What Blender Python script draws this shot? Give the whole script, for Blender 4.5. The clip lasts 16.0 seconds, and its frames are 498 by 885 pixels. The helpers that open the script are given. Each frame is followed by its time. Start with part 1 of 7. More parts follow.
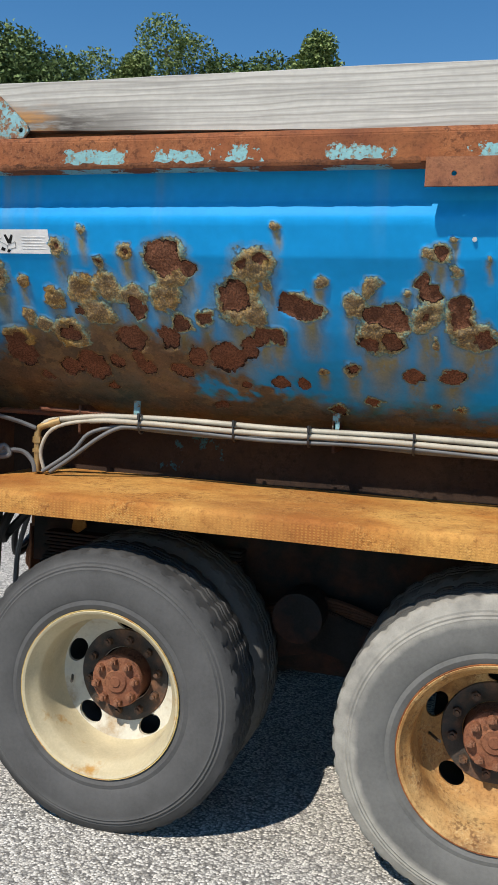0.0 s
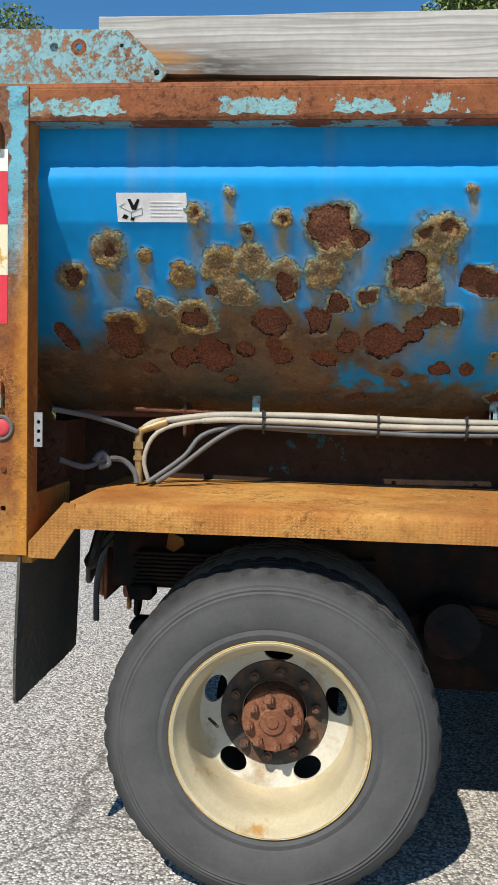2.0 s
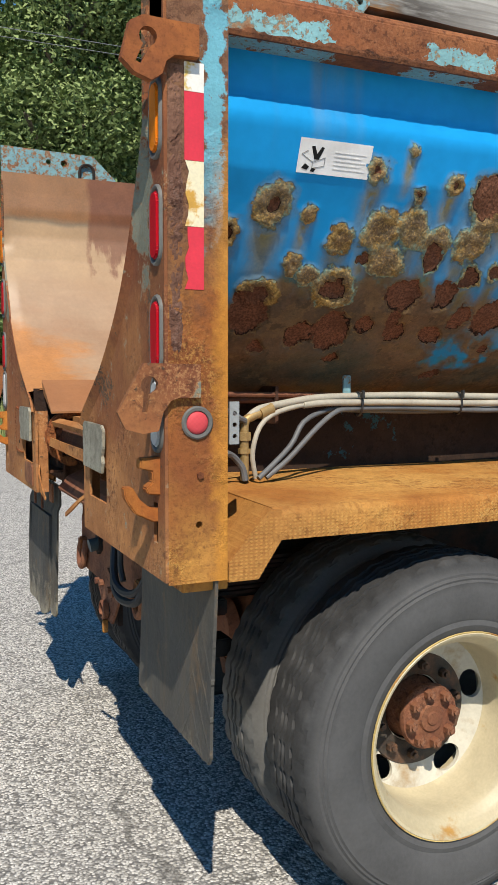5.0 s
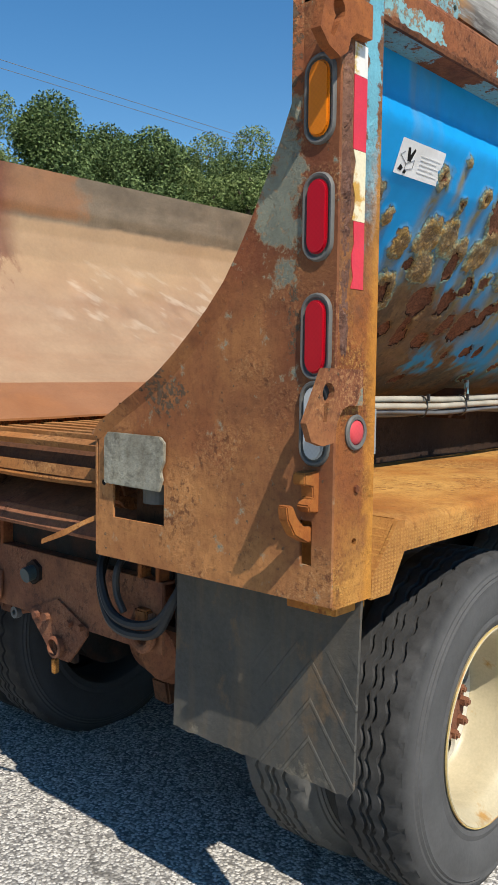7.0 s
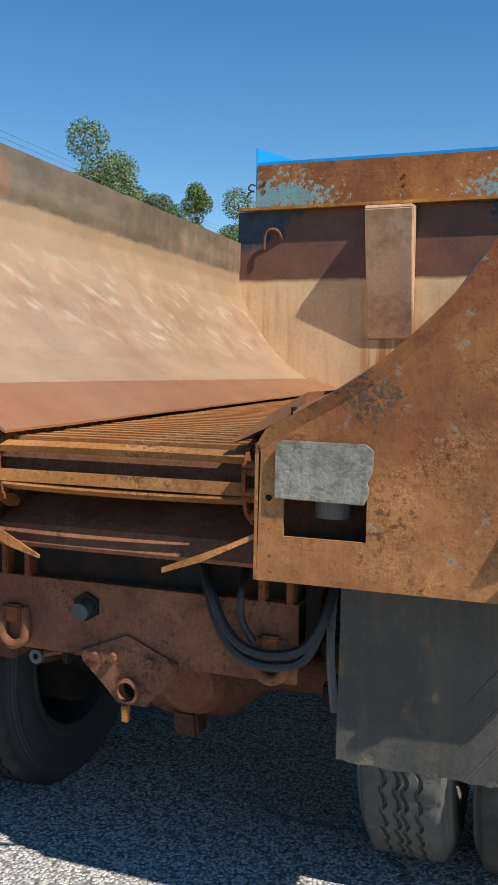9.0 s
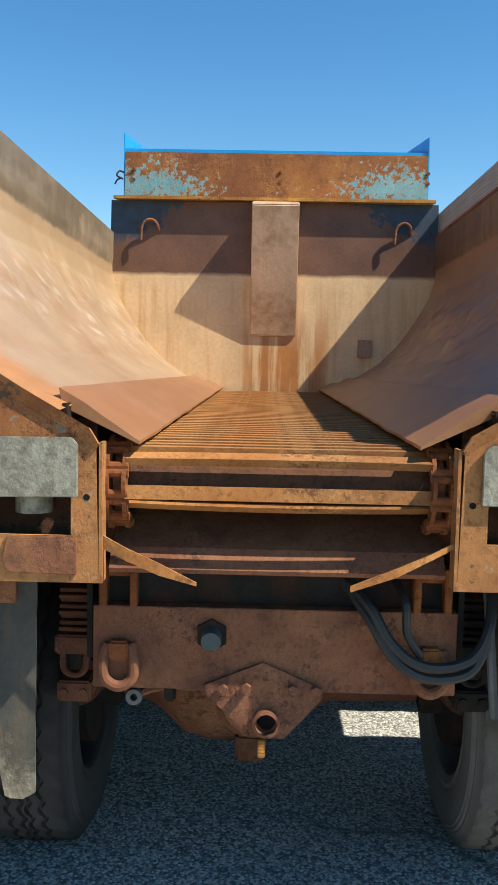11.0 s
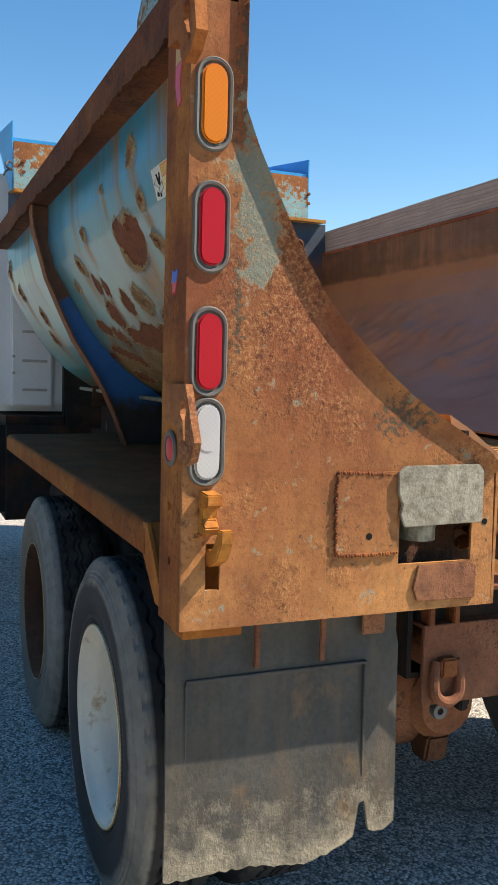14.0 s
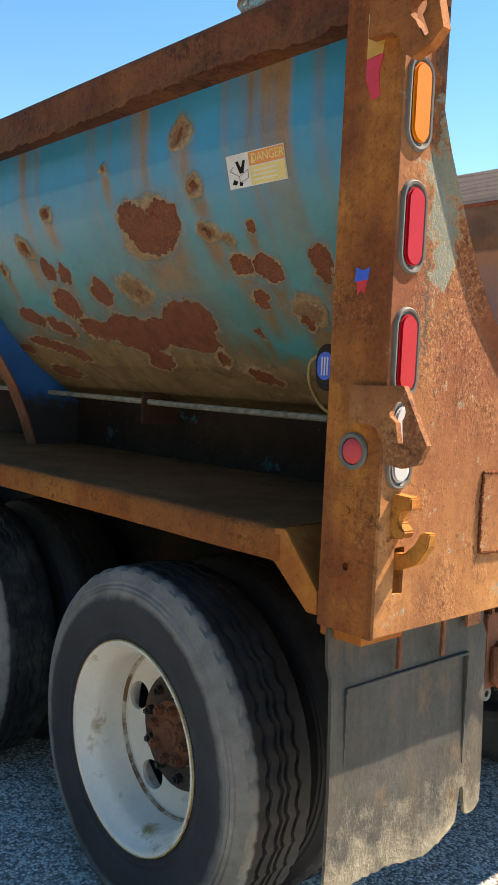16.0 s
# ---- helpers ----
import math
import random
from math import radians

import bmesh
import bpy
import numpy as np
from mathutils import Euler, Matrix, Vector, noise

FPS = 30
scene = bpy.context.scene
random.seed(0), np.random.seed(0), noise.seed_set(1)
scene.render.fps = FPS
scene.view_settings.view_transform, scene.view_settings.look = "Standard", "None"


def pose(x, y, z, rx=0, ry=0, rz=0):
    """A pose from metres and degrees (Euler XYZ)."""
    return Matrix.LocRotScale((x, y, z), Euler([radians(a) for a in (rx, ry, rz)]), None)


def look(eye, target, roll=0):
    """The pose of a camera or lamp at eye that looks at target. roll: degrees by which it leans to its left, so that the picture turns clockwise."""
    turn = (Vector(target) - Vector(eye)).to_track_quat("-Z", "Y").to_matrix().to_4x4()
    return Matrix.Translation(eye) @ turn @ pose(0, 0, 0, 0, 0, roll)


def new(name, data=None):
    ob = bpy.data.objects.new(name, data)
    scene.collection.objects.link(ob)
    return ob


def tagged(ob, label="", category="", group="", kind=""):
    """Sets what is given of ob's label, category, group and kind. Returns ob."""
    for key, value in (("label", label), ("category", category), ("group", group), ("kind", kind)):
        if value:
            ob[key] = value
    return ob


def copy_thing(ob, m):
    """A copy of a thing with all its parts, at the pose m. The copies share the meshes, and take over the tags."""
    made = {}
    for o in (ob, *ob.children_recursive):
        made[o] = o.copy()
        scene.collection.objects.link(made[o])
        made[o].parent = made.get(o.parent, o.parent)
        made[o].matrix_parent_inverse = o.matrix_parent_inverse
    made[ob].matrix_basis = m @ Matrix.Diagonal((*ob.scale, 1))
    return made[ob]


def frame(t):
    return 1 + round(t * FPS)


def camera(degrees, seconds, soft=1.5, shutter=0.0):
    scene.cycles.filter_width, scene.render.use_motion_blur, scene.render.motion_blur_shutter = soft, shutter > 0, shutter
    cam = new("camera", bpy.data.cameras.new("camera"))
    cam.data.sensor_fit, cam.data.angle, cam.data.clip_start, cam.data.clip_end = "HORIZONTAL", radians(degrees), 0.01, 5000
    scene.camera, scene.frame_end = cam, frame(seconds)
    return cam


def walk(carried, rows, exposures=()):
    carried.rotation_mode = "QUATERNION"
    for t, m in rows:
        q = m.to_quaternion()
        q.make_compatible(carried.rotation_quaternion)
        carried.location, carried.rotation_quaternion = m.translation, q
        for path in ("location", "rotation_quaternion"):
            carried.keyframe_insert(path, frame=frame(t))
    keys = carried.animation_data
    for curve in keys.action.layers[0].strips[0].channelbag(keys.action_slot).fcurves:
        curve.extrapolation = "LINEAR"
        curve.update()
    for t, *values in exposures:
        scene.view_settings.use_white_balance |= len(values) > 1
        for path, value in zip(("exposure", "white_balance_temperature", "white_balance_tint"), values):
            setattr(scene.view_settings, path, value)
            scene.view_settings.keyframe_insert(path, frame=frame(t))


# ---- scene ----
cam = camera(32.4, 16.0)
METRES, EYE, TILT, LEAN, TURN = 9.5, 1.69, 0.0, 0.0, 16.0
START_X, START_Y = 2.2145, -3.930  # truck's rear plates at x = 0, its centreline at y = 0, front towards +x
ROWS = [
    (0.0, 0.0, 0.0, 0.0, 0.23, -4.63, -2.9),
    (0.5, -0.0185, 0.0139, -0.0001, -2.11, -4.46, -2.69),
    (1.0, -0.0449, 0.0293, -0.001, -4.59, -4.06, -2.49),
    (1.5, -0.0795, 0.0406, -0.0042, -7.37, -4.04, -2.24),
    (2.0, -0.1081, 0.0529, -0.0095, -10.15, -3.98, -1.33),
    (2.5, -0.1362, 0.0634, -0.0094, -14.34, -4.05, -1.45),
    (3.0, -0.1706, 0.0747, -0.0093, -22.1, -4.78, -1.4),
    (3.5, -0.1949, 0.0951, -0.0124, -25.36, -4.95, -0.81),
    (4.0, -0.2198, 0.1174, -0.0108, -29.04, -4.93, -0.54),
    (4.5, -0.248, 0.1379, -0.0112, -37.12, -5.07, -0.09),
    (5.0, -0.2664, 0.1641, -0.0121, -40.37, -4.91, -0.21),
    (7.5, -0.3363, 0.3042, -0.0115, -71.04, -4.77, -0.42),
    (8.0, -0.3385, 0.3381, -0.0138, -76.63, -4.75, -0.25),
    (8.5, -0.338, 0.3731, -0.0127, -83.16, -4.77, -0.84),
    (9.0, -0.3396, 0.4083, -0.0119, -86.44, -4.83, -0.91),
    (11.5, -0.3009, 0.5558, -0.0116, -110.1, -4.8, -1.25),
    (12.0, -0.2874, 0.5883, -0.0111, -114.54, -4.63, -1.31),
    (12.5, -0.2676, 0.6091, -0.0133, -117.41, -4.63, -1.31),
    (13.0, -0.247, 0.6307, -0.0117, -120.53, -4.79, -1.68),
    (13.5, -0.24, 0.6639, -0.0098, -125.36, -4.44, -1.35),
    (14.0, -0.2297, 0.6897, -0.0085, -128.15, -4.5, -1.51),
    (14.5, -0.2112, 0.7082, -0.0107, -132.01, -4.38, -1.5),
    (15.0, -0.1929, 0.7325, -0.0107, -139.6, -4.24, -1.86),
    (15.5, -0.1733, 0.7516, -0.0098, -144.36, -4.35, -2.46),
    (16.0, -0.1477, 0.7554, -0.0108, -147.56, -4.22, -2.59),
]
EXPOSURES = [(0.0, 0.06, 6750, 10), (3.5, 0.12, 6800, 10), (5.0, 0.10, 6900, 10), (7.5, 0.16, 6750, 10), (9.0, 0.2, 6600, 10), (11.5, 0.66, 7050, 5), (13.0, 0.74, 7400, 9), (14.0, 0.77, 7700, 13), (15.0, 0.9, 8250, 16), (15.5, 1.04, 8400, 15), (16.0, 1.28, 8500, 15)]
walk(cam, [(t, pose(START_X, START_Y, EYE, TILT, LEAN, TURN) @ pose(METRES * x, METRES * y, METRES * z, 90 + pitch, roll, yaw)) for t, x, y, z, yaw, pitch, roll in ROWS], EXPOSURES)

# ---- world and sun ----
SUN = Vector((-0.40, -1.0, 1.30)).normalized()
world = bpy.data.worlds.new("world")
scene.world = world
world.use_nodes = True
wn = world.node_tree
sky = wn.nodes.new("ShaderNodeTexSky")
sky.sky_type = "NISHITA"
sky.sun_disc = False
sky.sun_elevation = math.asin(SUN.z)
sky.sun_rotation = math.atan2(SUN.x, SUN.y)
sky.air_density, sky.dust_density, sky.ozone_density = 1.0, 0.0, 2.0
deep = wn.nodes.new("ShaderNodeHueSaturation")
deep.inputs["Saturation"].default_value = 1.34
deep.inputs["Hue"].default_value = 0.4998
deep.inputs["Value"].default_value = 1.22
wn.links.new(sky.outputs[0], deep.inputs["Color"])
wn.links.new(deep.outputs[0], wn.nodes["Background"].inputs[0])
wn.nodes["Background"].inputs[1].default_value = 0.10
sun = new("sun", bpy.data.lights.new("sun", "SUN"))
sun.data.energy, sun.data.angle, sun.data.color = 5.0, radians(0.53), (1.0, 0.95, 0.87)
sun.matrix_world = look(SUN * 30, (0, 0, 0))

# ---- materials ----
def material(name, colour=(0.5, 0.5, 0.5), rough=0.6, metal=0.0, vary=0.25, scale=9.0, bump=0.15, bump_scale=60.0, second=None, mix_scale=3.0, mix_at=0.5, mix_soft=0.12, spec=0.5):
    """A surface with large stains, fine grain and relief; second: a colour that covers it in patches."""
    m = bpy.data.materials.new(name)
    m.use_nodes = True
    t = m.node_tree
    b = t.nodes["Principled BSDF"]
    b.inputs["Roughness"].default_value, b.inputs["Metallic"].default_value = rough, metal
    b.inputs["Specular IOR Level"].default_value = spec
    co = t.nodes.new("ShaderNodeTexCoord").outputs["Object"]
    out = two_scale(t, co, colour, vary, scale)
    if second:
        f = patches(t, co, mix_scale, mix_at, mix_soft)
        out = blend(t, f, out, two_scale(t, co, second, vary, scale * 2.3))
    t.links.new(out, b.inputs["Base Color"])
    if bump:
        n = noise_tex(t, co, bump_scale, 6, 0.65)
        relief(t, b, n, bump)
    return m


def noise_tex(t, co, scale, detail=4.0, rough=0.6):
    n = t.nodes.new("ShaderNodeTexNoise")
    n.inputs["Scale"].default_value, n.inputs["Detail"].default_value, n.inputs["Roughness"].default_value = scale, detail, rough
    t.links.new(co, n.inputs["Vector"])
    return n.outputs["Fac"]


def two_scale(t, co, colour, vary, scale):
    """The colour, darker and lighter in stains of two sizes."""
    a, b = noise_tex(t, co, scale, 5), noise_tex(t, co, scale * 14, 3)
    s = math_node(t, "ADD", math_node(t, "MULTIPLY", a, 1.3), math_node(t, "MULTIPLY", b, 0.7))
    lo = tuple(c * (1 - vary) for c in colour)
    hi = tuple(min(1.0, c * (1 + vary)) for c in colour)
    r = t.nodes.new("ShaderNodeMapRange")
    r.inputs["From Min"].default_value, r.inputs["From Max"].default_value = 0.7, 1.3
    t.links.new(s, r.inputs["Value"])
    return blend(t, r.outputs[0], lo, hi)


def math_node(t, op, a, b=0.0, clamp=False):
    n = t.nodes.new("ShaderNodeMath")
    n.operation, n.use_clamp = op, clamp
    for i, v in ((0, a), (1, b)):
        if isinstance(v, (int, float)):
            n.inputs[i].default_value = v
        else:
            t.links.new(v, n.inputs[i])
    return n.outputs[0]


def step(t, v, at, soft):
    """0 below at, 1 above, over a soft border."""
    r = t.nodes.new("ShaderNodeMapRange")
    r.inputs["From Min"].default_value, r.inputs["From Max"].default_value = at - soft / 2, at + soft / 2
    t.links.new(v, r.inputs["Value"])
    return r.outputs[0]


def patches(t, co, scale, at, soft):
    return step(t, noise_tex(t, co, scale, 8, 0.62), at, soft)


def blend(t, f, a, b, mode="MIX"):
    n = t.nodes.new("ShaderNodeMix")
    n.data_type, n.blend_type = "RGBA", mode
    if isinstance(f, (int, float)):
        n.inputs[0].default_value = f
    else:
        t.links.new(f, n.inputs[0])
    for i, v in ((6, a), (7, b)):
        if isinstance(v, tuple):
            n.inputs[i].default_value = (*v[:3], 1)
        else:
            t.links.new(v, n.inputs[i])
    return n.outputs[2]


def relief(t, b, height, strength, distance=0.004):
    n = t.nodes.new("ShaderNodeBump")
    n.inputs["Strength"].default_value, n.inputs["Distance"].default_value = strength, distance
    t.links.new(height, n.inputs["Height"])
    t.links.new(n.outputs[0], b.inputs["Normal"])



def attribute(t, name):
    n = t.nodes.new("ShaderNodeAttribute")
    n.attribute_name = name
    return n.outputs["Fac"]


def axis_of(t, co, axis):
    n = t.nodes.new("ShaderNodeSeparateXYZ")
    t.links.new(co, n.inputs[0])
    return n.outputs["XYZ".index(axis)]


def stretched(t, co, sx, sy, sz):
    n = t.nodes.new("ShaderNodeMapping")
    n.inputs["Scale"].default_value = (sx, sy, sz)
    t.links.new(co, n.inputs["Vector"])
    return n.outputs[0]


def begin(name, rough=0.6, metal=0.0, spec=0.5):
    m = bpy.data.materials.new(name)
    m.use_nodes = True
    t = m.node_tree
    b = t.nodes["Principled BSDF"]
    b.inputs["Roughness"].default_value, b.inputs["Metallic"].default_value, b.inputs["Specular IOR Level"].default_value = rough, metal, spec
    return m, t, b, t.nodes.new("ShaderNodeTexCoord").outputs["Object"]


def scaly(t, co, scale=26.0):
    """Scaly relief of layered rust, 0 to 1."""
    a = noise_tex(t, co, scale, 8, 0.7)
    b = noise_tex(t, co, scale * 7, 4, 0.7)
    return math_node(t, "ADD", math_node(t, "MULTIPLY", a, 0.75), math_node(t, "MULTIPLY", b, 0.35))


def rusted(name, main, deep, bright, rough=0.82, at=0.5, paint=None, paint_at=0.62, paint_scale=4.0, paint_rough=0.45, bump=0.7, streak=0.0, patch=False, band=None, speckle=0.7, fresh=None, ends=None):
    """Bare rusted steel in three tones with scale and pits; paint: what is left of a coat, in ragged flakes;
    fresh: a height below which the rust is younger and brighter."""
    m, t, b, co = begin(name, rough, 0.0, 0.2)
    big, mid, fine = noise_tex(t, co, 2.6, 6, 0.62), noise_tex(t, co, 9, 8, 0.65), noise_tex(t, co, 85, 5, 0.7)
    tone = step(t, big, at, 0.2)
    if fresh:
        zf = math_node(t, "ADD", math_node(t, "MULTIPLY", axis_of(t, co, "Z"), -1.0), math_node(t, "MULTIPLY", math_node(t, "SUBTRACT", mid, 0.5), 0.5))
        tone = math_node(t, "ADD", math_node(t, "MULTIPLY", tone, 0.45), math_node(t, "MULTIPLY", step(t, zf, -fresh, 0.45), 0.5), True)
    c = blend(t, tone, two_scale(t, co, main, 0.18, 7), two_scale(t, co, bright, 0.18, 12))
    huge = noise_tex(t, co, 1.1, 5, 0.6)
    c = blend(t, math_node(t, "MULTIPLY", step(t, huge, 0.54, 0.18), 0.65), c, two_scale(t, co, deep, 0.25, 8))
    c = blend(t, math_node(t, "MULTIPLY", step(t, mid, 0.60, 0.14), 0.8 * speckle), c, two_scale(t, co, deep, 0.3, 24))
    c = blend(t, math_node(t, "MULTIPLY", step(t, fine, 0.60, 0.14), 0.6 * speckle), c, tuple(k * 0.45 for k in deep))
    crust = step(t, noise_tex(t, co, 3.4, 6, 0.65), 0.55, 0.10)
    c = blend(t, math_node(t, "MULTIPLY", math_node(t, "MULTIPLY", step(t, noise_tex(t, co, 110, 4, 0.75), 0.54, 0.10), crust), 0.35), c, (min(1, bright[0] * 1.2), min(1, bright[1] * 1.45), min(1, bright[2] * 1.8)))
    g1, g2 = noise_tex(t, co, 42, 6, 0.72), noise_tex(t, co, 150, 3, 0.7)
    c = blend(t, math_node(t, "MULTIPLY", math_node(t, "MULTIPLY", step(t, g1, 0.56, 0.07), math_node(t, "ADD", math_node(t, "MULTIPLY", crust, 0.6), 0.25)), 0.8), c, two_scale(t, co, tuple(k * 0.62 for k in deep), 0.3, 30))
    c = blend(t, math_node(t, "MULTIPLY", step(t, g2, 0.62, 0.10), 0.4 * speckle), c, tuple(k * 0.5 for k in deep))
    height = math_node(t, "ADD", math_node(t, "MULTIPLY", scaly(t, co), math_node(t, "ADD", math_node(t, "MULTIPLY", crust, 0.9), 0.35)), math_node(t, "MULTIPLY", noise_tex(t, co, 130, 4, 0.7), 0.25))
    if patch:
        yc = math_node(t, "DIVIDE", math_node(t, "SUBTRACT", math_node(t, "ABSOLUTE", axis_of(t, co, "Y")), 0.69), 0.11)
        zc = math_node(t, "DIVIDE", math_node(t, "SUBTRACT", axis_of(t, co, "Z"), 1.52), 0.07)
        near = math_node(t, "SUBTRACT", 1.0, math_node(t, "ADD", math_node(t, "MULTIPLY", yc, yc), math_node(t, "MULTIPLY", zc, zc)), True)
        ridge = math_node(t, "SUBTRACT", 1.0, math_node(t, "DIVIDE", math_node(t, "ABSOLUTE", math_node(t, "SUBTRACT", math_node(t, "ABSOLUTE", axis_of(t, co, "Y")), 1.108)), 0.022), True)
        ridge = math_node(t, "MULTIPLY", ridge, step(t, math_node(t, "ADD", axis_of(t, co, "Z"), math_node(t, "MULTIPLY", noise_tex(t, co, 6, 4), 0.3)), 1.75, 0.1))
        near = math_node(t, "ADD", near, ridge)
        scab = step(t, math_node(t, "ADD", math_node(t, "MULTIPLY", near, 0.17), noise_tex(t, co, 60, 6, 0.7)), 0.64, 0.05)
        c = blend(t, math_node(t, "MULTIPLY", scab, 0.85), c, two_scale(t, co, (0.085, 0.07, 0.048), 0.5, 40))
        height = math_node(t, "ADD", height, math_node(t, "MULTIPLY", scab, 0.6))
    if streak:
        s = noise_tex(t, stretched(t, co, 28, 28, 1.6), 1.0, 5, 0.6)
        c = blend(t, math_node(t, "MULTIPLY", step(t, s, 0.56, 0.2), streak), c, two_scale(t, co, deep, 0.3, 9))
    if paint:
        pn = noise_tex(t, stretched(t, co, 0.6, 1, 0.8) if band else co, paint_scale, 10, 0.68)
        if band:
            zz = math_node(t, "ADD", axis_of(t, co, "Z"), math_node(t, "MULTIPLY", math_node(t, "SUBTRACT", noise_tex(t, co, 16, 7, 0.7), 0.5), 0.11))
            inside = math_node(t, "MULTIPLY", step(t, zz, band[0], 0.004), step(t, math_node(t, "MULTIPLY", zz, -1.0), -band[1], 0.004))
            xx = math_node(t, "ADD", axis_of(t, co, "X"), math_node(t, "MULTIPLY", math_node(t, "SUBTRACT", noise_tex(t, co, 12, 7, 0.72), 0.5), 0.34))
            where = 0.0
            for x0, x1 in ((0.10, 0.46), (0.72, 0.92), (1.07, 1.24), (1.31, 1.40), (1.65, 1.83), (2.10, 2.32)):
                where = math_node(t, "ADD", where, math_node(t, "MULTIPLY", step(t, xx, x0, 0.02), step(t, math_node(t, "MULTIPLY", xx, -1.0), -x1, 0.02)))
            pn = math_node(t, "ADD", pn, math_node(t, "SUBTRACT", math_node(t, "MULTIPLY", where, 0.33), 0.16))
            pn = math_node(t, "SUBTRACT", pn, math_node(t, "SUBTRACT", 1.0, inside))
        if patch:
            ya = math_node(t, "DIVIDE", math_node(t, "SUBTRACT", math_node(t, "ABSOLUTE", axis_of(t, co, "Y")), 1.07), 0.085)
            za = math_node(t, "DIVIDE", math_node(t, "SUBTRACT", axis_of(t, co, "Z"), 1.97), 0.26)
            dd = math_node(t, "ADD", math_node(t, "MULTIPLY", ya, ya), math_node(t, "MULTIPLY", za, za))
            pn = math_node(t, "ADD", pn, math_node(t, "SUBTRACT", math_node(t, "MULTIPLY", math_node(t, "SUBTRACT", 1.0, dd, True), 0.26), 0.06))
        if ends:
            pn = math_node(t, "ADD", pn, math_node(t, "SUBTRACT", math_node(t, "MULTIPLY", step(t, math_node(t, "ABSOLUTE", axis_of(t, co, "Y")), ends, 0.5), 0.24), 0.09))
            pn = math_node(t, "SUBTRACT", pn, math_node(t, "MULTIPLY", math_node(t, "ABSOLUTE", math_node(t, "SUBTRACT", axis_of(t, co, "Z"), 2.85)), 0.95))
        f = math_node(t, "MULTIPLY", step(t, pn, paint_at, 0.015), math_node(t, "SUBTRACT", 1.0, step(t, noise_tex(t, co, 75, 5, 0.7), 0.585, 0.04)))
        if sum(paint) > 0.4:
            c = blend(t, math_node(t, "MULTIPLY", step(t, pn, paint_at - 0.03, 0.05), 0.6), c, (0.34, 0.30, 0.20))
        c = blend(t, f, c, two_scale(t, co, paint, 0.2, 7))
        r = t.nodes.new("ShaderNodeMix")
        r.inputs[2].default_value, r.inputs[3].default_value = rough, paint_rough
        t.links.new(f, r.inputs[0])
        t.links.new(r.outputs[0], b.inputs["Roughness"])
        height = math_node(t, "ADD", height, math_node(t, "MULTIPLY", f, 0.5))
    t.links.new(c, b.inputs["Base Color"])
    relief(t, b, height, bump, 0.006)
    return m


def cells(t, co, scale, smooth=0.3):
    """Rounded cells, 1 in their middles and 0 between them."""
    v = t.nodes.new("ShaderNodeTexVoronoi")
    v.feature = "SMOOTH_F1"
    v.inputs["Scale"].default_value, v.inputs["Smoothness"].default_value = scale, smooth
    t.links.new(co, v.inputs["Vector"])
    return math_node(t, "SUBTRACT", 1.0, v.outputs["Distance"], True)


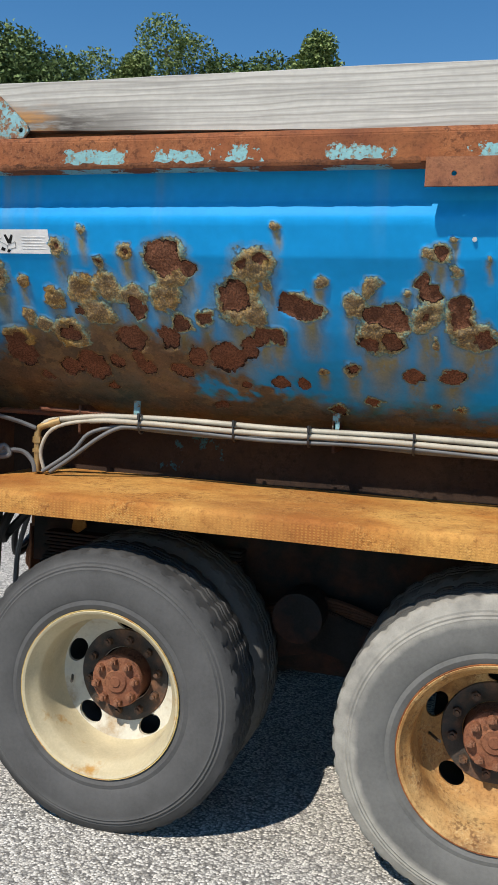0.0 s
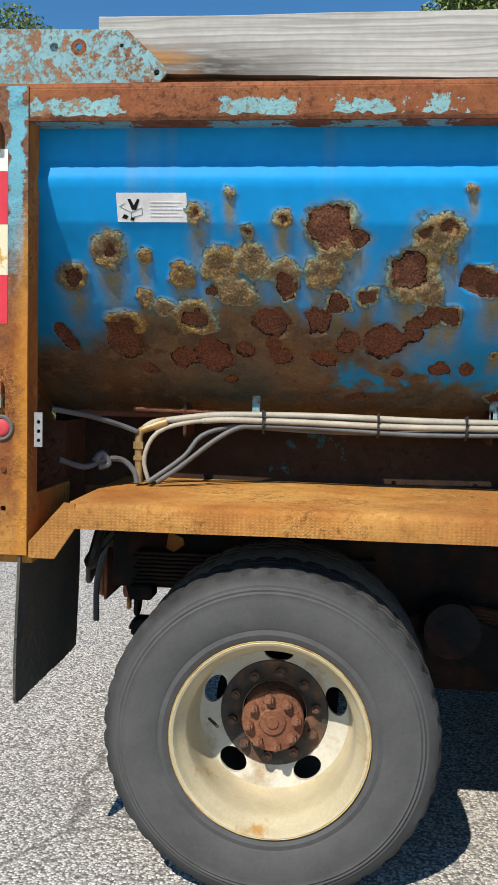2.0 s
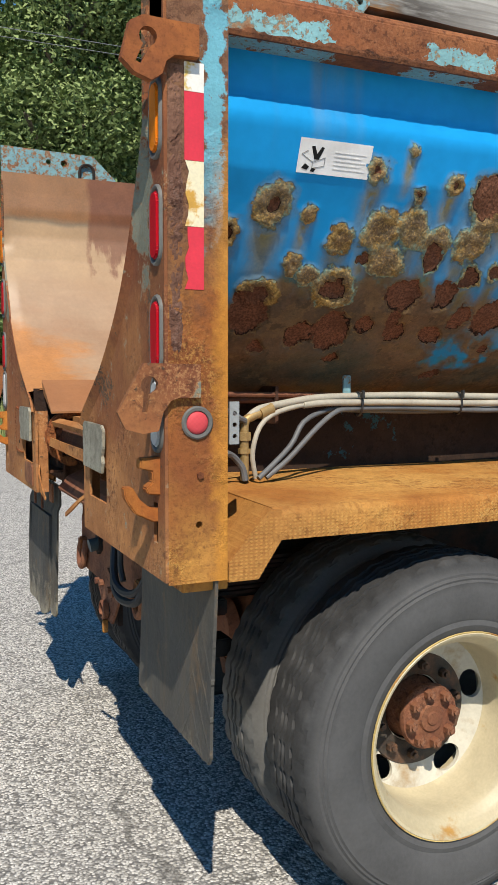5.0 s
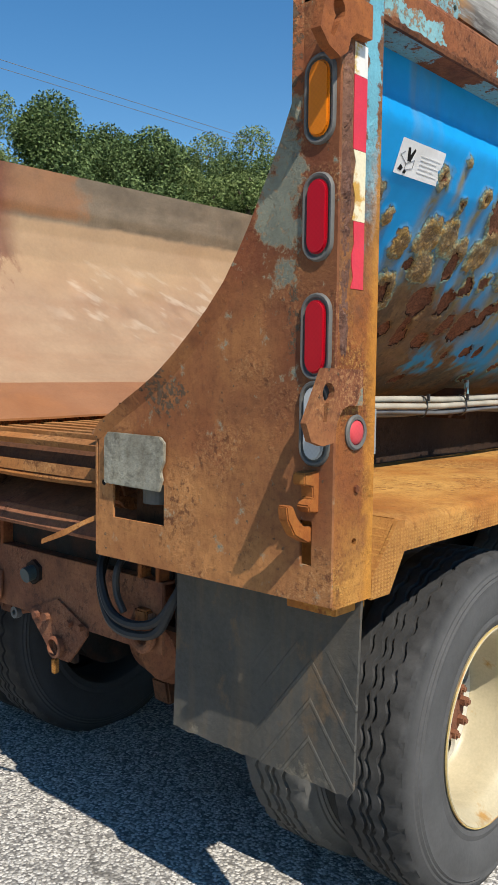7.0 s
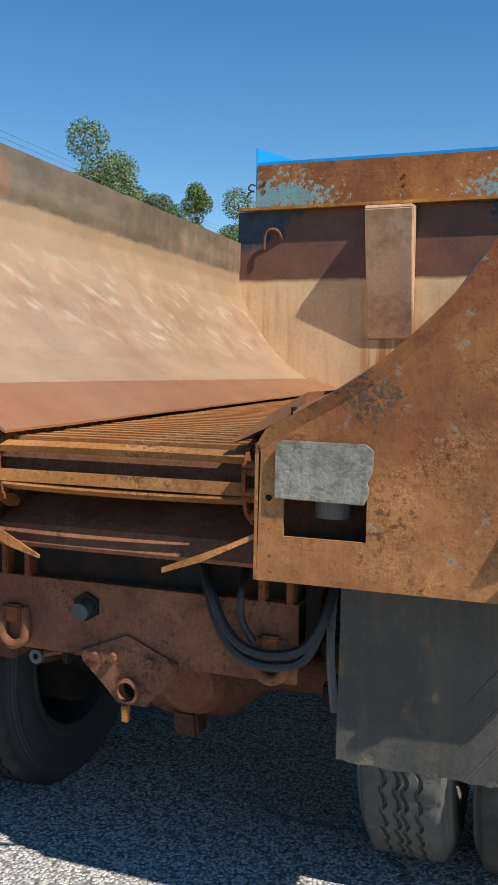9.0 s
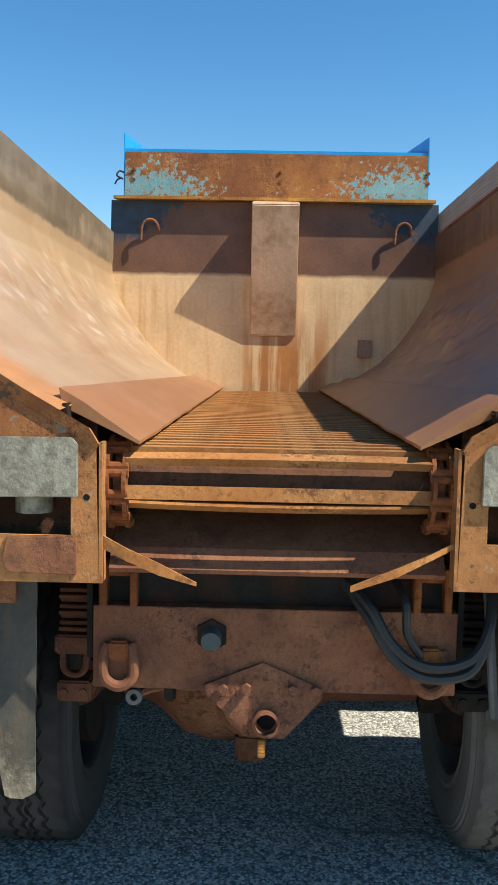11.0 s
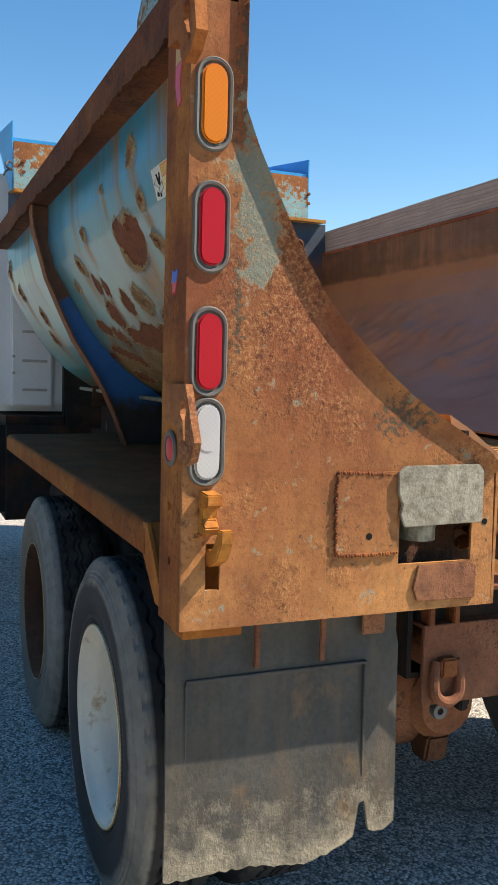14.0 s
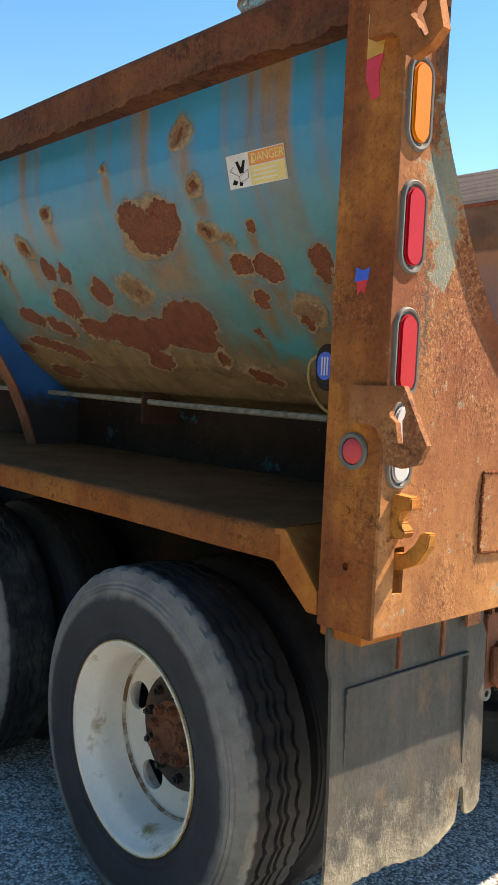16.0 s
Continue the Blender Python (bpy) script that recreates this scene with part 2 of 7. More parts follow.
def eaten_paint(name, paint, olive, green, brown, wash, rough=0.35, gloss=0.5, pits=1.0, flow=1.0, runs=(0.25, 0.14, 0.05), grime_shade=0.0, greens=0.5, rugged=1.0, below=None, grime_shade_at=1.95, grime_shade_colour=(0.17, 0.15, 0.075)):
    """Paint on the body's side: blistered patches, bare scale where they broke off, drips and a rusted lower band,
    as the sheet's own fields give them."""
    m, t, b, co = begin(name, rough)
    f, g, drip, low = attribute(t, "rust"), attribute(t, "core"), attribute(t, "drip"), attribute(t, "low")
    n7, n14, n45, n150 = noise_tex(t, co, 7, 5, 0.6), noise_tex(t, co, 16, 8, 0.66), noise_tex(t, co, 48, 6, 0.7), noise_tex(t, co, 150, 3, 0.7)
    def off(n, k):
        return math_node(t, "MULTIPLY", math_node(t, "SUBTRACT", n, 0.5), k)
    def add(*v):
        out = v[0]
        for k in v[1:]:
            out = math_node(t, "ADD", out, k)
        return out
    def mul(a, k, clamp=False):
        return math_node(t, "MULTIPLY", a, k, clamp)
    ff, gg = add(f, off(n14, 1.0), off(n45, 1.2)), add(g, off(n14, 1.0), off(n45, 0.9))
    c = two_scale(t, co, paint, 0.10, 1.6)
    c = blend(t, mul(step(t, noise_tex(t, stretched(t, co, 1.5, 1.5, 6), 1.0, 6, 0.6), 0.55, 0.2), 0.14), c, tuple(k * 0.6 for k in paint))
    if below:
        # teal below the bend: faded paint, with the ground's reflection in its tone
        c = blend(t, step(t, add(mul(axis_of(t, co, "Z"), -1.0), off(n7, 0.3)), -2.05, 0.25), c, two_scale(t, co, below, 0.18, 3))
    # runs of rust water, and the stain round each patch
    streaks = noise_tex(t, stretched(t, co, 30, 30, 2.0), 1.0, 5, 0.6)
    dr = mul(mul(drip, step(t, streaks, 0.32, 0.3)), flow, True)
    c = blend(t, mul(dr, 0.9, True), c, two_scale(t, co, runs, 0.3, 8))
    c = blend(t, mul(step(t, add(f, off(n7, 1.0), off(n14, 0.8)), -0.42, 0.8), 0.8), c, two_scale(t, co, tuple(0.40 * a + 0.12 * k + 0.22 * o for a, k, o in zip(paint, green, olive)), 0.35, 14))
    # rusted band along the foot
    lw = add(low, off(noise_tex(t, stretched(t, co, 5, 5, 3), 1.0, 8, 0.62), 1.3))
    lf = step(t, lw, 0.5, 0.22)
    c = blend(t, mul(step(t, lw, 0.22, 0.3), 0.8), c, blend(t, step(t, n14, 0.54, 0.12), two_scale(t, co, tuple(0.45 * k for k in olive), 0.35, 12), two_scale(t, co, tuple(0.4 * k for k in green), 0.35, 12)))
    c = blend(t, lf, c, two_scale(t, co, wash, 0.4, 7))
    bare = step(t, noise_tex(t, stretched(t, co, 10, 10, 15), 1.0, 8, 0.7), 0.53, 0.04)
    c = blend(t, mul(mul(step(t, lw, 0.34, 0.2), bare), 0.7), c, two_scale(t, co, tuple(0.22 * k + 0.9 * w for k, w in zip(olive, wash)), 0.4, 20))
    c = blend(t, mul(mul(lf, step(t, n14, 0.60, 0.04)), 0.6), c, tuple(k * 0.45 for k in wash))
    if grime_shade:
        # low dirt; on the near side its dark green also stands in for shade
        dirt = mul(step(t, noise_tex(t, stretched(t, co, 2.4, 2.4, 1.2), 1.0, 7, 0.65), 0.50, 0.22), step(t, mul(axis_of(t, co, "Z"), -1.0), -grime_shade_at, 0.4))
        c = blend(t, mul(dirt, grime_shade), c, two_scale(t, co, grime_shade_colour, 0.3, 12))
    # blistered patches
    hf = step(t, ff, 0.03, 0.16)
    blister = math_node(t, "ADD", mul(cells(t, co, 110, 0.5), 0.45), mul(noise_tex(t, co, 75, 5, 0.65), 0.55))
    tone = blend(t, step(t, n45, 0.5, 0.10), two_scale(t, co, olive, 0.35, 22), two_scale(t, co, tuple((1 - 0.35 * rugged) * k for k in olive), 0.35, 30))
    fore = math_node(t, "MULTIPLY", axis_of(t, co, "X"), 0.13)
    outer = math_node(t, "SUBTRACT", 1.0, mul(step(t, ff, 0.26, 0.24), 0.75))
    tone = blend(t, mul(mul(step(t, add(n7, off(n45, 0.5), fore), 0.555, 0.08), outer), greens), tone, two_scale(t, co, green, 0.35, 30))
    tone = blend(t, mul(step(t, add(ff, off(n7, 1.0)), 0.55, 0.25), 0.7), tone, two_scale(t, co, (brown[0] * 0.95, brown[1] * 1.3, brown[2] * 1.3), 0.4, 34))
    tone = blend(t, mul(math_node(t, "SUBTRACT", 1.0, step(t, blister, 0.49, 0.10)), 0.45 * rugged), tone, tuple(0.35 * k for k in olive))
    tone = blend(t, mul(step(t, n150, 0.56, 0.08), 0.5 * rugged), tone, tuple(min(1.0, 1.5 * k) for k in olive))
    rim = math_node(t, "SUBTRACT", 1.0, step(t, ff, 0.16, 0.14))
    tone = blend(t, mul(rim, 0.2), tone, two_scale(t, co, (olive[0] * 0.85, olive[1] * 0.7, olive[2] * 0.5), 0.4, 30))
    c = blend(t, mul(hf, 0.96), c, tone)
    # bare scale with a broken lip
    cf, lip = step(t, gg, 0.0, 0.05), step(t, gg, -0.17, 0.06)
    c = blend(t, mul(mul(lip, step(t, n45, 0.50, 0.12)), 0.25), c, tuple(min(1, k * 1.35) for k in olive))
    scale = blend(t, step(t, n150, 0.5, 0.18), tuple(k * (1.0 - 0.4 * rugged) for k in brown), two_scale(t, co, tuple(k * 1.25 for k in brown), 0.25, 34))
    scale = blend(t, mul(step(t, n14, 0.56, 0.05), 0.45), scale, tuple(0.55 * k for k in brown))
    c = blend(t, cf, c, scale)
    crack = mul(mul(cf, math_node(t, "SUBTRACT", 1.0, step(t, gg, 0.16, 0.05))), step(t, noise_tex(t, co, 11, 4, 0.6), 0.49, 0.06))
    c = blend(t, mul(crack, pits), c, (0.016, 0.011, 0.009))
    b.inputs["Specular IOR Level"].default_value = gloss
    t.links.new(c, b.inputs["Base Color"])
    any_rust = math_node(t, "MAXIMUM", math_node(t, "MAXIMUM", hf, lf), math_node(t, "MAXIMUM", cf, mul(dr, 0.3)))
    r = t.nodes.new("ShaderNodeMix")
    r.inputs[2].default_value, r.inputs[3].default_value = rough, 0.88
    t.links.new(any_rust, r.inputs[0])
    t.links.new(r.outputs[0], b.inputs["Roughness"])
    h = add(mul(mul(scaly(t, co, 40), any_rust), 1.2), mul(hf, 0.2), mul(mul(blister, hf), 1.4), mul(lip, 0.5), mul(cf, -1.9), mul(n7, 0.3))
    relief(t, b, h, 0.75 * (0.4 + 0.6 * rugged), 0.007)
    return m


def worn_liner(name, worn, red, grey, foot_amount=0.7):
    """Inside of the bed: steel polished by loads, rusted again, with a grey scraped band along the top."""
    m, t, b, co = begin(name, 0.4)
    z = axis_of(t, co, "Z")
    c = blend(t, math_node(t, "MULTIPLY", step(t, noise_tex(t, co, 2.2, 7, 0.6), 0.58, 0.25), 0.5), two_scale(t, co, worn, 0.13, 4), two_scale(t, co, red, 0.2, 6))
    s = noise_tex(t, stretched(t, co, 1.2, 14, 14), 1.0, 6, 0.6)
    c = blend(t, math_node(t, "MULTIPLY", step(t, s, 0.55, 0.2), 0.2), c, two_scale(t, co, red, 0.2, 6))
    edge = math_node(t, "ADD", z, math_node(t, "MULTIPLY", math_node(t, "SUBTRACT", noise_tex(t, co, 7, 6), 0.5), 0.05))
    drips = noise_tex(t, stretched(t, co, 16, 16, 1.2), 1.0, 5)
    bright = tuple(min(1.0, 1.15 * k) for k in worn)
    c = blend(t, math_node(t, "MULTIPLY", step(t, math_node(t, "ADD", z, math_node(t, "MULTIPLY", noise_tex(t, co, 3, 5), 0.3)), 2.13, 0.2), 0.7), c, two_scale(t, co, (bright[0], bright[1], bright[2] * 0.88), 0.15, 5))
    g = blend(t, math_node(t, "MULTIPLY", step(t, drips, 0.52, 0.12), math_node(t, "MULTIPLY", step(t, axis_of(t, co, "X"), 2.2, 0.8), 0.6)), two_scale(t, co, grey, 0.25, 8), two_scale(t, co, worn, 0.2, 8))
    g = blend(t, math_node(t, "MULTIPLY", step(t, noise_tex(t, stretched(t, co, 1.2, 4, 4), 1.0, 7, 0.66), 0.52, 0.14), 0.7), g, two_scale(t, co, tuple(0.5 * k for k in grey), 0.35, 16))
    c = blend(t, math_node(t, "MULTIPLY", step(t, edge, 2.27, 0.02), 0.9), c, g)
    x = axis_of(t, co, "X")
    # pale diagonal streaks on the far wall: glints of polished dents, put into the colour
    along, across = math_node(t, "ADD", math_node(t, "MULTIPLY", x, 4.5), math_node(t, "MULTIPLY", z, -4.0)), math_node(t, "ADD", math_node(t, "MULTIPLY", z, 15.0), math_node(t, "MULTIPLY", x, 8.0))
    v = t.nodes.new("ShaderNodeCombineXYZ")
    t.links.new(along, v.inputs[0]), t.links.new(across, v.inputs[1])
    dent_glint = math_node(t, "MULTIPLY", step(t, noise_tex(t, v.outputs[0], 1.0, 3, 0.5), 0.61, 0.10), math_node(t, "MULTIPLY", step(t, z, 1.68, 0.1), step(t, math_node(t, "MULTIPLY", z, -1.0), -2.06, 0.2)))
    c = blend(t, math_node(t, "MULTIPLY", math_node(t, "MULTIPLY", dent_glint, math_node(t, "MULTIPLY", step(t, axis_of(t, co, "Y"), 0.0, 0.1), step(t, x, 0.9, 0.3))), 0.4), c, two_scale(t, co, (0.60, 0.50, 0.38), 0.15, 20))
    rear = math_node(t, "MULTIPLY", step(t, math_node(t, "ADD", math_node(t, "MULTIPLY", x, -1.0), math_node(t, "MULTIPLY", math_node(t, "SUBTRACT", noise_tex(t, co, 5, 6), 0.5), 0.8)), -1.15, 0.12), step(t, edge, 2.29, 0.03))
    c = blend(t, math_node(t, "MULTIPLY", rear, 0.65), c, two_scale(t, co, (0.34, 0.145, 0.055), 0.25, 9))
    # a red-brown stain hanging from the top edge near the rear, on the sheltered side alone
    xs = math_node(t, "ADD", x, math_node(t, "MULTIPLY", math_node(t, "SUBTRACT", noise_tex(t, stretched(t, co, 8, 8, 3), 1.0, 7, 0.66), 0.5), 0.10))
    stain = math_node(t, "MULTIPLY", math_node(t, "MULTIPLY", step(t, xs, 0.40, 0.02), step(t, math_node(t, "MULTIPLY", xs, -1.0), -0.74, 0.1)), step(t, math_node(t, "ADD", z, math_node(t, "MULTIPLY", math_node(t, "SUBTRACT", drips, 0.5), 0.9)), 2.08, 0.12))
    c = blend(t, math_node(t, "MULTIPLY", math_node(t, "MULTIPLY", stain, step(t, axis_of(t, co, "Y"), 0.0, 0.1)), 0.75), c, two_scale(t, co, (0.17, 0.062, 0.034), 0.25, 9))
    foot = math_node(t, "ADD", math_node(t, "ADD", math_node(t, "MULTIPLY", axis_of(t, co, "X"), -1.3), math_node(t, "MULTIPLY", z, -1.6)), math_node(t, "MULTIPLY", math_node(t, "SUBTRACT", noise_tex(t, stretched(t, co, 2, 6, 2), 1.0, 7, 0.65), 0.5), 1.4))
    c = blend(t, math_node(t, "MULTIPLY", step(t, foot, -2.85, 0.22), foot_amount), c, two_scale(t, co, (0.45, 0.17, 0.035), 0.25, 8))
    t.links.new(c, b.inputs["Base Color"])
    relief(t, b, scaly(t, co, 18), 0.3, 0.004)
    return m


def tyre_material(name, side, tread, band=None):
    """Rubber: the sidewall dusty, the tread and shoulder darker."""
    m, t, b, co = begin(name, 0.78, 0, 0.3)
    x, z = axis_of(t, co, "X"), axis_of(t, co, "Z")
    rad = math_node(t, "SQRT", math_node(t, "ADD", math_node(t, "MULTIPLY", x, x), math_node(t, "MULTIPLY", z, z)))
    dust = noise_tex(t, co, 5, 6, 0.6)
    c = blend(t, step(t, math_node(t, "ADD", rad, math_node(t, "MULTIPLY", math_node(t, "SUBTRACT", dust, 0.5), 0.05)), 0.49, 0.03), two_scale(t, co, side, 0.16, 6), two_scale(t, co, tread, 0.25, 8))
    c = blend(t, math_node(t, "MULTIPLY", step(t, dust, 0.58, 0.2), 0.35), c, tuple(min(1, k * 1.5) for k in side))
    if band:
        wr = math_node(t, "ADD", rad, math_node(t, "MULTIPLY", math_node(t, "SUBTRACT", noise_tex(t, co, 14, 6), 0.5), 0.03))
        outer = step(t, math_node(t, "ABSOLUTE", axis_of(t, co, "Y")), 1.150, 0.012)
        rub = math_node(t, "MULTIPLY", math_node(t, "MULTIPLY", step(t, wr, 0.44, 0.02), outer), step(t, noise_tex(t, co, 2.2, 5), 0.38, 0.2))
        c = blend(t, math_node(t, "MULTIPLY", rub, 0.9), c, two_scale(t, co, band, 0.2, 20))
    t.links.new(c, b.inputs["Base Color"])
    relief(t, b, noise_tex(t, co, 120, 4), 0.25, 0.002)
    return m


def wood_material():
    m, t, b, co = begin("weathered_wood", 0.88)
    long = stretched(t, co, 1.6, 30, 70)
    w = t.nodes.new("ShaderNodeTexWave")
    w.wave_type, w.bands_direction = "BANDS", "Z"
    w.inputs["Scale"].default_value, w.inputs["Distortion"].default_value, w.inputs["Detail"].default_value = 14.0, 9.0, 2.0
    w.inputs["Detail Scale"].default_value = 0.5
    t.links.new(stretched(t, co, 0.22, 1, 1), w.inputs["Vector"])
    lines = noise_tex(t, long, 1.0, 6, 0.65)
    grain = math_node(t, "ADD", math_node(t, "MULTIPLY", w.outputs["Fac"], 0.4), math_node(t, "MULTIPLY", lines, 0.9))
    c = blend(t, math_node(t, "MULTIPLY", step(t, lines, 0.55, 0.18), 0.5), two_scale(t, co, (0.44, 0.425, 0.39), 0.14, 3), (0.22, 0.21, 0.195))
    c = blend(t, math_node(t, "MULTIPLY", step(t, w.outputs["Fac"], 0.85, 0.25), 0.6), c, (0.25, 0.235, 0.21))
    x, z = axis_of(t, co, "X"), axis_of(t, co, "Z")
    end = math_node(t, "MULTIPLY", step(t, math_node(t, "MULTIPLY", x, -1.0), -0.92, 0.4), step(t, math_node(t, "MULTIPLY", z, -1.0), -2.57, 0.08))
    n = noise_tex(t, stretched(t, co, 5, 5, 30), 1.0, 5)
    c = blend(t, math_node(t, "MULTIPLY", math_node(t, "MULTIPLY", end, step(t, n, 0.38, 0.2)), 0.95), c, (0.06, 0.052, 0.045))
    near = step(t, math_node(t, "MULTIPLY", x, -1.0), -0.645, 0.08)
    c = blend(t, math_node(t, "MULTIPLY", math_node(t, "MULTIPLY", near, end), step(t, n, 0.5, 0.2)), c, (0.45, 0.2, 0.04))
    t.links.new(c, b.inputs["Base Color"])
    relief(t, b, grain, 0.5, 0.003)
    return m


def asphalt_material():
    m, t, b, co = begin("asphalt", 0.92, 0, 0.3)
    v = t.nodes.new("ShaderNodeTexVoronoi")
    v.inputs["Scale"].default_value = 95.0
    t.links.new(co, v.inputs["Vector"])
    tone = t.nodes.new("ShaderNodeSeparateColor")
    t.links.new(v.outputs["Color"], tone.inputs[0])
    r = t.nodes.new("ShaderNodeValToRGB")
    r.color_ramp.elements[0].color, r.color_ramp.elements[1].color = (0.15, 0.141, 0.128, 1), (0.88, 0.84, 0.765, 1)
    e = r.color_ramp.elements.new(0.5)
    e.color = (0.54, 0.515, 0.465, 1)
    t.links.new(tone.outputs[0], r.inputs[0])
    c = blend(t, step(t, v.outputs["Distance"], 0.62, 0.25), r.outputs[0], (0.12, 0.115, 0.11))
    c = blend(t, math_node(t, "MULTIPLY", step(t, noise_tex(t, co, 0.7, 6), 0.52, 0.4), 0.3), c, (0.27, 0.26, 0.24))
    c = blend(t, math_node(t, "MULTIPLY", step(t, noise_tex(t, co, 30, 5), 0.55, 0.2), 0.35), c, (0.50, 0.48, 0.44))
    warp = t.nodes.new("ShaderNodeVectorMath")
    warp.operation = "MULTIPLY_ADD"
    warp.inputs[1].default_value = (0.7, 0.7, 0.7)
    bend = t.nodes.new("ShaderNodeTexNoise")
    bend.inputs["Scale"].default_value, bend.inputs["Detail"].default_value = 1.3, 7.0
    t.links.new(co, bend.inputs["Vector"])
    t.links.new(bend.outputs["Color"], warp.inputs[0])
    t.links.new(co, warp.inputs[2])
    e = t.nodes.new("ShaderNodeTexVoronoi")
    e.feature = "DISTANCE_TO_EDGE"
    e.inputs["Scale"].default_value = 0.42
    t.links.new(warp.outputs[0], e.inputs["Vector"])
    crack = math_node(t, "SUBTRACT", 1.0, step(t, e.outputs["Distance"], 0.004, 0.004))
    crack = math_node(t, "MULTIPLY", crack, step(t, noise_tex(t, co, 0.8, 4), 0.5, 0.1))
    c = blend(t, math_node(t, "MULTIPLY", crack, 0.6), c, (0.10, 0.095, 0.085))
    t.links.new(c, b.inputs["Base Color"])
    relief(t, b, math_node(t, "SUBTRACT", noise_tex(t, co, 60, 5), v.outputs["Distance"]), 0.9, 0.006)
    return m


def leaf_material(name, dark, light):
    m, t, b, co = begin(name, 0.7, 0, 0.12)
    n = t.nodes.new("ShaderNodeNewGeometry").outputs["Random Per Island"]
    t.links.new(blend(t, n, dark, light), b.inputs["Base Color"])
    b.inputs["Transmission Weight"].default_value = 0.0
    return m


def lens_material(name, colour, rough=0.42):
    m, t, b, co = begin(name, rough, 0.0, 0.25)
    b.inputs["Coat Weight"].default_value = 0.06
    w = t.nodes.new("ShaderNodeTexChecker")
    w.inputs["Scale"].default_value = 170
    t.links.new(co, w.inputs["Vector"])
    c = blend(t, math_node(t, "MULTIPLY", w.outputs["Fac"], 0.12), colour, tuple(min(1, k * 1.35 + 0.004) for k in colour))
    t.links.new(c, b.inputs["Base Color"])
    relief(t, b, w.outputs["Fac"], 0.12, 0.0006)
    return m


RUST, RUST_DEEP, RUST_LIGHT = (0.21, 0.066, 0.026), (0.09, 0.031, 0.017), (0.38, 0.13, 0.036)
ORANGE, ORANGE_LIGHT = (0.40, 0.13, 0.024), (0.62, 0.29, 0.06)
BLUE, TURQUOISE = (0.003, 0.285, 0.65), (0.20, 0.41, 0.44)

rust = rusted("rust", RUST, RUST_DEEP, RUST_LIGHT)
rust_plate = rusted("plate_rust", (0.225, 0.072, 0.031), (0.12, 0.040, 0.023), (0.52, 0.24, 0.085), at=0.53, speckle=0.42, fresh=1.40, paint=(0.19, 0.195, 0.15), paint_at=0.60, paint_scale=15.0, streak=0.18, bump=0.6, patch=True)
rust_post = rusted("post_rust", ORANGE, RUST, ORANGE_LIGHT, at=0.54, streak=0.3, speckle=0.4)
rust_fender = rusted("fender_rust", (0.39, 0.16, 0.036), (0.25, 0.085, 0.022), (0.50, 0.26, 0.07), at=0.48, bump=1.0, speckle=0.6)
def tread_lip(m):
    """Rolled diamonds of tread plate on the fender's upright lip."""
    t = m.node_tree
    b = t.nodes["Principled BSDF"]
    co = t.nodes.new("ShaderNodeTexCoord").outputs["Object"]
    x, z = axis_of(t, co, "X"), axis_of(t, co, "Z")
    p = math_node(t, "SINE", math_node(t, "MULTIPLY", math_node(t, "ADD", x, math_node(t, "MULTIPLY", z, 1.5)), 230.0))
    q = math_node(t, "SINE", math_node(t, "MULTIPLY", math_node(t, "SUBTRACT", x, math_node(t, "MULTIPLY", z, 1.5)), 230.0))
    dia = math_node(t, "MULTIPLY", step(t, math_node(t, "MULTIPLY", p, q), 0.35, 0.5), step(t, math_node(t, "MULTIPLY", z, -1.0), -1.205, 0.02))
    dia = math_node(t, "MULTIPLY", dia, step(t, noise_tex(t, co, 5, 5), 0.45, 0.2))
    under = b.inputs["Base Color"].links[0].from_socket
    t.links.new(blend(t, math_node(t, "MULTIPLY", dia, 0.25), under, (0.66, 0.36, 0.09)), b.inputs["Base Color"])
    n = t.nodes.new("ShaderNodeBump")
    n.inputs["Strength"].default_value, n.inputs["Distance"].default_value = 0.3, 0.003
    t.links.new(dia, n.inputs["Height"])
    t.links.new(b.inputs["Normal"].links[0].from_socket, n.inputs["Normal"])
    t.links.new(n.outputs[0], b.inputs["Normal"])
    return m


tread_lip(rust_fender)
rust_dark = rusted("dark_rust", (0.085, 0.04, 0.026), (0.04, 0.022, 0.016), (0.14, 0.06, 0.03))
rust_frame = rusted("frame_rust", (0.195, 0.074, 0.042), (0.088, 0.038, 0.027), (0.30, 0.13, 0.065))
rust_rail = rusted("rail_rust", (0.215, 0.07, 0.03), (0.10, 0.035, 0.02), (0.31, 0.115, 0.045), paint=(0.20, 0.39, 0.41), paint_at=0.545, paint_scale=6.5, band=(2.352, 2.420))
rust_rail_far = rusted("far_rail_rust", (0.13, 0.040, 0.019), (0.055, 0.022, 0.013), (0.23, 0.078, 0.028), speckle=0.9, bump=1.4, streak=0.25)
rust_lip = rusted("flaking_rust", (0.12, 0.042, 0.02), (0.05, 0.022, 0.014), (0.20, 0.075, 0.03), speckle=0.9, bump=1.3)
rust_gusset = rusted("gusset_rust", (0.22, 0.10, 0.06), (0.10, 0.045, 0.03), (0.34, 0.17, 0.09), paint=(0.19, 0.35, 0.38), paint_at=0.475, paint_scale=34.0)
rust_slat = rusted("slat_rust", (0.35, 0.135, 0.04), (0.14, 0.052, 0.022), (0.52, 0.24, 0.08), bump=0.4)
tan_worn = rusted("worn_steel", (0.40, 0.24, 0.14), (0.22, 0.10, 0.05), (0.52, 0.36, 0.23), rough=0.55, bump=0.3, streak=0.25)
